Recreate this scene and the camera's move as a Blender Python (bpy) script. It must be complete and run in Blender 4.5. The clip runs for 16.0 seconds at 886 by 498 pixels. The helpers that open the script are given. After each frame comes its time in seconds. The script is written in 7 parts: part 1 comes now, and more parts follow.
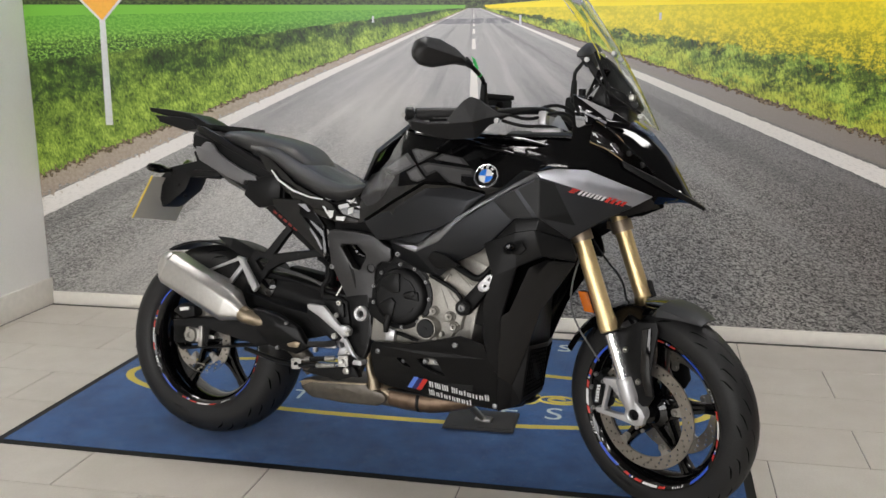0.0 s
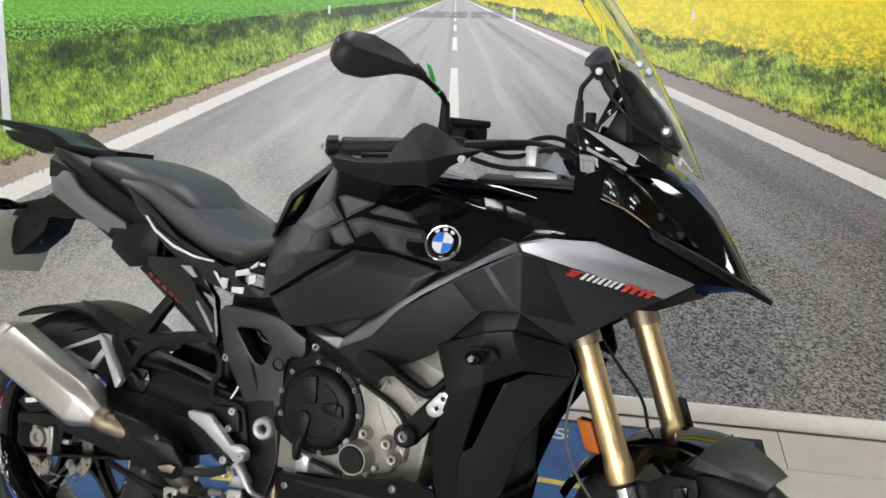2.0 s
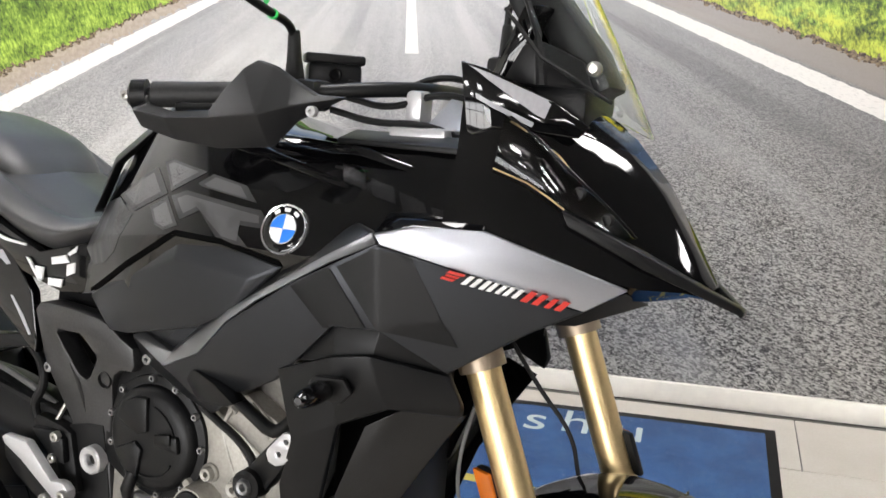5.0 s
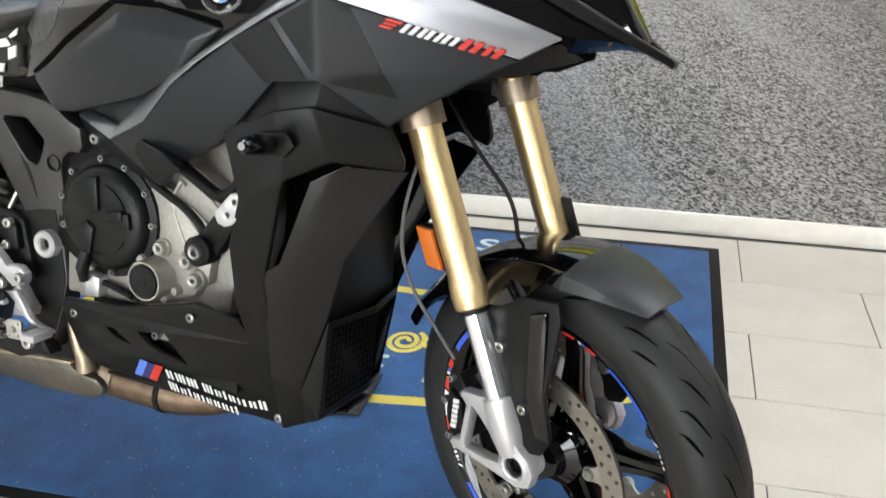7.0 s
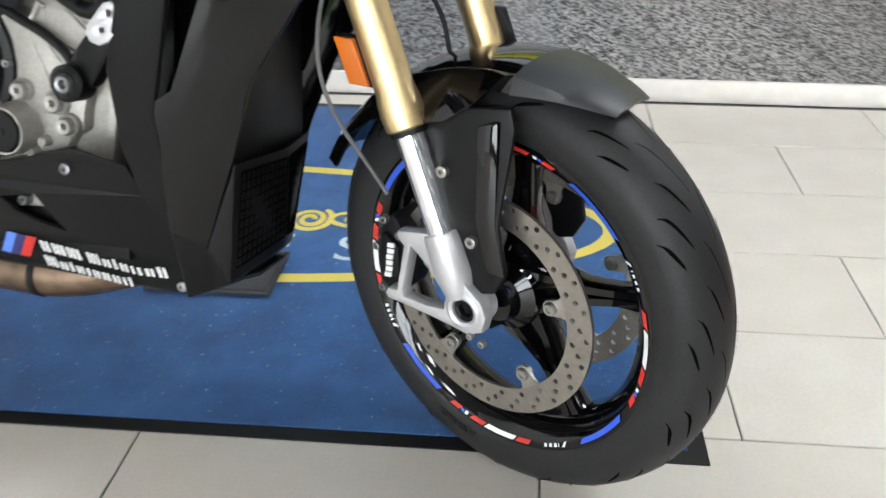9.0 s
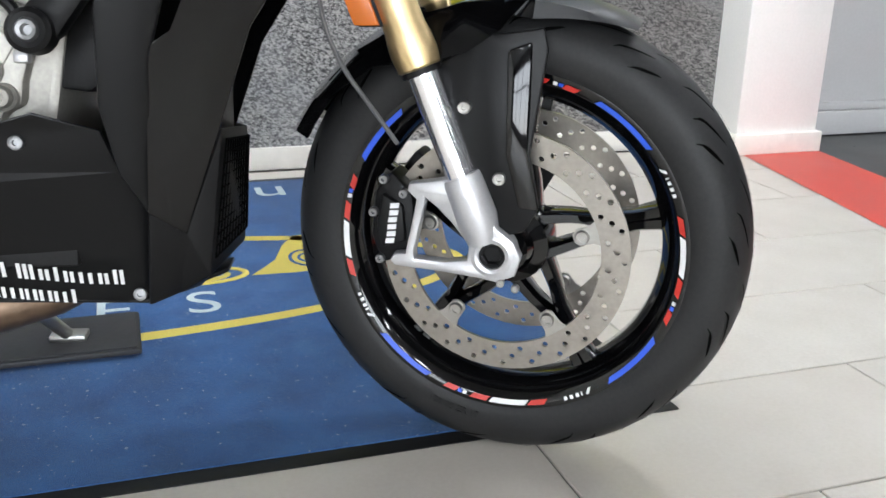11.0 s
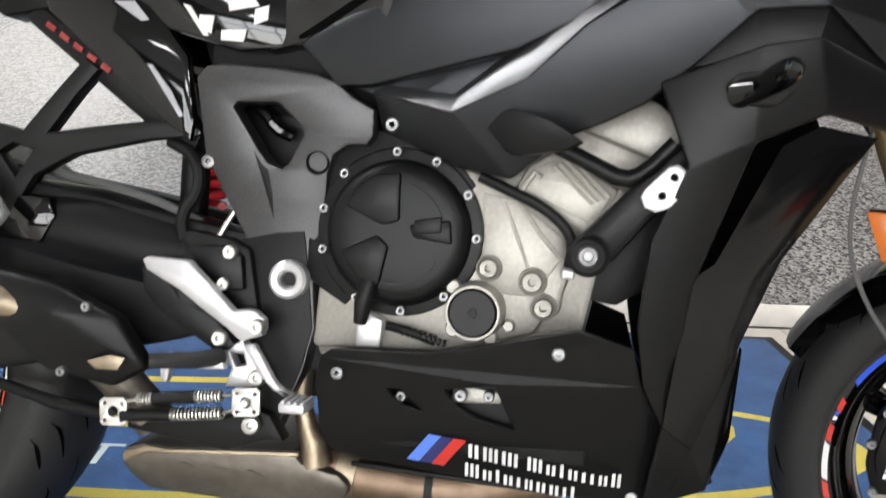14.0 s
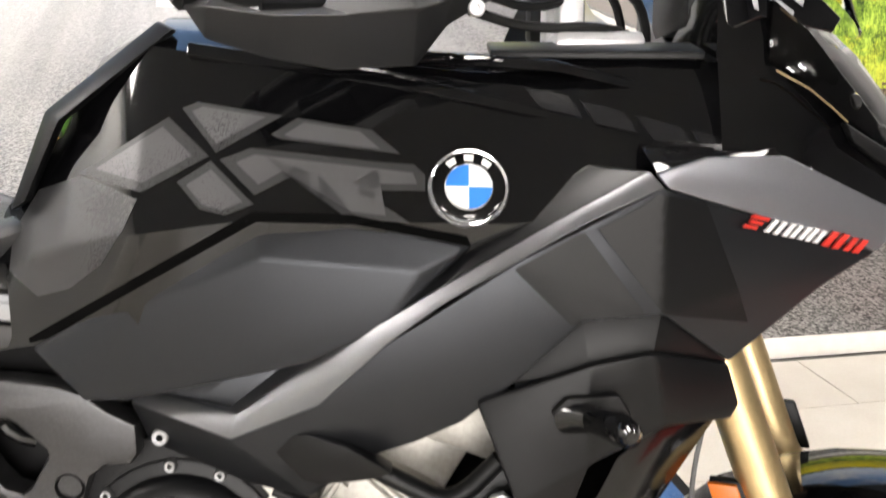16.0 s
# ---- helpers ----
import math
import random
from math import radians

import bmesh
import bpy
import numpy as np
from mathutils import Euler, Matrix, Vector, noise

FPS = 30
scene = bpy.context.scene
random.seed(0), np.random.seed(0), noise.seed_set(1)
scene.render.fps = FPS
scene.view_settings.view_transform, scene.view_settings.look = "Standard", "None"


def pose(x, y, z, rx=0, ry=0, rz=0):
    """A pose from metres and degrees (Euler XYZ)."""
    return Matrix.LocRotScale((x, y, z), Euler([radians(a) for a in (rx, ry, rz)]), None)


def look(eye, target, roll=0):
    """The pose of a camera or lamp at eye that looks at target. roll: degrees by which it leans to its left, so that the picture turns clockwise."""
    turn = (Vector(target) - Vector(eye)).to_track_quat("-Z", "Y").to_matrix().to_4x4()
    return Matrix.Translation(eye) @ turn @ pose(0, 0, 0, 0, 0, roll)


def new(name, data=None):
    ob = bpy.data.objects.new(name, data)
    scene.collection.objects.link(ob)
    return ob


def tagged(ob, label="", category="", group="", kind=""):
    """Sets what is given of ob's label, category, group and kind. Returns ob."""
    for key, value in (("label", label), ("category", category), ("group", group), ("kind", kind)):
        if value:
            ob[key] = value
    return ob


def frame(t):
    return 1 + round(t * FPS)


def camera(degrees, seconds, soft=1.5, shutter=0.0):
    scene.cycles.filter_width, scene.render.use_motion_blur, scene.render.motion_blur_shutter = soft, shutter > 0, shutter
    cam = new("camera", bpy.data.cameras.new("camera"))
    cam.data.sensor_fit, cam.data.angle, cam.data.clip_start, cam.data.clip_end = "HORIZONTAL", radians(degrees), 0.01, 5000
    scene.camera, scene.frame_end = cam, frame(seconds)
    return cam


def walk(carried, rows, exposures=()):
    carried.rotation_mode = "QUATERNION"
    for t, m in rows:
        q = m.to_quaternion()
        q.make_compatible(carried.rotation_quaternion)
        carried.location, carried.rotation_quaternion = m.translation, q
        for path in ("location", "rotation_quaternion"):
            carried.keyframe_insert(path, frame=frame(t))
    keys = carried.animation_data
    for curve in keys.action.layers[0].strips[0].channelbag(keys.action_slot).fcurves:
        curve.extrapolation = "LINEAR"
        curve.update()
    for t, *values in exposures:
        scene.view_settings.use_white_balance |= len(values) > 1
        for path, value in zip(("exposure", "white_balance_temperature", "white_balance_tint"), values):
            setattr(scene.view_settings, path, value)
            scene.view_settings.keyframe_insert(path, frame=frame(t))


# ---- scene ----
cam = camera(50.4, 16.0, shutter=0.4)
PATH = [
    (0, (0.014, -0.173, 1.319), (-0.415, 1.734, 0.897), -0.5),
    (0.5, (0.0, 0.003, 1.327), (-0.392, 1.916, 0.895), 0.0),
    (1, (-0.089, 0.269, 1.319), (-0.411, 2.193, 0.879), 0.4),
    (1.5, (-0.119, 0.517, 1.317), (-0.43, 2.441, 0.866), 0.3),
    (2, (-0.06, 0.742, 1.322), (-0.495, 2.647, 0.898), 1.0),
    (2.5, (-0.064, 0.938, 1.319), (-0.451, 2.848, 0.872), 0.7),
    (3, (-0.075, 1.138, 1.305), (-0.434, 3.056, 0.867), 0.8),
    (3.2, (-0.06, 1.187, 1.313), (-0.437, 3.099, 0.861), 0.9),
    (5.3, (0.111, 1.302, 1.279), (-0.417, 3.139, 0.689), -0.2),
    (5.5, (0.117, 1.292, 1.261), (-0.403, 3.123, 0.649), -0.2),
    (6, (0.131, 1.271, 1.225), (-0.363, 3.085, 0.543), -0.2),
    (6.5, (0.145, 1.241, 1.186), (-0.314, 3.036, 0.435), -0.1),
    (7, (0.15, 1.222, 1.144), (-0.279, 3.005, 0.346), -0.0),
    (7.5, (0.148, 1.22, 1.098), (-0.246, 2.997, 0.268), 0.4),
    (8, (0.148, 1.225, 1.055), (-0.226, 3.012, 0.239), -0.9),
    (8.5, (0.137, 1.248, 1.007), (-0.213, 2.999, 0.107), -0.4),
    (9, (0.058, 1.32, 0.945), (-0.109, 3.076, 0.004), -0.1),
    (9.2, (-0.015, 1.354, 0.924), (-0.04, 3.119, -0.017), -0.1),
    (11.3, (-0.462, 1.33, 0.67), (0.188, 3.128, 0.084), 1.9),
    (11.5, (-0.491, 1.328, 0.667), (0.168, 3.131, 0.108), 2.2),
    (12, (-0.566, 1.327, 0.673), (-0.052, 3.189, 0.153), 1.8),
    (12.5, (-0.657, 1.339, 0.689), (-0.362, 3.259, 0.211), 1.2),
    (13, (-0.712, 1.353, 0.71), (-0.569, 3.3, 0.277), 1.2),
    (13.5, (-0.721, 1.356, 0.724), (-0.614, 3.311, 0.316), 1.6),
    (14, (-0.693, 1.381, 0.81), (-0.634, 3.331, 0.372), 2.5),
    (14.5, (-0.684, 1.406, 0.943), (-0.486, 3.341, 0.475), 2.2),
    (15, (-0.745, 1.437, 1.039), (-0.341, 3.331, 0.542), 2.4),
    (15.5, (-0.67, 1.55, 1.081), (-0.28, 3.422, 0.497), 0.6),
    (16, (-0.64, 1.638, 1.138), (-0.223, 3.513, 0.579), 0.9),
]
# the camera brightens its picture as it comes closer
EXPO = [(0.0, -0.75, 6950, 13), (1.5, -0.58, 6850, 12), (3.0, -0.26, 6500, 11), (5.5, 0.1, 6900, 13), (6.5, 0.15, 6800, 11), (7.5, 0.17, 6500, 8), (9.0, 0.18, 6400, 9), (11.5, -0.04, 6200, 10), (12.3, -0.15, 5900, 6), (13.0, 0.02, 6450, 11), (14.0, 0.09, 6750, 11), (15.0, 0.24, 7050, 13), (16.0, 0.48, 7200, 14)]
walk(cam, [(t, look(eye, target, roll)) for t, eye, target, roll in PATH], EXPO)

# ---------------------------------------------------------------- light
world = bpy.data.worlds.new("sky")
scene.world = world
world.use_nodes = True
sky = world.node_tree.nodes.new("ShaderNodeTexSky")
sky.sky_type, sky.sun_disc = "NISHITA", False
sky.sun_elevation, sky.sun_rotation = radians(35), radians(160)
back = world.node_tree.nodes["Background"]
world.node_tree.links.new(sky.outputs[0], back.inputs[0])
back.inputs[1].default_value = 0.12


def area_lamp(name, m, sx, sy, watts, colour):
    data = bpy.data.lights.new(name, "AREA")
    data.shape, data.size, data.size_y, data.energy, data.color = "RECTANGLE", sx, sy, watts, colour
    ob = new(name, data)
    ob.matrix_world = m
    return ob


# daylight through the shop front behind the camera
area_lamp("window_daylight", pose(-2.25, -4.60, 1.40, 90, 0, 0), 6.4, 2.05, 400, (0.92, 0.96, 1.0))

# ---------------------------------------------------------------- node helpers


class Ex:
    """A socket or number in a small arithmetic of shader nodes."""

    def __init__(self, nt, s):
        self.nt, self.s = nt, s

    def op(self, kind, *others, clamp=False):
        n = self.nt.nodes.new("ShaderNodeMath")
        n.operation, n.use_clamp = kind, clamp
        for k, v in enumerate((self, *others)):
            v = v.s if isinstance(v, Ex) else v
            if isinstance(v, (int, float)):
                n.inputs[k].default_value = v
            else:
                self.nt.links.new(v, n.inputs[k])
        return Ex(self.nt, n.outputs[0])

    def __add__(self, o): return self.op("ADD", o)
    def __sub__(self, o): return self.op("SUBTRACT", o)
    def __mul__(self, o): return self.op("MULTIPLY", o)
    def __truediv__(self, o): return self.op("DIVIDE", o)
    def gt(self, o): return self.op("GREATER_THAN", o)
    def lt(self, o): return self.op("LESS_THAN", o)

    def step(self, a, b):
        """0 below a, 1 above b, smooth between."""
        n = self.nt.nodes.new("ShaderNodeMapRange")
        n.interpolation_type = "SMOOTHSTEP"
        self.nt.links.new(self.s, n.inputs[0])
        n.inputs[1].default_value, n.inputs[2].default_value = a, b
        return Ex(self.nt, n.outputs[0])


def mix(nt, f, a, b):
    n = nt.nodes.new("ShaderNodeMix")
    n.data_type = "RGBA"
    for k, v in ((0, f), (6, a), (7, b)):
        v = v.s if isinstance(v, Ex) else v
        if isinstance(v, (int, float)):
            n.inputs[k].default_value = v
        elif isinstance(v, tuple):
            n.inputs[k].default_value = (*v, 1)
        else:
            nt.links.new(v, n.inputs[k])
    return n.outputs[2]


def noise_of(nt, vec, scale, detail=3.0, rough=0.5):
    n = nt.nodes.new("ShaderNodeTexNoise")
    n.inputs["Scale"].default_value, n.inputs["Detail"].default_value, n.inputs["Roughness"].default_value = scale, detail, rough
    nt.links.new(vec, n.inputs["Vector"])
    return Ex(nt, n.outputs[0])


def cells_of(nt, vec, scale):
    """A random value for each cell of a scatter of grains."""
    n = nt.nodes.new("ShaderNodeTexVoronoi")
    n.voronoi_dimensions = "2D"
    n.inputs["Scale"].default_value = scale
    nt.links.new(vec, n.inputs["Vector"])
    sep = nt.nodes.new("ShaderNodeSeparateColor")
    nt.links.new(n.outputs["Color"], sep.inputs[0])
    return Ex(nt, sep.outputs[0])


def place_of(nt, kind="Object"):
    return nt.nodes.new("ShaderNodeTexCoord").outputs[kind]


def material(name, colour, rough=0.5, metal=0.0, coat=0.0, vary=0.12, grain=60.0, bump=0.0, spec=0.5, rough_vary=0.1, blotch=3.0):
    """A painted, moulded or cast surface with grain and larger unevenness."""
    m = bpy.data.materials.new(name)
    m.use_nodes = True
    nt = m.node_tree
    b = nt.nodes["Principled BSDF"]
    vec = place_of(nt)
    small, large = noise_of(nt, vec, grain), noise_of(nt, vec, blotch)
    f = small * 0.5 + large * 0.5
    lo = tuple(c * (1 - vary) for c in colour)
    hi = tuple(min(1, c * (1 + vary)) for c in colour)
    nt.links.new(mix(nt, f.step(0.3, 0.7), lo, hi), b.inputs["Base Color"])
    r = (large * (2 * rough_vary) + small * rough_vary * 0.5 + (rough - rough_vary * 1.25)).op("MAXIMUM", 0.02)
    nt.links.new(r.s, b.inputs["Roughness"])
    b.inputs["Metallic"].default_value, b.inputs["Specular IOR Level"].default_value = metal, spec
    b.inputs["Coat Weight"].default_value, b.inputs["Coat Roughness"].default_value = coat, 0.03
    if bump:
        n = nt.nodes.new("ShaderNodeBump")
        n.inputs["Strength"].default_value, n.inputs["Distance"].default_value = bump, 0.001
        nt.links.new(small.s, n.inputs["Height"])
        nt.links.new(n.outputs[0], b.inputs["Normal"])
    return m


def glow(name, colour, strength):
    m = bpy.data.materials.new(name)
    m.use_nodes = True
    b = m.node_tree.nodes["Principled BSDF"]
    b.inputs["Base Color"].default_value = (*colour, 1)
    b.inputs["Emission Color"].default_value, b.inputs["Emission Strength"].default_value = (*colour, 1), strength
    return m


def clear(name, colour, rough=0.02, ior=1.45, weight=1.0):
    m = bpy.data.materials.new(name)
    m.use_nodes = True
    b = m.node_tree.nodes["Principled BSDF"]
    b.inputs["Base Color"].default_value = (*colour, 1)
    b.inputs["Roughness"].default_value, b.inputs["IOR"].default_value = rough, ior
    b.inputs["Transmission Weight"].default_value = weight
    return m


GLOSS = material("gloss black paint", (0.0020, 0.0020, 0.0023), 0.06, coat=0.15, vary=0.05, rough_vary=0.015, grain=400)
SATIN = material("satin black plastic", (0.0045, 0.0047, 0.0052), 0.38, vary=0.12, grain=500, bump=0.12, spec=0.23, rough_vary=0.06)
MATTE = material("matt anthracite paint", (0.035, 0.037, 0.041), 0.37, metal=0.8, vary=0.08, grain=900, bump=0.06, spec=0.5, rough_vary=0.04)
# paler version of the fairing paint, the ridge highlight put into its colour
RIDGELIT = material("anthracite lightened for ridge highlight", (0.20, 0.203, 0.212), 0.38, metal=0.9, vary=0.06, grain=900, rough_vary=0.03)
GUARDMAT = material("grained black plastic", (0.011, 0.0112, 0.012), 0.46, vary=0.14, grain=700, bump=0.2, spec=0.4, rough_vary=0.06)
FRAMECAST = material("dark cast frame metal", (0.075, 0.075, 0.077), 0.42, metal=0.85, vary=0.14, grain=260, bump=0.12, rough_vary=0.08, blotch=7)
DULLRED = material("dull red decal", (0.26, 0.02, 0.015), 0.5, vary=0.05)
STRAW = material("straw-tinted steel", (0.30, 0.245, 0.175), 0.40, metal=0.9, vary=0.22, grain=60, blotch=14)
SILVER = material("silver grey metallic paint", (0.36, 0.37, 0.40), 0.33, metal=0.85, vary=0.06, grain=900, rough_vary=0.04)
# paler still, for the highlight painted on the fairing's lower edge
EDGELIT = material("anthracite lightened for edge highlight", (0.30, 0.305, 0.32), 0.30, metal=0.95, vary=0.06, grain=900, rough_vary=0.03)
# near-black for painted shade in grooves, gap and duct; also colours the mesh
SHADEBLACK = material("near-black for painted shade and mesh", (0.0012, 0.0012, 0.0012), 0.9, spec=0.05)
TIP = material("matt grey plastic", (0.028, 0.029, 0.031), 0.42, vary=0.1, grain=600, bump=0.15, spec=0.4)
PANELGLOSS = material("dark lacquered panel", (0.003, 0.003, 0.0034), 0.12, vary=0.05, spec=0.4, rough_vary=0.03)
DARK = material("dark moulded plastic", (0.0042, 0.0042, 0.0046), 0.5, vary=0.15, grain=300, bump=0.2, spec=0.25)
RUBBER = material("tyre rubber", (0.016, 0.016, 0.0165), 0.50, vary=0.2, grain=220, bump=0.15, spec=0.3, blotch=9)
SEATMAT = material("black grained seat vinyl", (0.034, 0.034, 0.035), 0.40, vary=0.2, grain=700, bump=0.4, spec=0.6)
ALU = material("cast bare aluminium", (0.37, 0.355, 0.32), 0.42, metal=0.4, vary=0.14, grain=180, bump=0.35, rough_vary=0.1)
BRIGHT = material("machined bright aluminium", (0.42, 0.41, 0.385), 0.34, metal=0.95, vary=0.06, grain=120)
WHITEALU = material("silver painted aluminium", (0.52, 0.52, 0.53), 0.33, metal=0.5, vary=0.05, grain=300)
CHROME = material("polished fork chrome", (0.88, 0.88, 0.90), 0.16, metal=0.9, vary=0.02, rough_vary=0.02)
GOLD = material("gold anodised fork tube", (0.74, 0.56, 0.30), 0.34, metal=0.92, vary=0.05, grain=150, rough_vary=0.05)
GLINTPALE = material("pale grey of painted reflections", (0.36, 0.36, 0.38), 0.3, vary=0.08, grain=200)
SCREW = material("zinc screw heads", (0.26, 0.26, 0.265), 0.42, metal=0.9, vary=0.25, grain=90, rough_vary=0.15)
STEEL = material("brushed steel silencer", (0.55, 0.54, 0.515), 0.38, metal=0.95, vary=0.08, grain=80, rough_vary=0.08)
CLAMP = material("dull bronze fork clamp", (0.30, 0.24, 0.18), 0.4, metal=0.8, vary=0.1)
DISC = material("drilled brake disc steel", (0.36, 0.335, 0.30), 0.34, metal=0.9, vary=0.1, grain=140)
HEATED = material("heat-tinted exhaust pipe", (0.17, 0.118, 0.082), 0.44, metal=0.85, vary=0.3, grain=40, blotch=9)
BOXMAT = material("silencer box steel", (0.15, 0.135, 0.115), 0.44, metal=0.8, vary=0.2, grain=60, blotch=12)
RED = material("red decal", (0.55, 0.03, 0.02), 0.4, vary=0.05)
WHITE = material("white decal and painted glint", (0.78, 0.78, 0.78), 0.4, vary=0.04)
BLUE = material("blue decal", (0.03, 0.10, 0.62), 0.4, vary=0.05)
LIGHTBLUE = material("light blue decal", (0.10, 0.22, 0.72), 0.4, vary=0.05)
NAVY = material("navy decal", (0.02, 0.025, 0.13), 0.4, vary=0.05)
ROUNDEL = material("blue enamel", (0.02, 0.20, 0.72), 0.45, vary=0.04, spec=0.3)
DECAL = material("satin grey tank decal", (0.055, 0.055, 0.057), 0.30, metal=0.5, vary=0.05, grain=700)
DECALPALE = material("pale grey tank decal", (0.12, 0.12, 0.124), 0.30, metal=0.5, vary=0.05, grain=700)
DECALDIM = material("dim grey tank decal", (0.012, 0.012, 0.013), 0.25, metal=0.3, vary=0.05)
AMBER = clear("amber reflector plastic", (0.80, 0.20, 0.02), 0.22, 1.5, 0.35)
GREEN = material("green tape", (0.02, 0.55, 0.12), 0.5)
SPRING = material("red spring enamel", (0.50, 0.02, 0.03), 0.35)
SCREEN = clear("tinted clear windscreen", (0.93, 0.95, 0.93), 0.01, 1.12)
LENS = clear("smoked headlight lens", (0.14, 0.14, 0.14), 0.02, 1.45)
HOSE = material("braided grey hose", (0.10, 0.10, 0.10), 0.45, vary=0.3, grain=900, bump=0.4)
PLATE = clear("pale number plate plastic", (0.50, 0.49, 0.46), 0.35, 1.3, 0.45)
ORANGE = material("yellow plate edge", (0.75, 0.55, 0.08), 0.5)

WALLP = material("white emulsion wall", (0.86, 0.85, 0.82), 0.7, vary=0.03, grain=120, bump=0.12)
SKIRT = material("white gloss skirting", (0.84, 0.81, 0.75), 0.4, vary=0.06, grain=30)
DARKWALL = material("dark grey wall", (0.07, 0.07, 0.075), 0.7, vary=0.06, grain=80, bump=0.1)
GREYWALL = material("light grey wall", (0.48, 0.48, 0.48), 0.7, vary=0.04, grain=100, bump=0.1)
CEIL = material("grey ceiling tile", (0.17, 0.17, 0.17), 0.85, vary=0.04, grain=250, bump=0.3)
GROUT = material("grey floor grout", (0.13, 0.125, 0.115), 0.8, vary=0.15, grain=90)
REDFLOOR = material("red floor vinyl", (0.60, 0.065, 0.045), 0.4, vary=0.06)
BLACKFLOOR = material("black floor vinyl", (0.02, 0.02, 0.022), 0.3, vary=0.2)
FRAMEMAT = material("dark window frame", (0.05, 0.05, 0.055), 0.4, vary=0.05)
PANEL = glow("lit ceiling panel", (0.96, 0.98, 1.0), 30.0)


def tile_material():
    m = bpy.data.materials.new("beige porcelain tile")
    m.use_nodes = True
    nt = m.node_tree
    b = nt.nodes["Principled BSDF"]
    vec = place_of(nt)
    f = noise_of(nt, vec, 7, 4) * 0.6 + noise_of(nt, vec, 140, 2) * 0.4
    rnd = Ex(nt, nt.nodes.new("ShaderNodeObjectInfo").outputs["Random"])
    c = mix(nt, f.step(0.3, 0.7), (0.55, 0.51, 0.455), (0.62, 0.585, 0.53))
    c2 = mix(nt, rnd * 0.35, c, (0.52, 0.47, 0.41))
    nt.links.new(c2, b.inputs["Base Color"])
    nt.links.new((noise_of(nt, vec, 22, 3) * 0.2 + 0.24).s, b.inputs["Roughness"])
    return m


def carpet_material():
    m = bpy.data.materials.new("blue mat pile")
    m.use_nodes = True
    nt = m.node_tree
    b = nt.nodes["Principled BSDF"]
    vec = place_of(nt)
    fine, patch = noise_of(nt, vec, 420, 2, 0.7), noise_of(nt, vec, 9, 4, 0.6)
    c = mix(nt, (fine * 0.45 + patch * 0.55).step(0.32, 0.68), (0.008, 0.052, 0.165), (0.020, 0.105, 0.300))
    dust = noise_of(nt, vec, 3.2, 5, 0.7).step(0.50, 0.70)
    c = mix(nt, dust * 0.22, c, (0.07, 0.15, 0.28))
    speck = noise_of(nt, vec, 130, 0).gt(0.80)
    nt.links.new(mix(nt, speck * 0.5, c, (0.35, 0.38, 0.42)), b.inputs["Base Color"])
    b.inputs["Roughness"].default_value = 0.95
    b.inputs["Sheen Weight"].default_value = 0.15
    n = nt.nodes.new("ShaderNodeBump")
    n.inputs["Strength"].default_value, n.inputs["Distance"].default_value = 0.6, 0.003
    nt.links.new(fine.s, n.inputs["Height"])
    nt.links.new(n.outputs[0], b.inputs["Normal"])
    return m


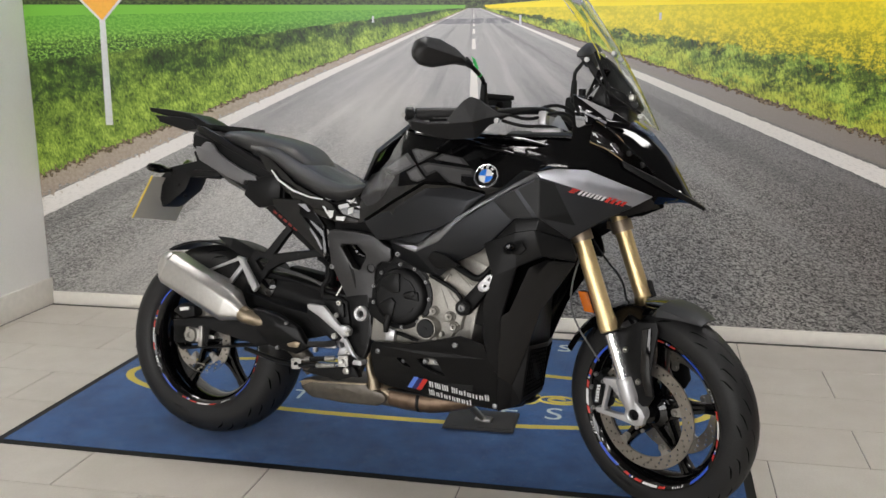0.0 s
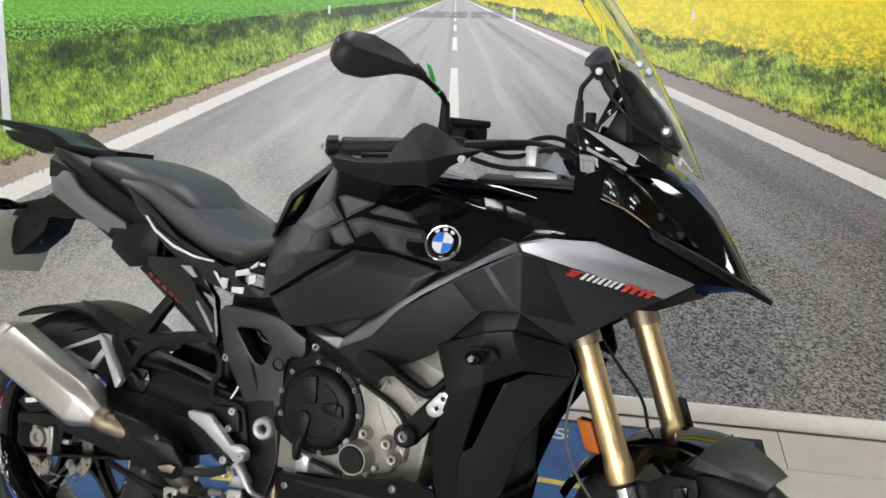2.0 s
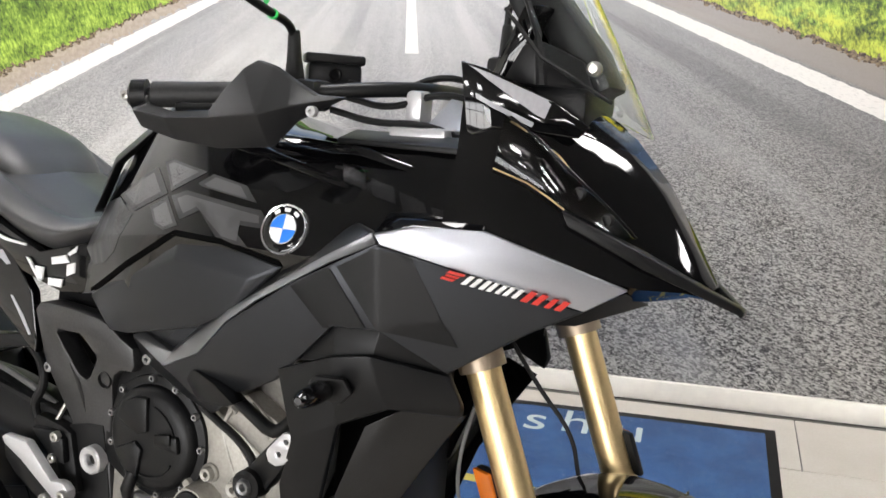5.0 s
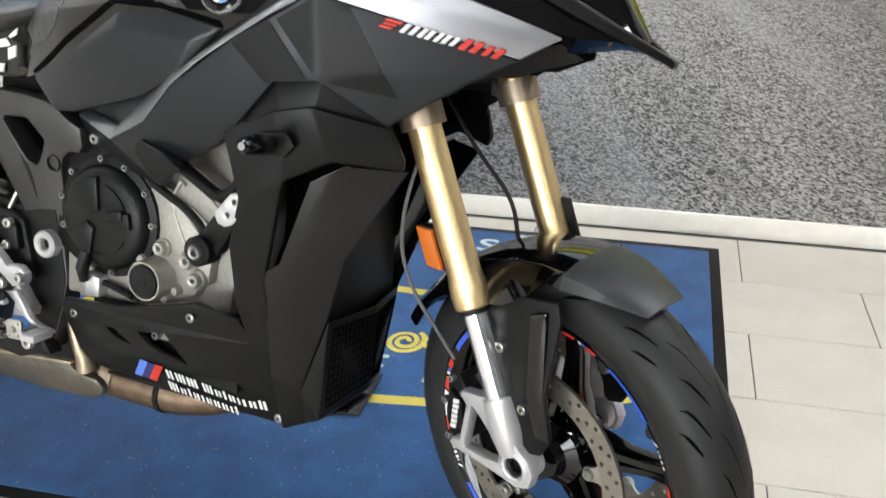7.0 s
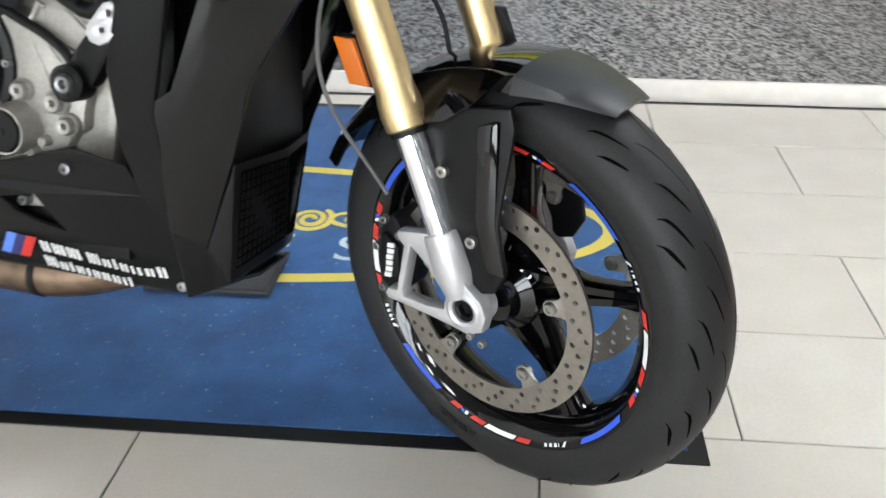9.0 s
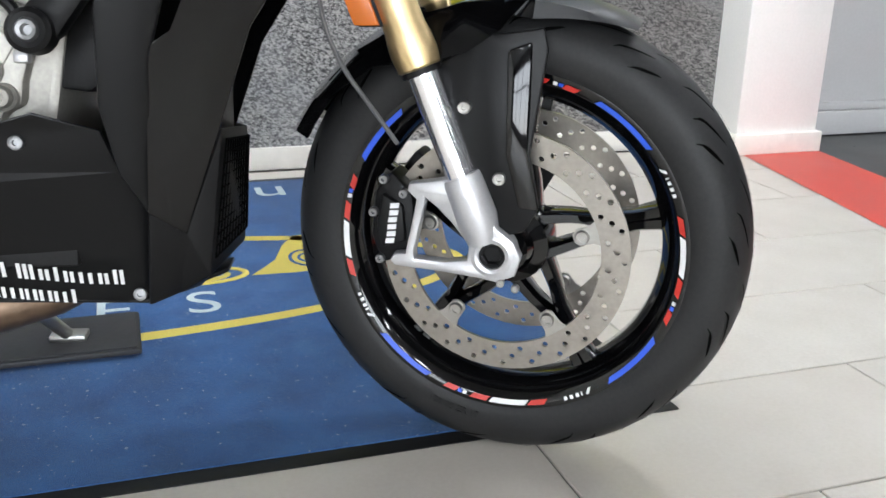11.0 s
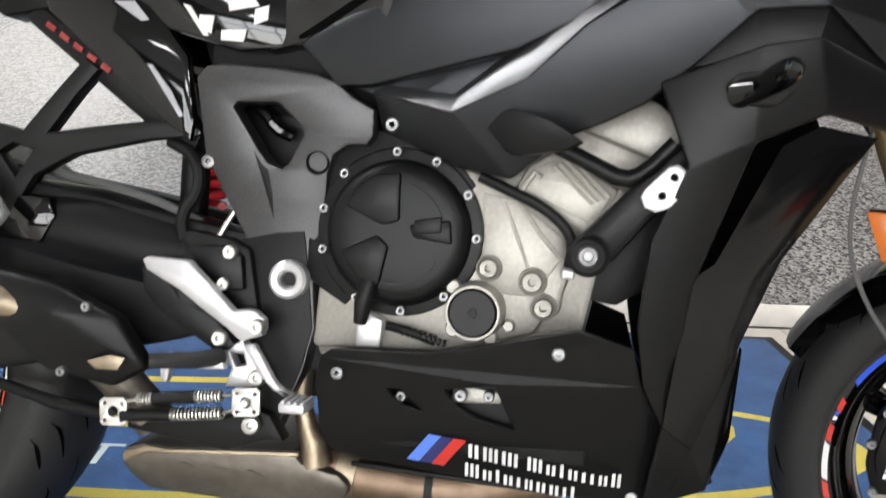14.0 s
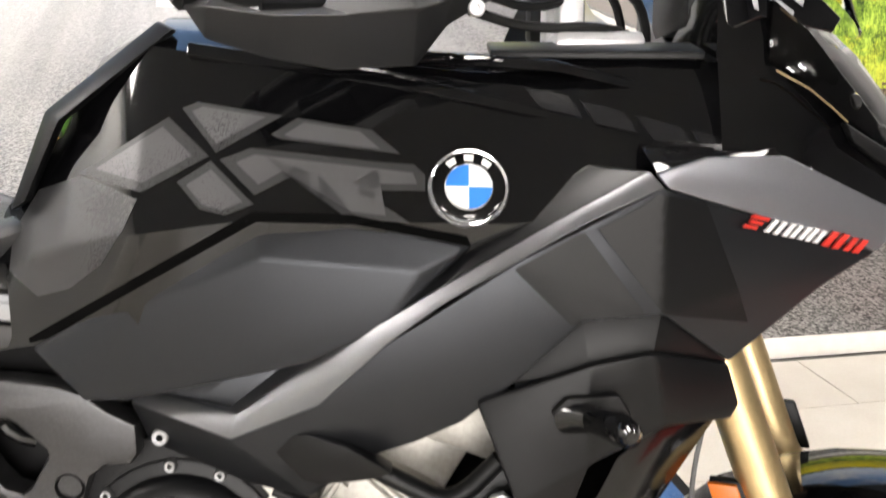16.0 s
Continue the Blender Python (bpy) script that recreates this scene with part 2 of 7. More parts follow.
def mural_material():
    """A printed photograph of a country road between a green verge and a rape field, in one-point perspective."""
    m = bpy.data.materials.new("printed road mural")
    m.use_nodes = True
    nt = m.node_tree
    b = nt.nodes["Principled BSDF"]
    sep = nt.nodes.new("ShaderNodeSeparateXYZ")
    nt.links.new(nt.nodes.new("ShaderNodeNewGeometry").outputs["Position"], sep.inputs[0])
    x, z = Ex(nt, sep.outputs[0]) + 0.795, Ex(nt, sep.outputs[2])
    d0 = (z * -1) + 1.492
    d = d0.op("MAXIMUM", 0.012)
    g, r = x / d, d.op("POWER", -1.0)
    logd = d.op("LOGARITHM", 2.71828)
    comb = nt.nodes.new("ShaderNodeCombineXYZ")
    nt.links.new(g.s, comb.inputs[0])
    nt.links.new((logd * 1.6).s, comb.inputs[1])
    persp = comb.outputs[0]
    flat = nt.nodes.new("ShaderNodeCombineXYZ")
    nt.links.new(x.s, flat.inputs[0])
    nt.links.new(z.s, flat.inputs[1])
    flat = flat.outputs[0]
    tall = nt.nodes.new("ShaderNodeCombineXYZ")
    nt.links.new((x * 1.0).s, tall.inputs[0])
    nt.links.new((z * 0.62).s, tall.inputs[1])
    tall = tall.outputs[0]
    wob = noise_of(nt, flat, 9, 4, 0.65) - 0.5
    wob2 = noise_of(nt, flat, 45, 3, 0.6) - 0.5
    # asphalt: chippings that lose contrast with distance, paler towards the far end
    chip = nt.nodes.new("ShaderNodeCombineXYZ")
    nt.links.new(g.s, chip.inputs[0])
    nt.links.new((r * -2.0).s, chip.inputs[1])
    grain, grain2 = cells_of(nt, chip.outputs[0], 170), cells_of(nt, chip.outputs[0], 330)
    tarry = noise_of(nt, chip.outputs[0], 46, 3, 0.6)
    streak = nt.nodes.new("ShaderNodeCombineXYZ")
    nt.links.new((g * 1.6).s, streak.inputs[0])
    nt.links.new((logd * 0.35).s, streak.inputs[1])
    lanes = noise_of(nt, streak.outputs[0], 1.6, 3, 0.55)
    patchy = noise_of(nt, flat, 2.6, 4, 0.55)
    speck = (grain * 0.42 + grain2 * 0.30 + tarry * 0.42 + patchy * 0.22).step(0.40, 0.98)
    far = d.step(1.0, 0.30)
    lo = mix(nt, far, (0.012, 0.012, 0.014), (0.20, 0.205, 0.215))
    hi = mix(nt, far, (0.66, 0.645, 0.62), (0.55, 0.545, 0.555))
    asp = mix(nt, speck, lo, hi)
    asp = mix(nt, lanes.step(0.50, 0.66) * 0.40, asp, (0.58, 0.58, 0.58))
    asp = mix(nt, lanes.step(0.48, 0.34) * 0.35, asp, (0.10, 0.102, 0.108))
    asp = mix(nt, (g.op("ABSOLUTE") * -1 + 1.3).step(0.0, 1.0) * 0.14 * d.step(1.3, 0.3), asp, (0.50, 0.50, 0.50))
    asp = mix(nt, (x - d * 0.55 + (patchy - 0.5) * 0.6).step(0.0, 1.4) * 0.60, asp, (0.034, 0.033, 0.033))
    asp = mix(nt, g.step(2.52, 2.60) * 0.75, asp, (0.30, 0.265, 0.24))
    asp = mix(nt, (x * -1 - d * 0.5).step(-0.3, 0.6) * 0.12, asp, (0.62, 0.61, 0.58))
    # pale band in the left lane: sheen of the glossy print mixed into its colour
    asp = mix(nt, (((g + 0.95).op("ABSOLUTE") * -1) + 0.85).step(0.0, 0.55) * (patchy * 0.5 + lanes * 0.5).step(0.30, 0.62) * 0.55 * d.step(0.22, 0.5), asp, (0.70, 0.69, 0.66))
    asp = mix(nt, (x * -1).step(1.05, 1.9) * d.step(0.45, 0.95) * (patchy * 0.3 + 0.12), asp, (0.055, 0.055, 0.058))
    asp = mix(nt, g.op("ABSOLUTE").step(0.9, 0.2) * d.step(0.75, 1.2) * 0.45, asp, (0.06, 0.06, 0.063))
    # white lines
    gw = g + wob2 * 0.05
    left = gw.gt(-2.46) * gw.lt(-2.23)
    right = gw.gt(2.29) * gw.lt(2.52)
    dash = ((r - 2.28) / 3.0).op("FRACT").lt(0.57) * g.op("ABSOLUTE").lt(0.05) * r.gt(2.2)
    wear = noise_of(nt, persp, 60, 3).step(0.25, 0.5) * 0.3 + 0.62
    line = (left + right + dash).op("MINIMUM", 1.0) * wear
    asp = mix(nt, line, asp, (0.84, 0.82, 0.79))
    # distant shadow across the road
    asp = mix(nt, z.gt(1.415) * z.lt(1.437) * (noise_of(nt, flat, 30).step(0.3, 0.5)) * 0.6, asp, (0.10, 0.11, 0.14))
    # verges: tufts of blades in clumps, with shade between them
    thin = nt.nodes.new("ShaderNodeCombineXYZ")
    nt.links.new((x * 1.5 + z * 0.35).s, thin.inputs[0])
    nt.links.new((z * 0.55).s, thin.inputs[1])
    blade = noise_of(nt, thin.outputs[0], 70, 5, 0.8)
    clump = noise_of(nt, flat, 13, 5, 0.7)
    big = noise_of(nt, flat, 5.0, 4, 0.6)
    tuft = blade * 0.6 + clump * 0.4
    grass = mix(nt, tuft.step(0.38, 0.50), (0.014, 0.030, 0.006), (0.17, 0.29, 0.035))
    grass = mix(nt, tuft.step(0.47, 0.62), grass, (0.50, 0.65, 0.11))
    lime = mix(nt, tuft.step(0.40, 0.58), (0.10, 0.14, 0.015), (0.56, 0.62, 0.075))
    leaf = mix(nt, tuft.step(0.40, 0.50), (0.007, 0.014, 0.005), (0.035, 0.085, 0.013))
    leaf = mix(nt, tuft.step(0.52, 0.62), leaf, (0.22, 0.40, 0.05))
    wide = nt.nodes.new("ShaderNodeCombineXYZ")
    nt.links.new((x * 0.75).s, wide.inputs[0])
    nt.links.new(z.s, wide.inputs[1])
    row = noise_of(nt, wide.outputs[0], 80, 5, 0.8)
    gl = (g + wob * 3.6 + wob2 * 1.6) * -1
    crop = mix(nt, row.step(0.40, 0.60), (0.035, 0.13, 0.014), (0.30, 0.58, 0.10))
    crop = mix(nt, gl.step(20.0, 11.0) * row.step(0.60, 0.46) * 0.8, crop, (0.012, 0.040, 0.008))
    field = mix(nt, d.step(0.15, 0.03) * 0.7, crop, (0.11, 0.38, 0.04))
    leftside = mix(nt, gl.step(3.0, 5.0) * (big.step(0.62, 0.40) * 0.6 + 0.15), grass, leaf)
    leftside = mix(nt, gl.step(4.6, 5.4) * (clump * 0.5 + big * 0.5).step(0.58, 0.46), leftside, leaf)
    leftside = mix(nt, gl.step(4.8, 5.6) * 0.55, leftside, leaf)
    leftside = mix(nt, gl.step(4.8, 5.6) * (clump * 0.4 + big * 0.6).step(0.50, 0.40) * 0.8, leftside, (0.008, 0.018, 0.006))
    leftside = mix(nt, gl.step(9.0, 10.0), leftside, field)
    tan = mix(nt, noise_of(nt, flat, 60, 4, 0.6).step(0.3, 0.7), (0.36, 0.29, 0.23), (0.47, 0.39, 0.32))
    soil = mix(nt, noise_of(nt, flat, 110, 4, 0.7).step(0.40, 0.60), (0.035, 0.022, 0.015), (0.26, 0.19, 0.12))
    # rape field to the right: flower heads over green, closing up with distance
    speckle = noise_of(nt, flat, 70, 5, 0.8) * 0.55 + noise_of(nt, flat, 22, 4, 0.7) * 0.45
    near = d.step(0.03, 0.26)
    rape = mix(nt, speckle.step(0.43, 0.58), (0.11, 0.17, 0.018), (0.80, 0.66, 0.045))
    rape = mix(nt, near * -0.7 + 0.7, rape, (0.84, 0.70, 0.03))
    gy = g + wob * 4.2 + wob2 * 3.0
    rightside = mix(nt, gy.step(3.3, 3.8) * (big.step(0.38, 0.55) * 0.7 + 0.3), lime, grass)
    rightside = mix(nt, gy.step(4.0, 4.7) * (clump * 0.5 + big * 0.5).step(0.58, 0.47) * 0.9, rightside, leaf)
    stray = (noise_of(nt, flat, 30, 5, 0.8)).step(0.53, 0.60) * gy.step(4.6, 5.8)
    rightside = mix(nt, gy.step(5.8, 6.4).op("MAXIMUM", stray * 0.9), rightside, rape)
    ge = g + wob * 0.25 + wob2 * 0.45
    pic = mix(nt, ge.lt(-2.49) * 0.9, asp, tan)
    pic = mix(nt, ge.lt(-2.76), pic, soil)
    pic = mix(nt, ge.lt(-2.84), pic, leftside)
    pic = mix(nt, ge.gt(2.98), pic, soil)
    pic = mix(nt, ge.gt(3.10), pic, rightside)
    # wooded skyline above the fields
    up = d0 * -1
    xw = x + wob * 0.2
    lim = (x * -0.018).op("MAXIMUM", x * 0.06 - 0.004)
    skyc = mix(nt, up.step(0.15, 0.9), (0.62, 0.74, 0.88), (0.22, 0.42, 0.78))
    skyc = mix(nt, (noise_of(nt, flat, 2.2, 5, 0.6)).step(0.5, 0.7), skyc, (0.85, 0.87, 0.9))
    wood = mix(nt, noise_of(nt, flat, 60, 5, 0.75).step(0.40, 0.62), (0.010, 0.018, 0.008), (0.085, 0.13, 0.035))
    top = mix(nt, (up + wob * 0.20).lt(0.14), skyc, wood)
    top = mix(nt, (up - lim).lt(0.004) * xw.lt(-0.05), top, (0.16, 0.46, 0.05))
    top = mix(nt, (up - lim).lt(0.004) * xw.gt(0.06), top, (0.92, 0.76, 0.02))
    pic = mix(nt, d0.lt(0.010), pic, top)
    nt.links.new(pic, b.inputs["Base Color"])
    b.inputs["Roughness"].default_value = 0.33
    b.inputs["Specular IOR Level"].default_value = 0.5
    return m


TILE = tile_material()
CARPET = carpet_material()
MURAL = mural_material()
MATYELLOW = material("yellow mat print", (0.58, 0.47, 0.10), 0.95, vary=0.15, grain=300, bump=0.4)
MATWHITE = material("pale blue mat print", (0.52, 0.60, 0.60), 0.95, vary=0.1, grain=300, bump=0.4)

# ---------------------------------------------------------------- mesh helpers


def mesh_ob(name, bm, mat, sharp=35):
    bmesh.ops.recalc_face_normals(bm, faces=bm.faces)
    lim = radians(sharp)
    for f in bm.faces:
        f.smooth = True
    for e in bm.edges:
        if len(e.link_faces) != 2 or e.calc_face_angle(0) > lim:
            e.smooth = False
    me = bpy.data.meshes.new(name)
    bm.to_mesh(me)
    bm.free()
    me.materials.append(mat)
    return new(name, me)


def part(name, bm, mat, parent, label="", sharp=35):
    ob = mesh_ob(name, bm, mat, sharp)
    ob.parent = parent
    if label:
        tagged(ob, label)
    return ob


def empty(name, m, label, category, group="", kind=""):
    ob = new(name)
    ob.matrix_world = m
    ob.empty_display_size = 0.1
    return tagged(ob, label, category, group, kind)


def box(x0, x1, y0, y1, z0, z1, bevel=0.0, seg=2):
    bm = bmesh.new()
    bmesh.ops.create_cube(bm, size=1, matrix=Matrix.LocRotScale(((x0 + x1) / 2, (y0 + y1) / 2, (z0 + z1) / 2), None, (x1 - x0, y1 - y0, z1 - z0)))
    if bevel:
        bmesh.ops.bevel(bm, geom=bm.edges[:], offset=bevel, segments=seg, affect="EDGES", profile=0.5)
    return bm


def bevel_sharp(bm, width, seg=2, lim=25):
    if width:
        bmesh.ops.recalc_face_normals(bm, faces=bm.faces)
        es = [e for e in bm.edges if len(e.link_faces) == 2 and e.calc_face_angle(0) > radians(lim)]
        bmesh.ops.bevel(bm, geom=es, offset=width, segments=seg, affect="EDGES", profile=0.5, clamp_overlap=True)


def skin(verts, faces, thick=0.006, bevel=0.003, inward=(0, 1, 0), lim=18):
    """Facets with thickness: verts in 3D, faces as index tuples, the back pushed along inward."""
    bm = bmesh.new()
    d = Vector(inward) * thick
    a = [bm.verts.new(v) for v in verts]
    c = [bm.verts.new(Vector(v) + d) for v in verts]
    count = {}
    for f in faces:
        bm.faces.new([a[i] for i in f])
        bm.faces.new([c[i] for i in reversed(f)])
        for i, j in zip(f, (*f[1:], f[0])):
            count[frozenset((i, j))] = count.get(frozenset((i, j)), 0) + 1
    for f in faces:
        for i, j in zip(f, (*f[1:], f[0])):
            if count[frozenset((i, j))] == 1:
                bm.faces.new((a[j], a[i], c[i], c[j]))
    bevel_sharp(bm, bevel, 2, lim)
    return bm


def plate(outline, thick=0.006, bevel=0.002, inward=(0, 1, 0)):
    return skin(outline, [tuple(range(len(outline)))], thick, bevel, inward, 30)


def flat(points, v):
    return [(p[0], v, p[1]) for p in points]


def mirror(bm):
    """The same on the other side of the centre plane."""
    out = bm.copy()
    bmesh.ops.scale(out, vec=(1, -1, 1), verts=out.verts)
    bmesh.ops.reverse_faces(out, faces=out.faces)
    return out


def loft(sections, closed=True, caps=True):
    """Rings of equal length joined in order."""
    bm = bmesh.new()
    rings = [[bm.verts.new(p) for p in s] for s in sections]
    n = len(rings[0])
    for a, c in zip(rings, rings[1:]):
        for k in range(n if closed else n - 1):
            q = (k + 1) % n
            bm.faces.new((a[k], a[q], c[q], c[k]))
    if caps and closed:
        bm.faces.new(rings[0])
        bm.faces.new(list(reversed(rings[-1])))
    return bm


def half_loft(rows, **kw):
    """rows: (u, [(v, w) ... from the top centre to the bottom]) for one side; both sides are built."""
    secs = []
    for u, half in rows:
        ring = [(u + (p[2] if len(p) > 2 else 0), -p[0], p[1]) for p in half]
        ring += [(u + (p[2] if len(p) > 2 else 0), p[0], p[1]) for p in reversed(half) if p[0] > 1e-6]
        secs.append(ring)
    return loft(secs, **kw)


def tube(points, radius, seg=10, caps=True, smooth=0):
    """A round bar along points; radius a number or one for each point."""
    pts = [Vector(p) for p in points]
    rad = [radius] * len(pts) if isinstance(radius, (int, float)) else list(radius)
    for _ in range(smooth):
        q, s = [pts[0]], [rad[0]]
        for a, b2, ra, rb in zip(pts, pts[1:], rad, rad[1:]):
            q += [a * 0.75 + b2 * 0.25, a * 0.25 + b2 * 0.75]
            s += [ra * 0.75 + rb * 0.25, ra * 0.25 + rb * 0.75]
        pts, rad = q + [pts[-1]], s + [rad[-1]]
    rings, side = [], None
    for k, p in enumerate(pts):
        t = (pts[min(k + 1, len(pts) - 1)] - pts[max(k - 1, 0)]).normalized()
        if side is None:
            side = t.orthogonal().normalized()
        side = (side - t * side.dot(t)).normalized()
        up = t.cross(side)
        rings.append([p + (side * math.cos(a) + up * math.sin(a)) * rad[k] for a in (2 * math.pi * i / seg for i in range(seg))])
    return loft(rings, True, caps)


def lathe(profile, seg=48, axis="v", centre=(0, 0, 0), closed=False):
    """profile: (radius, along) pairs turned about the axis (v: sideways, w: upright)."""
    bm = bmesh.new()
    rings = []
    for k in range(seg):
        a = 2 * math.pi * k / seg
        c, s = math.cos(a), math.sin(a)
        ring = []
        for rr, h in profile:
            p = (rr * c, h, rr * s) if axis == "v" else (rr * c, rr * s, h)
            ring.append(bm.verts.new(Vector(p) + Vector(centre)))
        rings.append(ring)
    n = len(profile)
    for k in range(seg):
        a, c = rings[k], rings[(k + 1) % seg]
        for i in range(n if closed else n - 1):
            j = (i + 1) % n
            bm.faces.new((a[i], a[j], c[j], c[i]))
    if not closed:
        bmesh.ops.remove_doubles(bm, verts=bm.verts, dist=1e-6)
    return bm


def bolt(r=0.009, h=0.006):
    """A domed socket screw whose head points to -v."""
    return lathe([(0.0, -h * 0.05), (r * 0.34, -h * 0.05), (r * 0.40, -h * 0.98), (r * 0.80, -h), (r * 0.96, -h * 0.85), (r, -h * 0.6), (r, 0.004), (0, 0.004)], 12)


def shift(bm, x=0, y=0, z=0, turn=None):
    if turn is not None:
        bmesh.ops.transform(bm, matrix=turn, verts=bm.verts)
    bmesh.ops.translate(bm, vec=(x, y, z), verts=bm.verts)
    return bm


def join(*bms):
    out = bmesh.new()
    for bm in bms:
        me = bpy.data.meshes.new("piece")
        bm.to_mesh(me)
        bm.free()
        out.from_mesh(me)
        bpy.data.meshes.remove(me)
    return out


def lettering(text, size, depth=0.0006):
    """Built-in font as a bmesh in the x-y plane, centred."""
    cu = bpy.data.curves.new("lettering", "FONT")
    cu.body, cu.size, cu.extrude, cu.align_x, cu.align_y = text, size, depth, "CENTER", "CENTER"
    ob = bpy.data.objects.new("lettering", cu)
    scene.collection.objects.link(ob)
    me = bpy.data.meshes.new_from_object(ob)
    bm = bmesh.new()
    bm.from_mesh(me)
    bpy.data.objects.remove(ob)
    bpy.data.meshes.remove(me)
    return bm


# ---------------------------------------------------------------- the showroom
X0, X1, Y0, Y1, H, XW = -3.08, 5.2, -4.5, 4.10, 2.75, -6.4

floor = tagged(mesh_ob("floor", box(XW - 0.2, X1 + 0.2, Y0 - 0.2, Y1 + 1.8, -0.12, -0.004), GROUT), "beige rectangular porcelain tiles with grey grout", "floor", kind="structure")
wall_back = tagged(mesh_ob("wall_back", box(X0 - 0.2, 1.52, Y1, Y1 + 0.15, 0, H), WALLP), "white wall behind a road mural", "wall", kind="structure")
mural = tagged(mesh_ob("mural", box(X0 + 0.002, 1.50, Y1 - 0.008, Y1 - 0.001, 0.066, H - 0.03), MURAL), "printed wall mural of a country road between fields", "mural", kind="structure")
def printed(name, pts, m, lift):
    bm = bmesh.new()
    bm.faces.new([bm.verts.new((x, Y1 - 0.008 - lift, z)) for x, z in pts])
    ob = mesh_ob(name, bm, m)
    ob.parent = mural
    return ob


SIGNPOLE = material("printed grey pole", (0.62, 0.64, 0.66), 0.5, vary=0.08)
SIGNFACE = material("printed orange sign", (0.85, 0.42, 0.06), 0.5, vary=0.06)
SIGNRIM = material("printed pale sign rim", (0.62, 0.60, 0.66), 0.5, vary=0.06)
printed("sign_pole", [(-2.672, 0.945), (-2.632, 0.945), (-2.628, 1.50), (-2.660, 1.50)], SIGNPOLE, 0.0005)
printed("sign_rim", [(-2.645, 1.440), (-2.495, 1.585), (-2.645, 1.735), (-2.795, 1.585)], SIGNRIM, 0.0008)
printed("sign_face", [(-2.645, 1.456), (-2.512, 1.585), (-2.645, 1.718), (-2.778, 1.585)], SIGNFACE, 0.0011)
for k, (px, pz, ph) in enumerate(((-0.585, 1.405, 0.045), (-1.265, 1.425, 0.030), (0.02, 1.42, 0.03))):
    printed("marker_post", [(px - 0.005, pz), (px + 0.005, pz), (px + 0.005, pz + ph), (px - 0.005, pz + ph)], SIGNPOLE, 0.0006)
baseboard = tagged(mesh_ob("baseboard", box(X0 + 0.02, 1.50, Y1 - 0.022, Y1 - 0.003, 0, 0.068, 0.004), SKIRT), "white painted skirting board with scuffs", "skirting board", kind="structure")
wall_west = tagged(mesh_ob("wall_west", join(box(X0 - 0.2, X0, 0.2, Y1, 0, H), box(XW, X0 - 0.2, 0.2, 0.4, 0, H), box(XW - 0.2, XW, Y0, 0.4, 0, H)), WALLP), "white painted side wall", "wall", kind="structure")
baseboard_west = tagged(mesh_ob("baseboard_west", box(X0, X0 + 0.018, 0.2, Y1 - 0.003, 0, 0.14, 0.006), SKIRT), "deep white skirting board", "skirting board", kind="structure")
pillar = tagged(mesh_ob("pillar", box(1.50, 1.82, Y1 - 0.16, Y1 + 0.3, 0, H, 0.006), WALLP), "white painted square pillar", "pillar", kind="structure")
baseboard_pillar = tagged(mesh_ob("baseboard_pillar", box(1.485, 1.835, Y1 - 0.178, Y1 + 0.3, 0, 0.07, 0.005), SKIRT), "white skirting around the pillar", "skirting board", kind="structure")
wall_recess = tagged(mesh_ob("wall_recess", box(1.82, X1 + 0.2, Y1 + 0.06, Y1 + 0.21, 0, H), GREYWALL), "light grey wall of a recess", "wall", kind="structure")
baseboard_recess = tagged(mesh_ob("baseboard_recess", join(box(1.82, X1, Y1 + 0.032, Y1 + 0.058, 0.004, 0.092, 0.006), box(1.82, X1, Y1 + 0.044, Y1 + 0.058, 0.094, 0.125, 0.005)), GREYWALL), "grey skirting board in two steps", "skirting board", kind="structure")
wall_east = tagged(mesh_ob("wall_east", box(X1, X1 + 0.2, Y0, Y1 + 0.06, 0, H), DARKWALL), "plain dark grey wall", "wall", kind="structure")
ceiling = tagged(mesh_ob("ceiling", box(XW - 0.2, X1 + 0.2, Y0 - 0.2, Y1 + 1.35, H, H + 0.1), CEIL), "white ceiling", "ceiling", kind="structure")


def wall_with_window():
    """The shop-front wall behind the camera, open for a wide window."""
    a, b, s, t = -5.5, 1.0, 0.35, 2.45
    y = (Y0 - 0.2, Y0)
    bm = join(box(XW - 0.2, a, *y, 0, H), box(b, X1 + 0.2, *y, 0, H), box(a, b, *y, 0, s), box(a, b, *y, t, H))
    tagged(mesh_ob("wall_front", bm, DARKWALL), "dark grey wall round a shop window", "wall", kind="structure")
    w = empty("window_1", pose(0, 0, 0), "wide shop window in dark frames", "window", kind="structure")
    for k in range(5):
        x = a + (b - a) * k / 4
        part("window_frame", box(x - 0.035, x + 0.035, Y0 - 0.12, Y0 - 0.04, s, t, 0.004), FRAMEMAT, w)
    for z in (s + 0.03, 1.75, t - 0.03):
        part("window_frame", box(a, b, Y0 - 0.115, Y0 - 0.045, z - 0.03, z + 0.03, 0.004), FRAMEMAT, w)


wall_with_window()

for px in (-2.6, -0.6, 1.4, 3.4):
    for py in (-3.2, -1.3, 2.9):
        p = empty("ceiling_light", pose(px, py, H), "square lit panel light set in the ceiling", "ceiling light", "ceiling panels")
        part("frame", box(-0.31, 0.31, -0.31, 0.31, -0.014, 0, 0.003), WALLP, p)
        part("diffuser", box(-0.285, 0.285, -0.285, 0.285, -0.022, -0.0145, 0.002), PANEL, p)

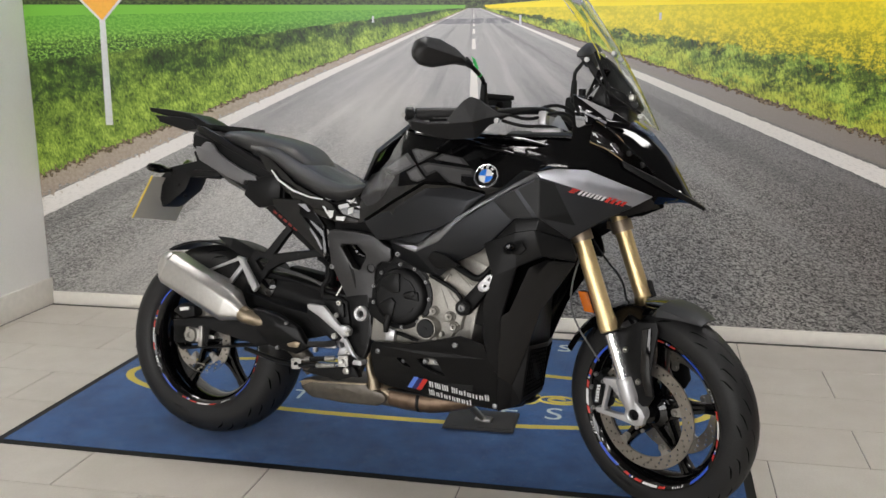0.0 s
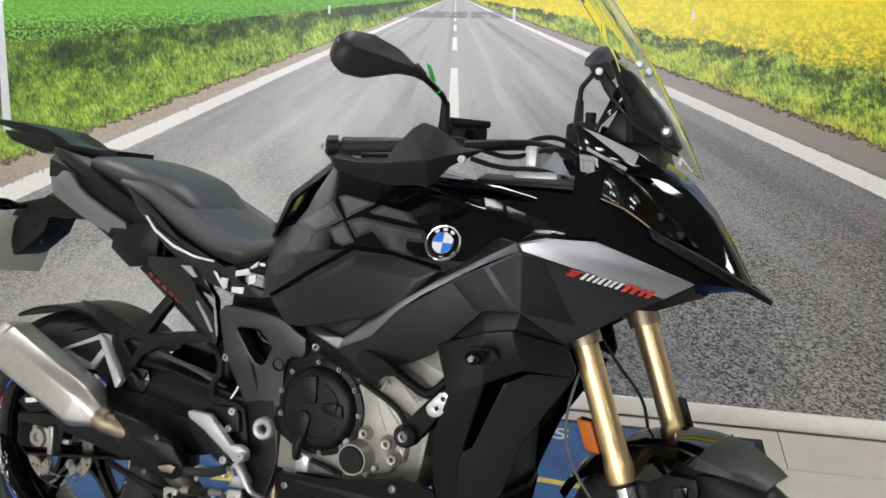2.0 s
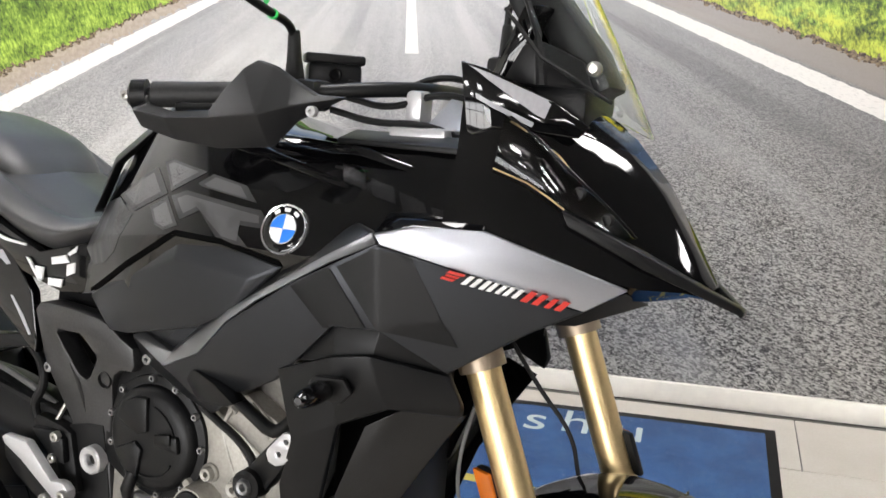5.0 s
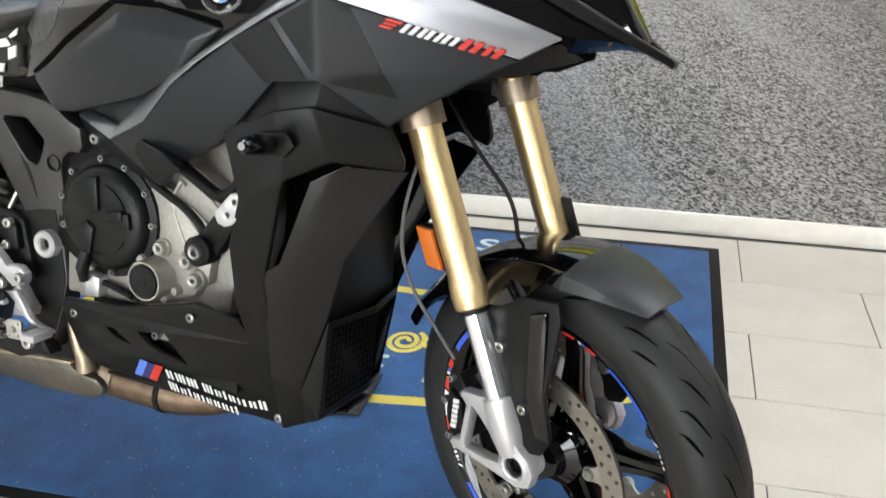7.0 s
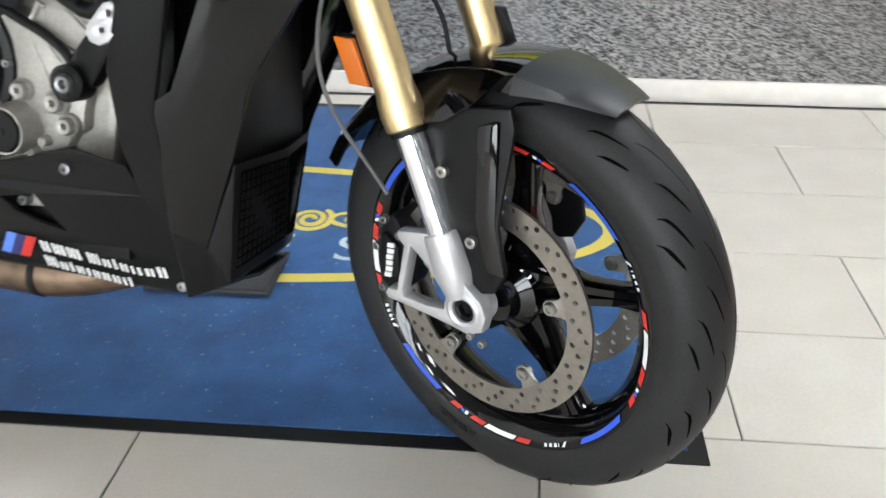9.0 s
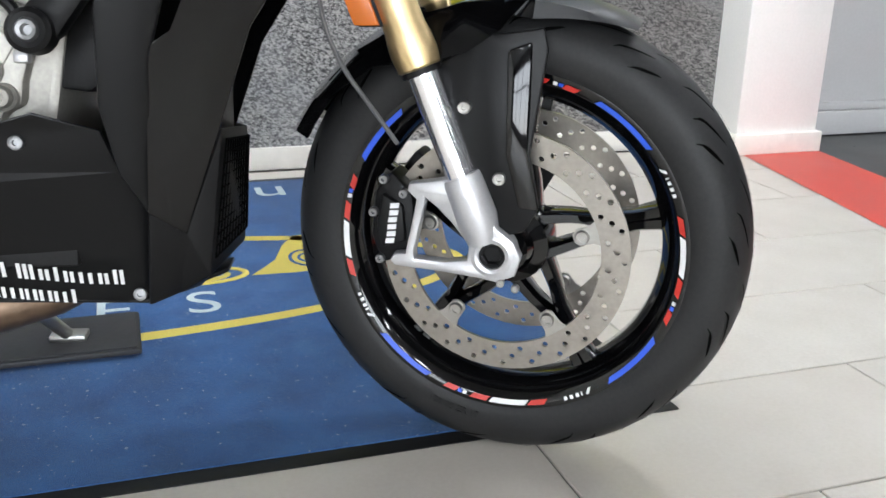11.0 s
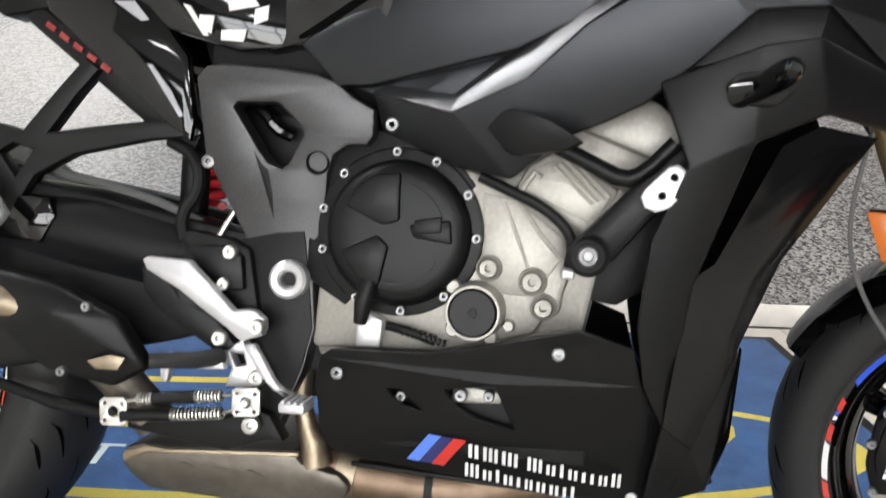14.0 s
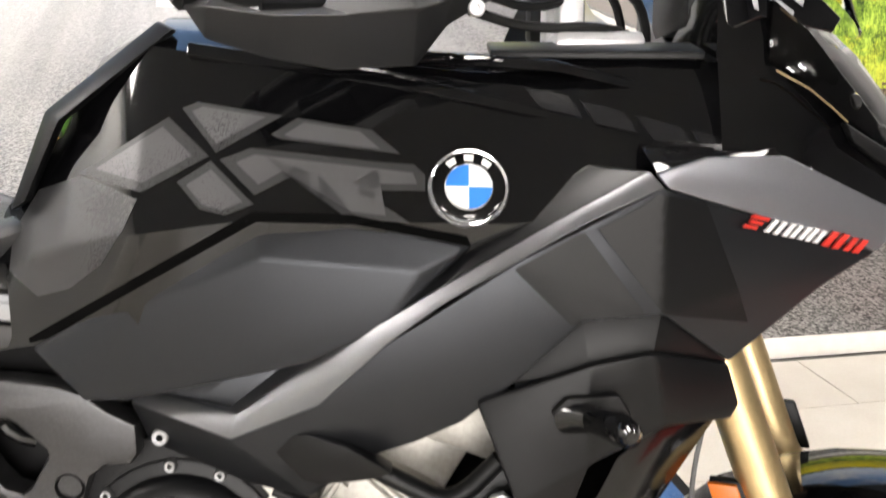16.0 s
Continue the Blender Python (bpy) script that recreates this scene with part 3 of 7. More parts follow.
# red strip and black floor by the recess
bm = bmesh.new()
bm.faces.new([bm.verts.new(p) for p in ((1.10, 1.6, 0.002), (1.47, 1.5, 0.002), (1.83, 3.92, 0.002), (1.53, 3.94, 0.002))])
tagged(mesh_ob("floor_strip", bm, REDFLOOR), "red vinyl strip along the tiles", "floor", kind="structure")
bm = bmesh.new()
bm.faces.new([bm.verts.new(p) for p in ((1.47, 1.5, 0.001), (X1, 0.5, 0.001), (X1, Y1 + 1.2, 0.001), (1.6, Y1 + 1.2, 0.001), (1.6, 4.2, 0.001), (1.83, 3.92, 0.001))])
tagged(mesh_ob("floor_dark", bm, BLACKFLOOR), "black vinyl floor of a recess", "floor", kind="structure")

# ---------------------------------------------------------------- the mat
mat = empty("floor_mat", pose(-0.911, 3.203, 0), "large blue pile floor mat with black rubber border and printed logo", "mat")
mat.scale = (1, 1, 0.5)
part("rubber_border", box(-1.262, 1.262, -0.768, 0.768, 0.0, 0.005, 0.002), DARK, mat, "black rubber border")
part("carpet", box(-1.232, 1.232, -0.738, 0.738, 0.004, 0.009, 0.002), CARPET, mat, "blue pile")


def ring_print(a, b, w, cy):
    bm = bmesh.new()
    n = 96
    i, o = [], []
    for k in range(n):
        t = 2 * math.pi * k / n
        c, s = math.cos(t), math.sin(t)
        c = math.copysign(abs(c) ** 0.8, c)
        i.append(bm.verts.new(((a - w) * c, cy + (b - w) * s, 0.0096)))
        o.append(bm.verts.new((a * c, cy + b * s, 0.0096)))
    for k in range(n):
        q = (k + 1) % n
        bm.faces.new((i[k], i[q], o[q], o[k]))
    return bm


part("printed_ring", ring_print(1.18, 0.305, 0.035, -0.01), MATYELLOW, mat, "yellow printed oval")


def mat_word(text, x, y, size):
    bm = lettering(text, size, 0.0003)
    shift(bm, x + 0.911, y - 3.203, 0.0097)
    part("printed_letters", bm, MATWHITE, mat, "pale printed letters")


mat_word("s", -0.335, 3.845, 0.20)
mat_word("h", -0.215, 3.855, 0.20)
mat_word("u", -0.06, 3.845, 0.20)
mat_word("E", -0.47, 3.055, 0.155)
mat_word("S", -0.305, 3.055, 0.155)
mat_word("T", -1.282, 3.064, 0.13)


def mat_patch(outline, z, colour, label):
    bm = bmesh.new()
    bm.faces.new([bm.verts.new((x + 0.911, y - 3.203, z)) for x, y in outline])
    part("printed_patch", bm, colour, mat, label)


def spiral(x, y, rx, ry, r, z, turns, colour, label):
    pts = []
    for q in range(41):
        a = turns * math.pi * q / 40
        rr = 0.18 + 0.82 * q / 40
        pts.append((x + 0.911 + rx * rr * math.cos(a), y - 3.203 + ry * rr * math.sin(a), z))
    part("printed_swirl", tube(pts, r, 5), colour, mat, label)


mat_patch([(-1.342, 3.194), (-1.306, 3.272), (-1.256, 3.307), (-1.252, 3.247), (-1.267, 3.198)], 0.0096, MATYELLOW, "yellow printed patch")
mat_patch([(-0.196, 3.184), (-0.160, 3.232), (-0.135, 3.268), (-0.105, 3.36), (-0.07, 3.427), (-0.045, 3.424), (-0.023, 3.406), (0.014, 3.337), (0.018, 3.29), (0.006, 3.243), (-0.041, 3.185), (-0.105, 3.178)], 0.0096, MATYELLOW, "yellow printed patch")
spiral(-0.065, 3.27, 0.05, 0.07, 0.004, 0.0094, 4.3, CARPET, "blue spiral on the yellow patch")
spiral(-0.30, 3.20, 0.10, 0.05, 0.0075, 0.0094, 4.3, MATYELLOW, "yellow printed swirl")
spiral(-0.42, 3.19, 0.05, 0.06, 0.0075, 0.0094, 4.3, MATYELLOW, "yellow printed swirl")

stand_pad = empty("stand_pad", pose(-0.548, 2.925, 0.009), "black plastic pad under the side stand", "pad")
PADMAT = material("worn black pad plastic", (0.022, 0.022, 0.024), 0.55, vary=0.25, grain=90, bump=0.3)
part("base", box(-0.125, 0.125, -0.085, 0.085, 0, 0.010, 0.003), PADMAT, stand_pad)
part("top_sheet", box(-0.118, 0.118, -0.078, 0.078, 0.010, 0.013, 0.001), PADMAT, stand_pad)

# ---------------------------------------------------------------- the motorcycle (u forward, v to its left, w up)
bike = empty("motorcycle", pose(-0.705, 2.529, 0.0015, -9.5, 0, -11), "black sport touring motorcycle leaning on its side stand", "motorcycle")

RAKE = radians(22)
PIVOT = Vector((0.745, 0, 0.31))
STEER = Matrix.Translation(PIVOT) @ Matrix.Rotation(radians(-21.5), 4, Vector((-math.sin(RAKE), 0, math.cos(RAKE)))) @ Matrix.Translation(-PIVOT)


def steered(bm):
    bmesh.ops.transform(bm, matrix=STEER, verts=bm.verts)
    return bm


WHEEL_TURN = Matrix.Translation(PIVOT) @ Matrix.Rotation(radians(-25), 4, Vector((-math.sin(RAKE), 0, math.cos(RAKE)))) @ Matrix.Translation(-PIVOT)


def wheel_turned(bm):
    bmesh.ops.transform(bm, matrix=WHEEL_TURN, verts=bm.verts)
    return bm


def circle(cu, cw, r, n=14, a0=0.0):
    return [(cu + r * math.cos(a0 + 2 * math.pi * k / n), cw + r * math.sin(a0 + 2 * math.pi * k / n)) for k in range(n)]


def cutout(outer, holes, v, thick=0.006, bevel=0.0015):
    """A sheet in the u-w plane with holes through it; v a number or a function of (u, w)."""
    cu = bpy.data.curves.new("sheet", "CURVE")
    cu.dimensions, cu.fill_mode, cu.extrude, cu.bevel_depth, cu.bevel_resolution = "2D", "BOTH", thick / 2, bevel, 1
    cu.offset = -bevel
    for ring in (outer, *holes):
        sp = cu.splines.new("POLY")
        sp.points.add(len(ring) - 1)
        for p, q in zip(sp.points, ring):
            p.co = (q[0], q[1], 0, 1)
        sp.use_cyclic_u = True
    ob = bpy.data.objects.new("sheet", cu)
    scene.collection.objects.link(ob)
    me = bpy.data.meshes.new_from_object(ob)
    bm = bmesh.new()
    bm.from_mesh(me)
    bpy.data.objects.remove(ob)
    bpy.data.meshes.remove(me)
    bmesh.ops.remove_doubles(bm, verts=bm.verts, dist=1e-5)
    for p in bm.verts:
        u, w, d = p.co
        p.co = (u, (v(u, w) if callable(v) else v) + d + thick / 2, w)
    return bm


def arc_strip(c, r0, r1, a0, a1, v0, v1, n=24):
    """A curved slab round the sideways axis at c=(u, w); angles in degrees, 0 forward, 90 up."""
    secs = []
    for k in range(n + 1):
        a = radians(a0 + (a1 - a0) * k / n)
        cs, sn = math.cos(a), math.sin(a)
        secs.append([(c[0] + r0 * cs, v0, c[1] + r0 * sn), (c[0] + r1 * cs, v0, c[1] + r1 * sn), (c[0] + r1 * cs, v1, c[1] + r1 * sn), (c[0] + r0 * cs, v1, c[1] + r0 * sn)])
    return loft(secs)


# ---- wheels


def wheel(name, c, R, half, rim_half, spin, xf, disc_r, disc_v, two_discs, label):
    """tyre, rim with five forked spokes, tape, drilled discs"""
    cu, cw = c
    mv = lambda bm: xf(shift(bm, cu, 0, cw))
    hub = part(name, mv(lathe([(0.0, -0.06), (0.028, -0.06), (0.034, -0.045), (0.05, -0.035), (0.055, 0.0), (0.05, 0.035), (0.034, 0.045), (0.028, 0.06), (0, 0.06)], 32)), GLOSS, bike, label)
    f = half
    h = R - 0.215
    prof = [(0.219, -rim_half + 0.004), (0.2275, -f * 0.93), (0.215 + h * 0.24, -f * 0.985), (0.215 + h * 0.45, -f), (0.215 + h * 0.62, -f * 0.97), (0.215 + h * 0.80, -f * 0.78), (0.215 + h * 0.92, -f * 0.52), (0.215 + h * 0.985, -f * 0.25), (R, 0)]
    outer_prof = prof[3:]
    prof = prof + [(a, -b) for a, b in reversed(prof[:-1])]
    tyre = part("tyre", mv(lathe(prof, 96, closed=True)), RUBBER, hub, "black road tyre with curved tread grooves", 60)
    # tread grooves as near-black strips on the rubber, their shade put into the colour
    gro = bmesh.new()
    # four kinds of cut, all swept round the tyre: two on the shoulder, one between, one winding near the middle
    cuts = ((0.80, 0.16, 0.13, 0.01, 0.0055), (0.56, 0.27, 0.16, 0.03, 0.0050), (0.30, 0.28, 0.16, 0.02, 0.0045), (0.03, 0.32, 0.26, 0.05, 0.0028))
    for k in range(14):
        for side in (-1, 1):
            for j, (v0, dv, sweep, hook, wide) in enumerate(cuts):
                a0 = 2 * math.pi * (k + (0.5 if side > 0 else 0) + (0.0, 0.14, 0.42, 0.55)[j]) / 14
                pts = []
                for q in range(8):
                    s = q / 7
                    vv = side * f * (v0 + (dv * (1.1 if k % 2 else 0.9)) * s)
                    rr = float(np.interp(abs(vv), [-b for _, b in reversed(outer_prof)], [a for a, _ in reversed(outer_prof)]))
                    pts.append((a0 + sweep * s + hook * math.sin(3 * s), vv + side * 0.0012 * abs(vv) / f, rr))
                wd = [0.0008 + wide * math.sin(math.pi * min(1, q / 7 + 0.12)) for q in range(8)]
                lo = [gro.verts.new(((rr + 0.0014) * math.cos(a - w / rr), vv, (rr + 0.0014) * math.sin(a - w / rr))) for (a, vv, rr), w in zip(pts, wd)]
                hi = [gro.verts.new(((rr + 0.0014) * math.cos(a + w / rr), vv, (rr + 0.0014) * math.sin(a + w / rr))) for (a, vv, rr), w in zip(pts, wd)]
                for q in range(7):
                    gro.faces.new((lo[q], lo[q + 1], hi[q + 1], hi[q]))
    part("tread_groove", mv(gro), SHADEBLACK, hub)
    # size marking moulded in the side wall
    bm = lettering("120/70 ZR 17" if R < 0.31 else "190/55 ZR 17", 0.013, 0.0006)
    rr = 0.215 + h * 0.33
    for p in bm.verts:
        a = radians(-107) + p.co.x / rr
        rad = rr - p.co.y
        p.co = (rad * math.cos(a), -f * 0.995 - 0.0012 + p.co.z, rad * math.sin(a))
    part("size_marking", mv(bm), DARK, hub, "moulded tyre size")
    # rim
    b = rim_half
    rim = part("rim", mv(lathe([(0.2280, -b), (0.221, -b - 0.001), (0.213, -b + 0.003), (0.203, -b + 0.014), (0.192, -b * 0.45), (0.190, 0), (0.192, b * 0.45), (0.203, b - 0.014), (0.213, b - 0.003), (0.221, b + 0.001), (0.2280, b), (0.216, b * 0.8), (0.207, 0), (0.216, -b * 0.8)], 96, closed=True)), GLOSS, hub, "gloss black cast rim")
    for k in range(5):
        a = spin + 2 * math.pi * k / 5
        ca, sa = math.cos(a), math.sin(a)
        def pt(r, off, v):
            return (r * ca - off * sa, v, r * sa + off * ca)
        arms = []
        for sg in (-1, 1):
            secs = []
            for r, off, hw, hv in ((0.040, 0.024, 0.0095, 0.024), (0.080, 0.0175, 0.0085, 0.020), (0.112, 0.0085, 0.0085, 0.017), (0.160, 0.0055, 0.0080, 0.016), (0.188, 0.0075, 0.0095, 0.018), (0.203, 0.012, 0.0130, 0.022)):
                o = off * sg
                secs.append([pt(r, o - hw, -hv * 0.6), pt(r, o - hw * 0.6, -hv), pt(r, o + hw * 0.6, -hv), pt(r, o + hw, -hv * 0.6), pt(r, o + hw, hv * 0.6), pt(r, o + hw * 0.6, hv), pt(r, o - hw * 0.6, hv), pt(r, o - hw, hv * 0.6)])
            arms.append(loft(secs))
        part("spoke", mv(join(*arms)), GLOSS, hub)
    # reflective tape on the flange, four alike quarters
    for q in range(4):
        base = 65 + 90 * q
        for lo, hi, m in ((11, 17, RED), (18, 31, WHITE), (32, 38, RED), (39.2, 40.6, WHITE), (41, 42.5, BLUE), (43.5, 48, RED), (55, 77, BLUE), (-5.4, -4.2, WHITE), (-3.2, -2.7, WHITE), (-1.9, -0.7, WHITE), (0.3, 1.5, WHITE), (2.5, 3.7, WHITE)):
            small = abs(lo) < 5 or (39 < lo < 43)
            r0, r1 = (0.2155, 0.2200) if small else (0.2142 if two_discs else 0.2172, 0.2208)
            bm = bmesh.new()
            n = max(1, int((hi - lo) / 3))
            ring = []
            for k in range(n + 1):
                a = -radians(base + lo + (hi - lo) * k / n)
                sk = radians(0.0 if small else 1.4)
                ring.append((bm.verts.new((r0 * math.cos(a + sk), -b - 0.0022 + (0.2208 - r0) * 0.40, r0 * math.sin(a + sk))), bm.verts.new((r1 * math.cos(a), -b - 0.0022, r1 * math.sin(a)))))
            for s, t in zip(ring, ring[1:]):
                bm.faces.new((s[0], t[0], t[1], s[1]))
            part("tape", mv(bm), m, hub)
    # drilled discs
    for sg in ((-1, 1) if two_discs else (-1,)):
        n = 24 if disc_r > 0.13 else 18
        holes = []
        r_in = disc_r - (0.036 if disc_r > 0.13 else 0.03)
        for k in range(n):
            a = 2 * math.pi * k / n
            for j, rr in enumerate((disc_r - 0.008, disc_r - 0.017, disc_r - 0.027)):
                aa = a + j * 2 * math.pi / n / 3
                holes.append(circle(rr * math.cos(aa), rr * math.sin(aa), 0.0038, 8))
        disc = cutout(circle(0, 0, disc_r, 72), [circle(0, 0, r_in, 72), *holes], sg * disc_v, 0.005, 0)
        d = part("brake_disc", mv(disc), DISC, hub, "drilled steel brake disc")
        for k in range(5):
            a = spin + 0.06 + 2 * math.pi * k / 5
            ca, sa = math.cos(a), math.sin(a)
            ear = [((r_in + dr) * ca - o * sa, (r_in + dr) * sa + o * ca) for dr, o in ((-0.026, 0.010), (-0.031, 0.005), (-0.031, -0.005), (-0.026, -0.010), (-0.008, -0.0115), (0.004, -0.018), (0.004, 0.018), (-0.008, 0.0115))]
            one = join(shift(lathe([(0, -0.003), (0.0035, -0.003), (0.004, -0.0055), (0.0075, -0.0055), (0.009, -0.003), (0.009, 0.01), (0, 0.01)], 16), (r_in - 0.020) * ca, sg * disc_v, (r_in - 0.020) * sa), cutout(ear, [], sg * disc_v + 0.0005, 0.004, 0))
            part("disc_bolt", mv(one), BRIGHT, d, "bright disc bolt")
    return hub


front = wheel("front_wheel", (0.770, 0.309), 0.300, 0.055, 0.050, radians(13), wheel_turned, 0.1575, 0.072, True, "black front wheel with red white and blue rim tape")
rear = wheel("rear_wheel", (-0.762, 0.3325), 0.3255, 0.096, 0.080, radians(20), lambda bm: bm, 0.110, 0.088, False, "black rear wheel with red white and blue rim tape")

# ---- front fork, in the straight-ahead position, then steered


def leg(w, v, du=0.0):
    return (0.757 - 0.385 * (w - 0.309) + du, v, w)


for sg in (-1, 1):
    v = sg * 0.104
    fk = part("fork_leg", steered(tube([leg(0.86, v), leg(0.80, v), leg(0.612, v), leg(0.584, v), leg(0.572, v), leg(0.557, v), leg(0.540, v), leg(0.536, v)], [0.0245, 0.0245, 0.0245, 0.0248, 0.0272, 0.0282, 0.0265, 0.022], 32)), GOLD, bike, "gold anodised upside-down fork leg")
    part("dust_seal", steered(tube([leg(0.545, v), leg(0.531, v)], 0.0240, 24)), DARK, fk, "black dust seal")
    part("clamp_ring", steered(join(tube([leg(0.815, v), leg(0.783, v)], 0.033, 24), shift(box(-0.045, -0.02, -0.012, 0.012, -0.012, 0.012, 0.003), *leg(0.80, v)))), CLAMP, fk, "cast fork clamp")
    part("stanchion", steered(tube([leg(0.54, v), leg(0.38, v)], 0.0185, 28)), CHROME, fk, "chromed fork tube")
    foot = join(
        tube([leg(0.412, v), leg(0.405, v), leg(0.36, v), leg(0.33, v, -0.002)], [0.0235, 0.025, 0.0265, 0.020], 24),
                cutout([(0.668, 0.404), (0.706, 0.410), (0.740, 0.412), (0.750, 0.385), (0.763, 0.352), (0.784, 0.336), (0.793, 0.316), (0.786, 0.292), (0.764, 0.283), (0.742, 0.287), (0.700, 0.292), (0.636, 0.297), (0.630, 0.304), (0.635, 0.312), (0.650, 0.314), (0.665, 0.382), (0.654, 0.393), (0.656, 0.402)],
               [[(0.677, 0.384), (0.690, 0.374), (0.708, 0.356), (0.730, 0.328), (0.727, 0.310), (0.700, 0.306), (0.662, 0.308), (0.661, 0.316)], circle(0.758, 0.316, 0.019, 18)], (-0.114 if sg < 0 else 0.100), 0.014, 0.004))
    part("fork_foot", steered(foot), WHITEALU, fk, "silver cast fork foot with caliper arms")
    part("axle_lug", steered(shift(lathe([(0.0, 0.012), (0.015, 0.012), (0.0165, -0.004), (0.021, -0.006), (0.026, -0.004), (0.028, 0.002), (0.028, 0.035), (0.0, 0.035)], 28), 0.758, sg * 0.114 - (0 if sg < 0 else 0.03), 0.316, None)), WHITEALU, fk)
    part("axle_nut", steered(shift(lathe([(0, 0.012), (0.012, 0.012), (0.012, 0.002), (0.015, 0.0), (0.0185, 0.0), (0.0185, 0.01), (0, 0.012)], 6), 0.758, sg * 0.110 - (0.004 if sg < 0 else -0.004), 0.316)), DARK, fk)
    for bw in (0.283, 0.277):
        part("pinch_bolt", steered(shift(bolt(0.005, 0.005), 0.757 + (0.283 - bw) * 3 + 0.012, v - 0.012, bw)), BRIGHT, fk)
    cal = join(skin([(0.628, -0.016, 0.412), (0.655, -0.02, 0.385), (0.660, -0.022, 0.345), (0.650, -0.022, 0.302), (0.612, -0.018, 0.292), (0.600, -0.018, 0.33), (0.606, -0.016, 0.385)], [(0, 1, 2, 3, 4, 5, 6)], 0.055, 0.007),
               skin([(0.618, -0.026, 0.385), (0.645, -0.028, 0.37), (0.648, -0.028, 0.325), (0.616, -0.026, 0.315), (0.610, -0.026, 0.345)], [(0, 1, 2, 3, 4)], 0.02, 0.004))
    if sg > 0:
        cal = mirror(cal)
    c = part("brake_caliper", steered(shift(cal, 0, sg * 0.078, 0)), DARK, fk, "black radial brake caliper")
    if sg < 0:
        for k, (x0, y0) in enumerate(((0.622, 0.322), (0.624, 0.331), (0.625, 0.340), (0.626, 0.349), (0.628, 0.358), (0.629, 0.367))):
            part("caliper_mark", steered(plate([(x0, -0.107, y0), (x0 + 0.011, -0.107, y0 + 0.001), (x0 + 0.012, -0.107, y0 + 0.0075), (x0 + 0.001, -0.107, y0 + 0.0065)], 0.002, 0)), WHITE, c)
        for bu, bw in ((0.620, 0.402), (0.613, 0.300), (0.645, 0.385), (0.606, 0.36)):
            part("caliper_bolt", steered(shift(bolt(0.006, 0.006), bu, -0.098, bw)), SCREW, c)
    # amber side reflector on a black base
    du = -0.040 if sg < 0 else 0.012
    base = skin([leg(0.645, v, du - 0.012), leg(0.645, v, du + 0.026), leg(0.585, v, du + 0.026), leg(0.585, v, du - 0.012)], [(0, 1, 2, 3)], 0.012, 0.003)
    part("reflector_base", steered(shift(base, 0, -0.006 - (0.010 if sg < 0 else -0.012), 0)), DARK, fk)
    amber = skin([leg(0.643, v, du - 0.014), leg(0.643, v, du + 0.016), leg(0.587, v, du + 0.016), leg(0.587, v, du - 0.014)], [(0, 1, 2, 3)], 0.008, 0.002)
    part("reflector", steered(shift(amber, 0, -0.008 - (0.014 if sg < 0 else -0.022), 0)), AMBER, fk, "amber side reflector")

# front mudguard
C = (0.766, 0.309)


def guard_shape(a0, a1, r, half, n, lip=0.02, taper=0.0, fade=0.0):
    secs = []
    for k in range(n + 1):
        t = k / n
        a = radians(a0 + (a1 - a0) * t)
        hw = half * (1 - taper * t * t)
        depth = lip * (1 - fade * t)
        ring = []
        for s, rr in ((-1, r - depth), (-0.93, r - min(0.006, depth * 0.5)), (-0.6, r + 0.003), (0, r + 0.007), (0.6, r + 0.003), (0.93, r - min(0.006, depth * 0.5)), (1, r - depth), (0.9, r - depth), (0.85, r - min(0.012, depth)), (0, r + 0.001), (-0.85, r - min(0.012, depth)), (-0.9, r - depth)):
            ring.append((C[0] + rr * math.cos(a), hw * s, C[1] + rr * math.sin(a)))
        secs.append(ring)
    return loft(secs)


guard = part("front_mudguard", steered(guard_shape(152, 82, 0.311, 0.072, 18, 0.024, -0.05)), GLOSS, bike, "gloss black front mudguard with grey tip")
part("mudguard_tip", steered(guard_shape(84, 61, 0.3125, 0.0765, 12, 0.027, 0.42, 0.85)), TIP, guard, "matt grey mudguard tip")
for sg in (-1, 1):
    top = [(C[0] + 0.3075 * math.cos(radians(a)), -0.0675, C[1] + 0.3075 * math.sin(radians(a))) for a in (143, 127, 111, 100, 91, 84)]
    low = [(0.548, -0.094, 0.497), (0.610, -0.1035, 0.538), (0.676, -0.1045, 0.545), (0.722, -0.1045, 0.556), (0.762, -0.1000, 0.582), (0.790, -0.0790, 0.616)]
    bm = skin(top + low, [(k, k + 1, k + 7, k + 6) for k in range(5)], 0.006, 0.0015, lim=40)
    skirt = part("mudguard_side", steered(bm if sg < 0 else mirror(bm)), GLOSS, guard, "gloss black mudguard side", 60)
side_leg = [(0.680, 0.535), (0.740, 0.575), (0.812, 0.585), (0.818, 0.56), (0.800, 0.44), (0.812, 0.375), (0.795, 0.345), (0.760, 0.335), (0.735, 0.36), (0.715, 0.44), (0.690, 0.50)]
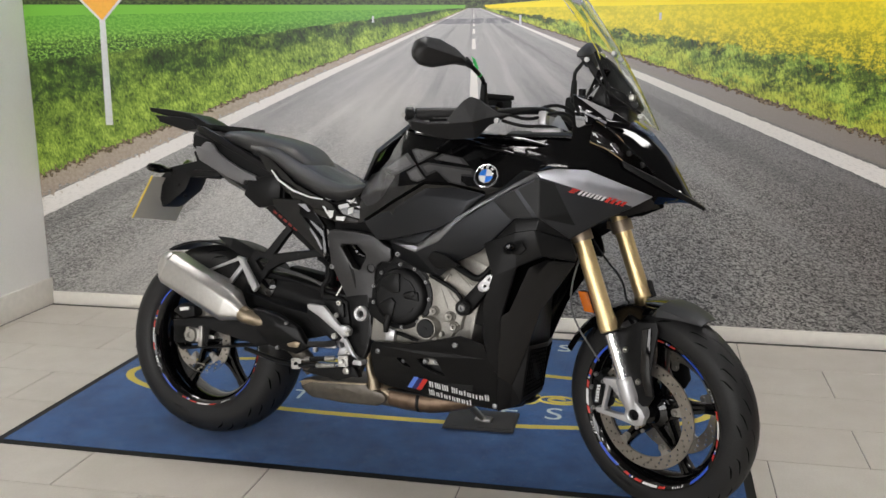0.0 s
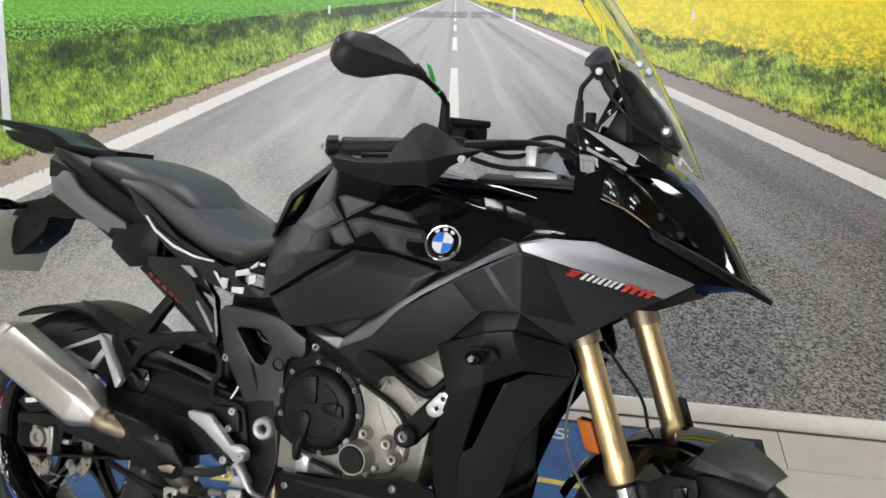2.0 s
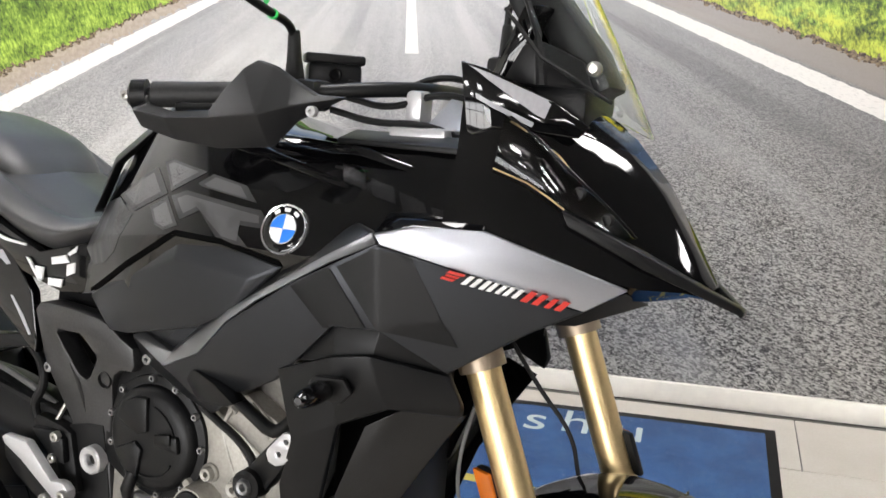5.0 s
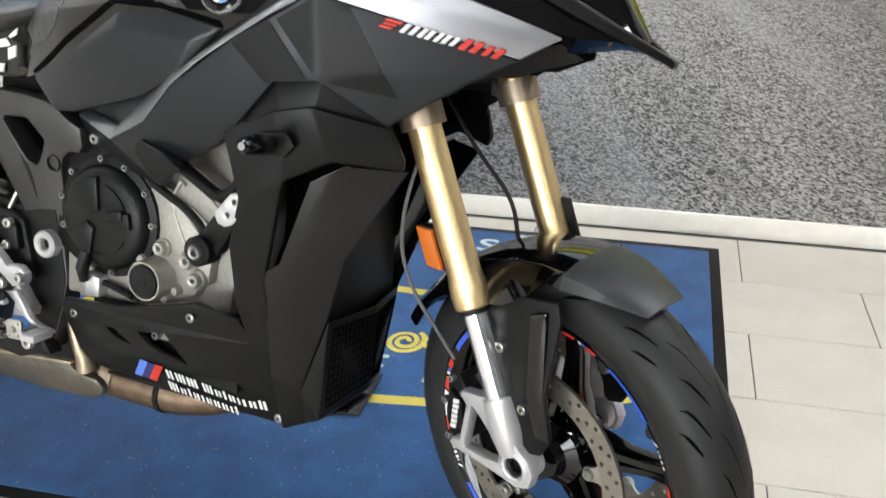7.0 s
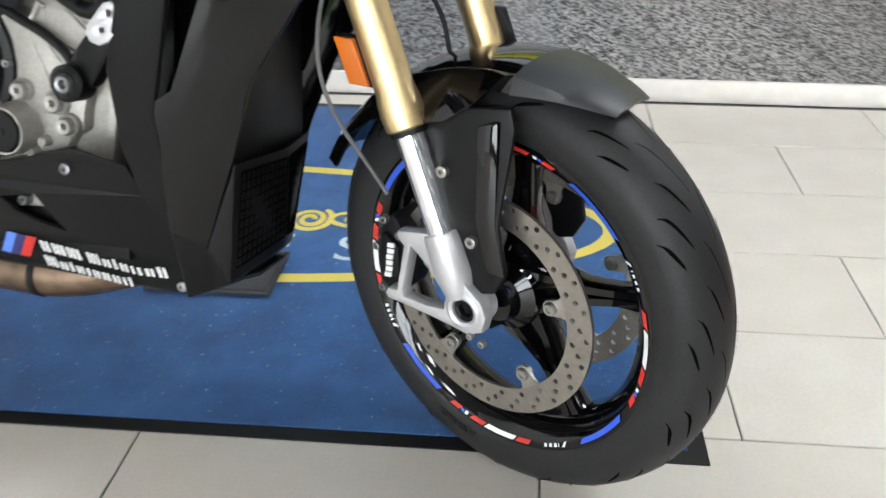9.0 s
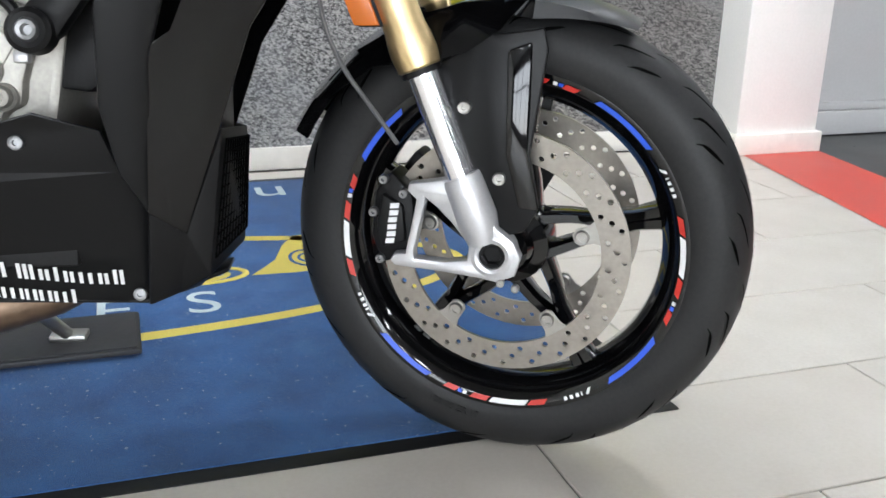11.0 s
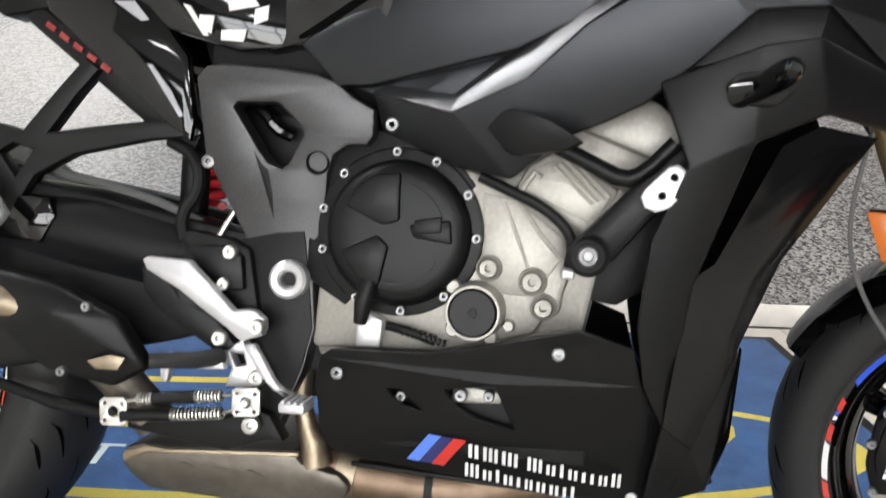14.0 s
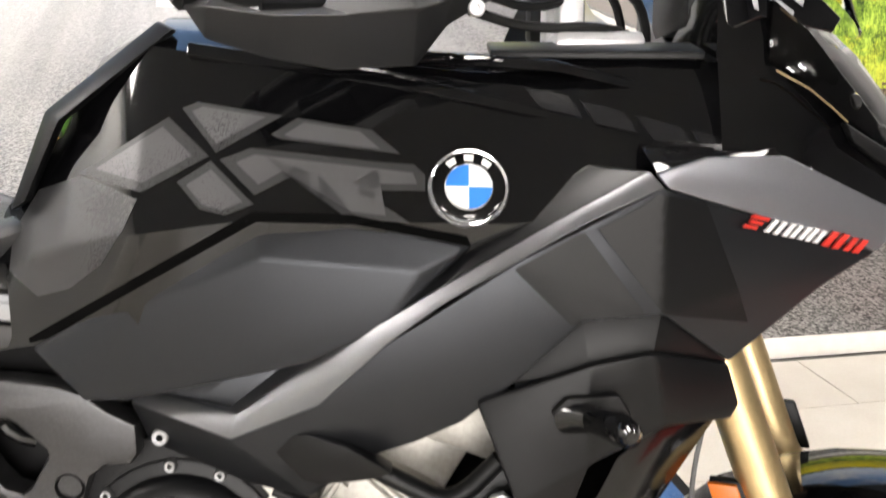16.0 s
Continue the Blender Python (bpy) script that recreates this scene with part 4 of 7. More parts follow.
for sg in (-1, 1):
    bm = skin([(u, -0.098 - 0.006 * (w < 0.5), w) for u, w in side_leg], [tuple(range(len(side_leg)))], 0.008, 0.003)
    part("mudguard_leg", steered(bm if sg < 0 else mirror(bm)), SATIN, guard, "satin black side leg of the mudguard")
    rib = skin([(0.772, -0.108, 0.56), (0.800, -0.105, 0.57), (0.798, -0.106, 0.44), (0.812, -0.106, 0.372), (0.788, -0.110, 0.375), (0.772, -0.112, 0.44)], [(0, 1, 2, 5), (5, 2, 3, 4)], 0.01, 0.004)
    part("mudguard_rib", steered(rib if sg < 0 else mirror(rib)), GLOSS, guard)
    for bu, bw in ((0.722, 0.494), (0.764, 0.410)):
        b2 = bolt(0.008, 0.006)
        part("bolt", steered(shift(b2, bu, -0.105, bw) if sg < 0 else mirror(shift(b2, bu, -0.105, bw))), BRIGHT, guard)

# brake hoses
part("brake_hose", tube([(0.545, -0.10, 0.76), (0.528, -0.11, 0.70), (0.516, -0.112, 0.634), (0.518, -0.110, 0.578), (0.541, -0.106, 0.524), (0.576, -0.100, 0.477), (0.606, -0.095, 0.435)], 0.0028, 8, smooth=2), HOSE, bike, "grey brake hose")
part("brake_hose", tube([(0.515, 0.02, 0.80), (0.57, 0.03, 0.72), (0.63, 0.03, 0.66), (0.645, 0.03, 0.60)], 0.0035, 8, smooth=2), DARK, bike, "black sensor cable")

# ---- frame, engine
engine = part("engine", skin([(u, -0.118, w) for u, w in ((-0.10, 0.40), (0.22, 0.41), (0.235, 0.50), (0.25, 0.60), (0.32, 0.72), (0.20, 0.76), (0.09, 0.66), (-0.10, 0.66))], [tuple(range(8))], 0.236, 0.012), ALU, bike, "cast aluminium four-cylinder engine")
cover = [(-0.10, 0.415), (0.06, 0.425), (0.17, 0.455), (0.180, 0.475), (0.198, 0.480), (0.200, 0.505), (0.212, 0.545), (0.209, 0.560), (0.199, 0.580), (0.152, 0.613), (0.138, 0.620), (0.10, 0.64), (0.0, 0.66), (-0.09, 0.62)]
part("crankcase_cover", skin([(u, -0.138, w) for u, w in cover], [tuple(range(len(cover)))], 0.03, 0.008), ALU, engine, "pale cast crankcase cover")
head = part("cylinder_head", skin([(u, -0.150, w) for u, w in ((0.179, 0.672), (0.256, 0.631), (0.233, 0.578), (0.215, 0.580), (0.136, 0.622), (0.150, 0.655))], [tuple(range(6))], 0.05, 0.006), ALU, engine, "cast cylinder block side")
part("block_recess", skin([(u, -0.1515, w) for u, w in ((0.180, 0.660), (0.247, 0.626), (0.230, 0.588), (0.150, 0.624), (0.158, 0.650))], [tuple(range(5))], 0.004, 0.001), ALU, head)
for k in range(4):
    a, b2 = Vector((0.180 + 0.0065 * k, -0.153, 0.654 + 0.0033 * k)), Vector((0.226 + 0.0062 * k, -0.153, 0.613 + 0.0035 * k))
    part("fin", tube([a, b2], [0.0022, 0.0022], 6), ALU, head)
part("block_edge", tube([(0.258, -0.152, 0.630), (0.236, -0.152, 0.580)], 0.004, 8), ALU, head)
part("block_edge", tube([(0.140, -0.152, 0.618), (0.158, -0.153, 0.646), (0.166, -0.153, 0.640)], 0.0035, 8), ALU, head)
part("cam_cover", skin([(0.20, -0.14, 0.70), (0.315, -0.15, 0.66), (0.33, -0.15, 0.70), (0.29, -0.15, 0.735), (0.22, -0.14, 0.74)], [(0, 1, 2, 3, 4)], 0.05, 0.008), ALU, engine)
inner = part("cover_face", skin([(u, -0.1405, w) for u, w in ((0.098, 0.617), (0.137, 0.613), (0.148, 0.606), (0.193, 0.574), (0.201, 0.556), (0.176, 0.516), (0.158, 0.500), (0.120, 0.500), (0.098, 0.520), (0.104, 0.560))], [tuple(range(10))], 0.006, 0.002), ALU, engine)
part("cover_web", tube([(0.140, -0.139, 0.612), (0.168, -0.141, 0.575), (0.197, -0.139, 0.545)], 0.003, 8), ALU, inner)
part("cover_web", tube([(0.125, -0.139, 0.610), (0.146, -0.141, 0.560), (0.160, -0.139, 0.527)], 0.0022, 8), ALU, inner)
for u, w, q in ((0.140, 0.464, 0.007), (0.072, 0.505, 0.009), (0.075, 0.455, 0.010), (0.120, 0.448, 0.008)):
    part("casting_lug", shift(lathe([(0, -0.010), (q * 0.8, -0.010), (q, -0.006), (q * 1.15, 0.006), (0, 0.006)], 16), u, -0.142, w), ALU, engine)
part("plug", box(0.196, 0.212, -0.158, -0.140, 0.525, 0.538, 0.003), WHITEALU, engine, "pale square plug")
for u, w, r in ((0.112, 0.530, 0.0115), (0.164, 0.518, 0.0125), (0.179, 0.489, 0.0115)):
    part("engine_bolt", shift(lathe([(0, 0.004), (r * 0.36, 0.004), (r * 0.40, -0.009), (r * 0.85, -0.010), (r, -0.006), (r * 1.02, 0.0), (r * 1.12, -0.002), (r * 1.35, 0.001), (r * 1.4, 0.012), (0, 0.012)], 20), u, -0.146, w), ALU, engine)
clutch = part("clutch_cover", shift(lathe([(0, -0.165), (0.045, -0.166), (0.066, -0.164), (0.076, -0.162), (0.0835, -0.156), (0.086, -0.150), (0.087, -0.146), (0.089, -0.145), (0.089, -0.125), (0.089, -0.10)], 56), 0.002, 0, 0.563), SATIN, engine, "round black clutch cover with raised ribs")
raised = [[(-0.060, 0.592), (-0.043, 0.620), (-0.020, 0.632), (0.004, 0.634), (0.006, 0.578), (-0.014, 0.572)], [(0.017, 0.574), (0.066, 0.583), (0.070, 0.555), (0.024, 0.560)], [(-0.062, 0.538), (-0.020, 0.560), (-0.005, 0.548), (-0.014, 0.500), (-0.04, 0.508)]]
for pts in raised:
    part("cover_rib", skin([(u, -0.172, w) for u, w in pts], [tuple(range(len(pts)))], 0.012, 0.004), SATIN, clutch)
part("cover_badge", skin([(0.024, -0.1755, 0.580), (0.056, -0.1755, 0.586), (0.057, -0.1755, 0.568), (0.025, -0.1755, 0.564)], [(0, 1, 2, 3)], 0.006, 0.002), SATIN, clutch)
part("cover_ring", arc_strip((0, 0.563), 0.058, 0.0605, 200, 330, -0.1675, -0.160), SATIN, clutch)
part("cover_ring", arc_strip((0, 0.563), 0.058, 0.0605, 20, 75, -0.1675, -0.160), SATIN, clutch)
part("clutch_flange", cutout([*circle(0.002, 0.564, 0.101, 40)], [], -0.1425, 0.020, 0.003), SATIN, clutch, "black clutch cover flange")
part("clutch_surround", skin([(u, -0.1405, w) for u, w in ((-0.112, 0.500), (-0.060, 0.470), (0.010, 0.560), (0.090, 0.625), (0.060, 0.660), (0.000, 0.684), (-0.066, 0.684), (-0.112, 0.630))], [tuple(range(8))], 0.012, 0.003), DARK, clutch, "black casing behind the clutch cover")
for a in (94, 64, 31, -1, -50, -84, -119, -163, 167, 137):
    part("cover_bolt", shift(bolt(0.0064, 0.010), 0.001 + 0.0945 * math.cos(radians(a)), -0.142, 0.565 + 0.0945 * math.sin(radians(a))), SCREW, clutch)
cap = part("crank_cap", shift(lathe([(0, -0.178), (0.026, -0.178), (0.028, -0.175), (0.029, -0.16)], 36), 0.100, 0, 0.479), SATIN, engine, "dark round crank cap")
part("cap_ring", shift(lathe([(0.028, -0.170), (0.0290, -0.176), (0.0315, -0.176), (0.033, -0.170), (0.036, -0.13), (0.028, -0.13)], 36, closed=True), 0.100, 0, 0.479), ALU, cap, "bright ring")
part("cap_socket", shift(lathe([(0, -0.1795), (0.006, -0.1795), (0.0065, -0.177), (0, -0.175)], 6), 0.100, 0, 0.479), DARK, cap)
part("clutch_arm", tube([(-0.025, -0.165, 0.505), (-0.030, -0.172, 0.478), (-0.034, -0.165, 0.455)], [0.010, 0.011, 0.008], 12), DARK, engine)
part("clutch_cable", tube([(-0.005, -0.150, 0.452), (0.02, -0.15, 0.448), (0.055, -0.15, 0.436)], [0.0055, 0.0055, 0.004], 8), DARK, engine, "black cable boot")
part("cable_bracket", skin([(-0.040, -0.158, 0.466), (-0.031, -0.158, 0.467), (-0.008, -0.158, 0.459), (-0.010, -0.158, 0.426), (-0.040, -0.158, 0.424)], [(0, 1, 2, 3, 4)], 0.02, 0.003), WHITEALU, engine)
for k in range(9):
    c = Vector((0.017, -0.150, 0.448)).lerp(Vector((0.066, -0.150, 0.437)), k / 8)
    part("bellows_ring", tube([c - Vector((0.0016, 0, -0.0004)), c + Vector((0.0016, 0, -0.0004))], 0.0062 if k < 7 else 0.0045, 10), DARK, engine)
part("engine_hose", tube([(0.095, -0.150, 0.636), (0.139, -0.157, 0.619), (0.169, -0.160, 0.607), (0.199, -0.160, 0.585), (0.208, -0.160, 0.563), (0.205, -0.155, 0.54)], 0.0065, 10, smooth=2), DARK, engine, "black hose across the cylinder block")

FRAME = [(-0.258, 0.733), (-0.245, 0.747), (-0.225, 0.751), (-0.150, 0.748), (-0.105, 0.743), (-0.080, 0.735), (-0.058, 0.718), (-0.033, 0.705), (-0.033, 0.675), (-0.041, 0.664), (-0.065, 0.662), (-0.081, 0.650), (-0.088, 0.628), (-0.091, 0.585), (-0.098, 0.545), (-0.102, 0.50), (-0.096, 0.438), (-0.108, 0.383), (-0.140, 0.300), (-0.165, 0.299), (-0.212, 0.420), (-0.212, 0.470), (-0.195, 0.545), (-0.220, 0.590), (-0.247, 0.640), (-0.250, 0.665)]
HOLE = [(-0.209, 0.700), (-0.203, 0.706), (-0.156, 0.708), (-0.148, 0.704), (-0.121, 0.678), (-0.120, 0.671), (-0.140, 0.636), (-0.148, 0.631), (-0.164, 0.636), (-0.176, 0.650)]


def frame_v(u, w):
    return -0.128 - 0.030 * max(0, min(1, (w - 0.55) / 0.2)) - 0.010 * max(0, min(1, (u + 0.25) / 0.2))


frame_plate = part("main_frame", cutout(FRAME, [HOLE], frame_v, 0.030, 0.005), FRAMECAST, bike, "dark grey cast main frame plate")
both_frame = mirror(cutout(FRAME, [HOLE], frame_v, 0.03, 0.005))
part("main_frame", both_frame, FRAMECAST, bike)
part("frame_inner", skin([(u, -0.092, w) for u, w in ((-0.280, 0.790), (-0.06, 0.785), (-0.06, 0.70), (-0.115, 0.61), (-0.18, 0.60), (-0.235, 0.66))], [tuple(range(6))], 0.01, 0.002), DARK, frame_plate, "black bodywork behind the frame opening")
part("frame_inner", tube([(-0.215, -0.105, 0.715), (-0.185, -0.112, 0.700), (-0.170, -0.112, 0.680), (-0.150, -0.105, 0.672)], 0.009, 10, smooth=1), GLOSS, frame_plate, "black hose behind the frame opening")
# shade of a tapering groove, painted as a black strip on the frame
part("frame_rib", cutout([(-0.184, 0.652), (-0.172, 0.634), (-0.164, 0.628), (-0.158, 0.600), (-0.156, 0.568), (-0.160, 0.580), (-0.172, 0.618)], [], lambda u, w: frame_v(u, w) - 0.0052, 0.004, 0.0006), DARK, frame_plate, "dark strip painted as a groove's shade")
# makes the lower half of the frame plate black
part("frame_cover", cutout([(-0.197, 0.540), (-0.150, 0.552), (-0.116, 0.556), (-0.107, 0.50), (-0.099, 0.438), (-0.111, 0.385), (-0.142, 0.303), (-0.163, 0.302), (-0.209, 0.42), (-0.209, 0.47)], [], lambda u, w: frame_v(u, w) - 0.0055, 0.006, 0.0015), DARK, frame_plate, "black sheet over the lower frame")
part("frame_recess", shift(lathe([(0, 0.004), (0.011, 0.004), (0.013, -0.001), (0.015, 0.002)], 20), -0.101, -0.1565, 0.640), DARK, frame_plate, "round recess")
part("pivot_bolt", shift(lathe([(0, 0.006), (0.009, 0.006), (0.010, -0.006), (0.013, -0.009), (0.020, -0.010), (0.0235, -0.007), (0.024, 0.01), (0, 0.01)], 32), -0.129, -0.149, 0.497), WHITEALU, frame_plate, "bright swing arm pivot bolt")
# dark hexagon that paints the shade inside the bolt's socket
part("pivot_socket", shift(lathe([(0, 0.001), (0.009, 0.001), (0.0095, 0.004), (0, 0.005)], 6), -0.129, -0.149, 0.497), DARK, frame_plate)
for u, w in ((-0.243, 0.633), (-0.120, 0.395)):
    part("frame_bolt", shift(bolt(0.009, 0.006), u, frame_v(u, w), w), SCREW, frame_plate)
strut = part("engine_strut", skin([(0.205, -0.190, 0.540), (0.250, -0.190, 0.548), (0.290, -0.20, 0.600), (0.345, -0.20, 0.665), (0.345, -0.20, 0.70), (0.310, -0.20, 0.685), (0.265, -0.20, 0.632), (0.215, -0.19, 0.578)], [(0, 1, 2, 6, 7), (6, 2, 3, 4, 5)], 0.03, 0.008), SATIN, bike, "black engine mounting strut")
part("strut_upper", tube([(0.160, -0.176, 0.688), (0.185, -0.182, 0.674), (0.223, -0.188, 0.657), (0.258, -0.192, 0.641), (0.280, -0.195, 0.651), (0.310, -0.20, 0.685)], [0.010, 0.010, 0.0095, 0.0105, 0.009, 0.009], 12, smooth=1), SATIN, strut)
part("strut_boss", shift(lathe([(0, -0.004), (0.010, -0.004), (0.011, -0.012), (0.018, -0.014), (0.023, -0.010), (0.024, 0.02), (0, 0.02)], 28), 0.226, -0.194, 0.556), DARK, strut)
part("strut_bolt", shift(lathe([(0, -0.003), (0.005, -0.003), (0.006, -0.012), (0.010, -0.013), (0.0125, -0.009), (0.0125, 0.01), (0, 0.01)], 18), 0.226, -0.199, 0.556), SCREW, strut)
br = [(0.276, 0.624), (0.279, 0.632), (0.302, 0.658), (0.312, 0.661), (0.320, 0.655), (0.323, 0.640), (0.317, 0.626), (0.306, 0.614), (0.293, 0.609), (0.281, 0.613)]
bracket = part("bracket", cutout(br, [circle(0.298, 0.627, 0.0038, 12), circle(0.309, 0.647, 0.0038, 12)], -0.226, 0.008, 0.0015), WHITEALU, bike, "white painted bracket with two holes")

# ---- fuel tank and side panels
TANK = [(-0.175, [(0, 0.925), (0.06, 0.92), (0.10, 0.90), (0.140, 0.84), (0.145, 0.77)]),
        (-0.13, [(0, 1.005), (0.05, 1.0), (0.100, 0.975), (0.162, 0.86), (0.160, 0.78)]),
        (-0.09, [(0, 1.065), (0.055, 1.055), (0.108, 1.02), (0.180, 0.875), (0.170, 0.785)]),
        (-0.02, [(0, 1.105), (0.065, 1.095), (0.126, 1.062), (0.204, 0.890), (0.190, 0.80)]),
        (0.08, [(0, 1.105), (0.08, 1.090), (0.148, 1.046), (0.216, 0.905), (0.200, 0.84)]),
        (0.20, [(0, 1.075), (0.10, 1.065), (0.162, 1.034), (0.223, 0.905), (0.205, 0.86)]),
        (0.32, [(0, 1.05), (0.12, 1.058), (0.172, 1.014), (0.224, 0.905), (0.205, 0.86)]),
        (0.44, [(0, 1.03), (0.135, 1.058), (0.180, 0.995), (0.216, 0.925), (0.20, 0.86)]),
        (0.545, [(0, 1.00), (0.145, 1.05), (0.178, 0.99), (0.195, 0.950), (0.17, 0.87)])]
tank_bm = half_loft(TANK)
bmesh.ops.subdivide_edges(tank_bm, edges=tank_bm.edges[:], cuts=1, use_grid_fill=True, smooth=0.6)
tank_bm_copy = tank_bm.copy()
tank = part("fuel_tank", tank_bm, GLOSS, bike, "gloss black fuel tank", 28)
knee = [(-0.128, -0.166, 0.779), (0.092, -0.208, 0.904), (0.179, -0.222, 0.903), (0.280, -0.220, 0.884), (0.205, -0.226, 0.812), (0.134, -0.213, 0.776), (-0.036, -0.178, 0.732), (-0.078, -0.173, 0.730), (0.095, -0.222, 0.872), (0.235, -0.2315, 0.864)]
for sg in (-1, 1):
    bm = skin(knee, [(0, 1, 8), (1, 2, 3, 9, 8), (9, 3, 4), (0, 8, 9, 4, 5, 6, 7)], 0.03, 0.004)
    part("knee_panel", bm if sg < 0 else mirror(bm), MATTE, tank, "matt anthracite knee panel")
edge = [(-0.155, -0.136, 0.905), (-0.125, -0.120, 1.000), (-0.020, -0.105, 1.088), (0.0, -0.125, 1.078), (-0.105, -0.140, 0.99), (-0.135, -0.150, 0.915)]
for sg in (-1, 1):
    bm = skin(edge, [(0, 1, 4, 5), (1, 2, 3, 4)], 0.02, 0.003)
    part("tank_edge", bm if sg < 0 else mirror(bm), SATIN, tank, "satin black tank edge trim")
for sg in (-1, 1):
    bm = skin([(0.015, -0.134, 1.066), (0.20, -0.160, 1.040), (0.33, -0.176, 1.010), (0.60, -0.168, 0.957), (0.60, -0.172, 0.951), (0.33, -0.182, 1.000), (0.20, -0.168, 1.026), (0.015, -0.142, 1.052)], [(0, 1, 6, 7), (1, 2, 5, 6), (2, 3, 4, 5)], 0.012, 0.003)
    part("tank_ridge", bm if sg < 0 else mirror(bm), GLOSS, tank, "gloss black raised ridge")
    bm = skin([(0.20, -0.135, 1.062), (0.36, -0.150, 1.052), (0.60, -0.150, 0.998), (0.60, -0.156, 0.990), (0.36, -0.160, 1.040), (0.20, -0.145, 1.050)], [(0, 1, 4, 5), (1, 2, 3, 4)], 0.012, 0.003)
    part("tank_ridge", bm if sg < 0 else mirror(bm), GLOSS, tank)
badge = part("roundel", shift(lathe([(0, -0.0045), (0.0205, -0.0045), (0.021, -0.0035), (0.0305, -0.0035), (0.033, -0.002), (0.034, 0.004), (0, 0.004)], 48), 0, 0, 0), GLOSS, tank, "round black badge with blue and white quarters")
badge_m = Matrix.Translation((0.277, -0.2115, 0.935)) @ Matrix.Rotation(radians(-20), 4, "X") @ Matrix.Rotation(radians(2), 4, "Z")
badge.matrix_local = badge_m
for q in range(4):
    bm = bmesh.new()
    c0 = bm.verts.new((0, -0.005, 0))
    ring = [bm.verts.new((0.020 * math.cos(radians(90 * q + 90 * k / 8)), -0.005, 0.020 * math.sin(radians(90 * q + 90 * k / 8)))) for k in range(9)]
    for a, c2 in zip(ring, ring[1:]):
        bm.faces.new((c0, a, c2))
    part("quarter", bm, ROUNDEL if q % 2 else WHITE, badge)
part("badge_rim", lathe([(0.0325, -0.0035), (0.0345, -0.0045), (0.036, -0.002), (0.036, 0.004), (0.0325, 0.004)], 48, closed=True), CHROME, badge, "chrome rim")
part("badge_rim", lathe([(0.0200, -0.0048), (0.0206, -0.0056), (0.0214, -0.0048), (0.0206, -0.003)], 48, closed=True), CHROME, badge)
for k, a0 in enumerate((125, 90, 55)):
    part("badge_mark", arc_strip((0, 0), 0.0240, 0.0295, a0 - 9, a0 + 9, -0.0046, -0.003, 4), WHITE, badge)

from mathutils.bvhtree import BVHTree

# grey lettering shapes laid on the tank side

tank_tree = BVHTree.FromBMesh(tank_bm_copy)


def drape(poly, mat, tree, parent, name, label, lift=0.0009, shrink=1.0):
    """A thin film with its outline given in the side view, laid on a curved panel."""
    cx, cy = sum(p[0] for p in poly) / len(poly), sum(p[1] for p in poly) / len(poly)
    bm = bmesh.new()
    bm.faces.new([bm.verts.new((cx + (u - cx) * shrink, -0.4, cy + (w - cy) * shrink)) for u, w in poly])
    bmesh.ops.triangulate(bm, faces=bm.faces[:])
    for _ in range(4):
        bmesh.ops.subdivide_edges(bm, edges=[e for e in bm.edges if e.calc_length() > 0.008], cuts=1)
        bmesh.ops.triangulate(bm, faces=bm.faces[:])
    lost = []
    for p in bm.verts:
        hit, nor, _, _ = tree.ray_cast(p.co, Vector((0, 1, 0)))
        if hit and hit.y < 0:
            p.co = hit - Vector((0, lift, 0))
        else:
            lost.append(p)
    bmesh.ops.delete(bm, geom=lost, context="VERTS")
    part(name, bm, mat, parent, label)


def on_tank(poly, mat, lift=0.0009, shrink=1.0):
    drape(poly, mat, tank_tree, tank, "tank_decal", "grey or black film laid on the tank", lift, shrink)


for poly in ([(-0.083, 0.942), (-0.023, 0.978), (0.004, 0.995), (0.045, 0.96), (-0.015, 0.927)],
             [(0.016, 1.003), (0.03, 1.009), (0.11, 0.997), (0.051, 0.963)],
             [(0.017, 0.937), (0.047, 0.956), (0.089, 0.919), (0.064, 0.909), (0.04, 0.914)],
             [(0.1, 0.98), (0.123, 0.995), (0.191, 0.985), (0.217, 0.964), (0.109, 0.976)]):
    on_tank(poly, DECAL)
    on_tank(poly, DECALPALE, 0.0015, 0.74)
on_tank([(0.055, 0.957), (0.083, 0.968), (0.197, 0.957), (0.229, 0.955), (0.239, 0.946), (0.239, 0.932), (0.183, 0.932), (0.226, 0.905), (0.171, 0.908), (0.138, 0.941), (0.122, 0.944), (0.089, 0.927)], DECAL)
on_tank([(0.070, 0.955), (0.087, 0.962), (0.197, 0.951), (0.228, 0.948), (0.232, 0.938), (0.170, 0.938), (0.205, 0.911), (0.175, 0.914), (0.143, 0.947), (0.118, 0.951), (0.092, 0.936)], DECALPALE, 0.0015)
# plain grey patch low on the rear flank, no part of the lettering
on_tank([(-0.150, 0.850), (-0.155, 0.885), (-0.130, 0.925), (-0.080, 0.940), (-0.018, 0.921), (-0.030, 0.893), (-0.052, 0.862), (-0.085, 0.838), (-0.120, 0.828)], DECAL, 0.0007)
for k in range(4):
    x = 0.330 + 0.050 * k
    z = 1.028 - 0.0135 * k
    on_tank([(x, z), (x + 0.040, z - 0.010), (x + 0.052, z - 0.030), (x + 0.014, z - 0.022)], DECALDIM)
# shade of the gap along the knee panel, painted as a near-black strip
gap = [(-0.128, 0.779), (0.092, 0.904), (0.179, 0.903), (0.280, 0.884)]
on_tank([*gap, *((u - 0.004, w + 0.0085) for u, w in reversed(gap))], SHADEBLACK, 0.0012)

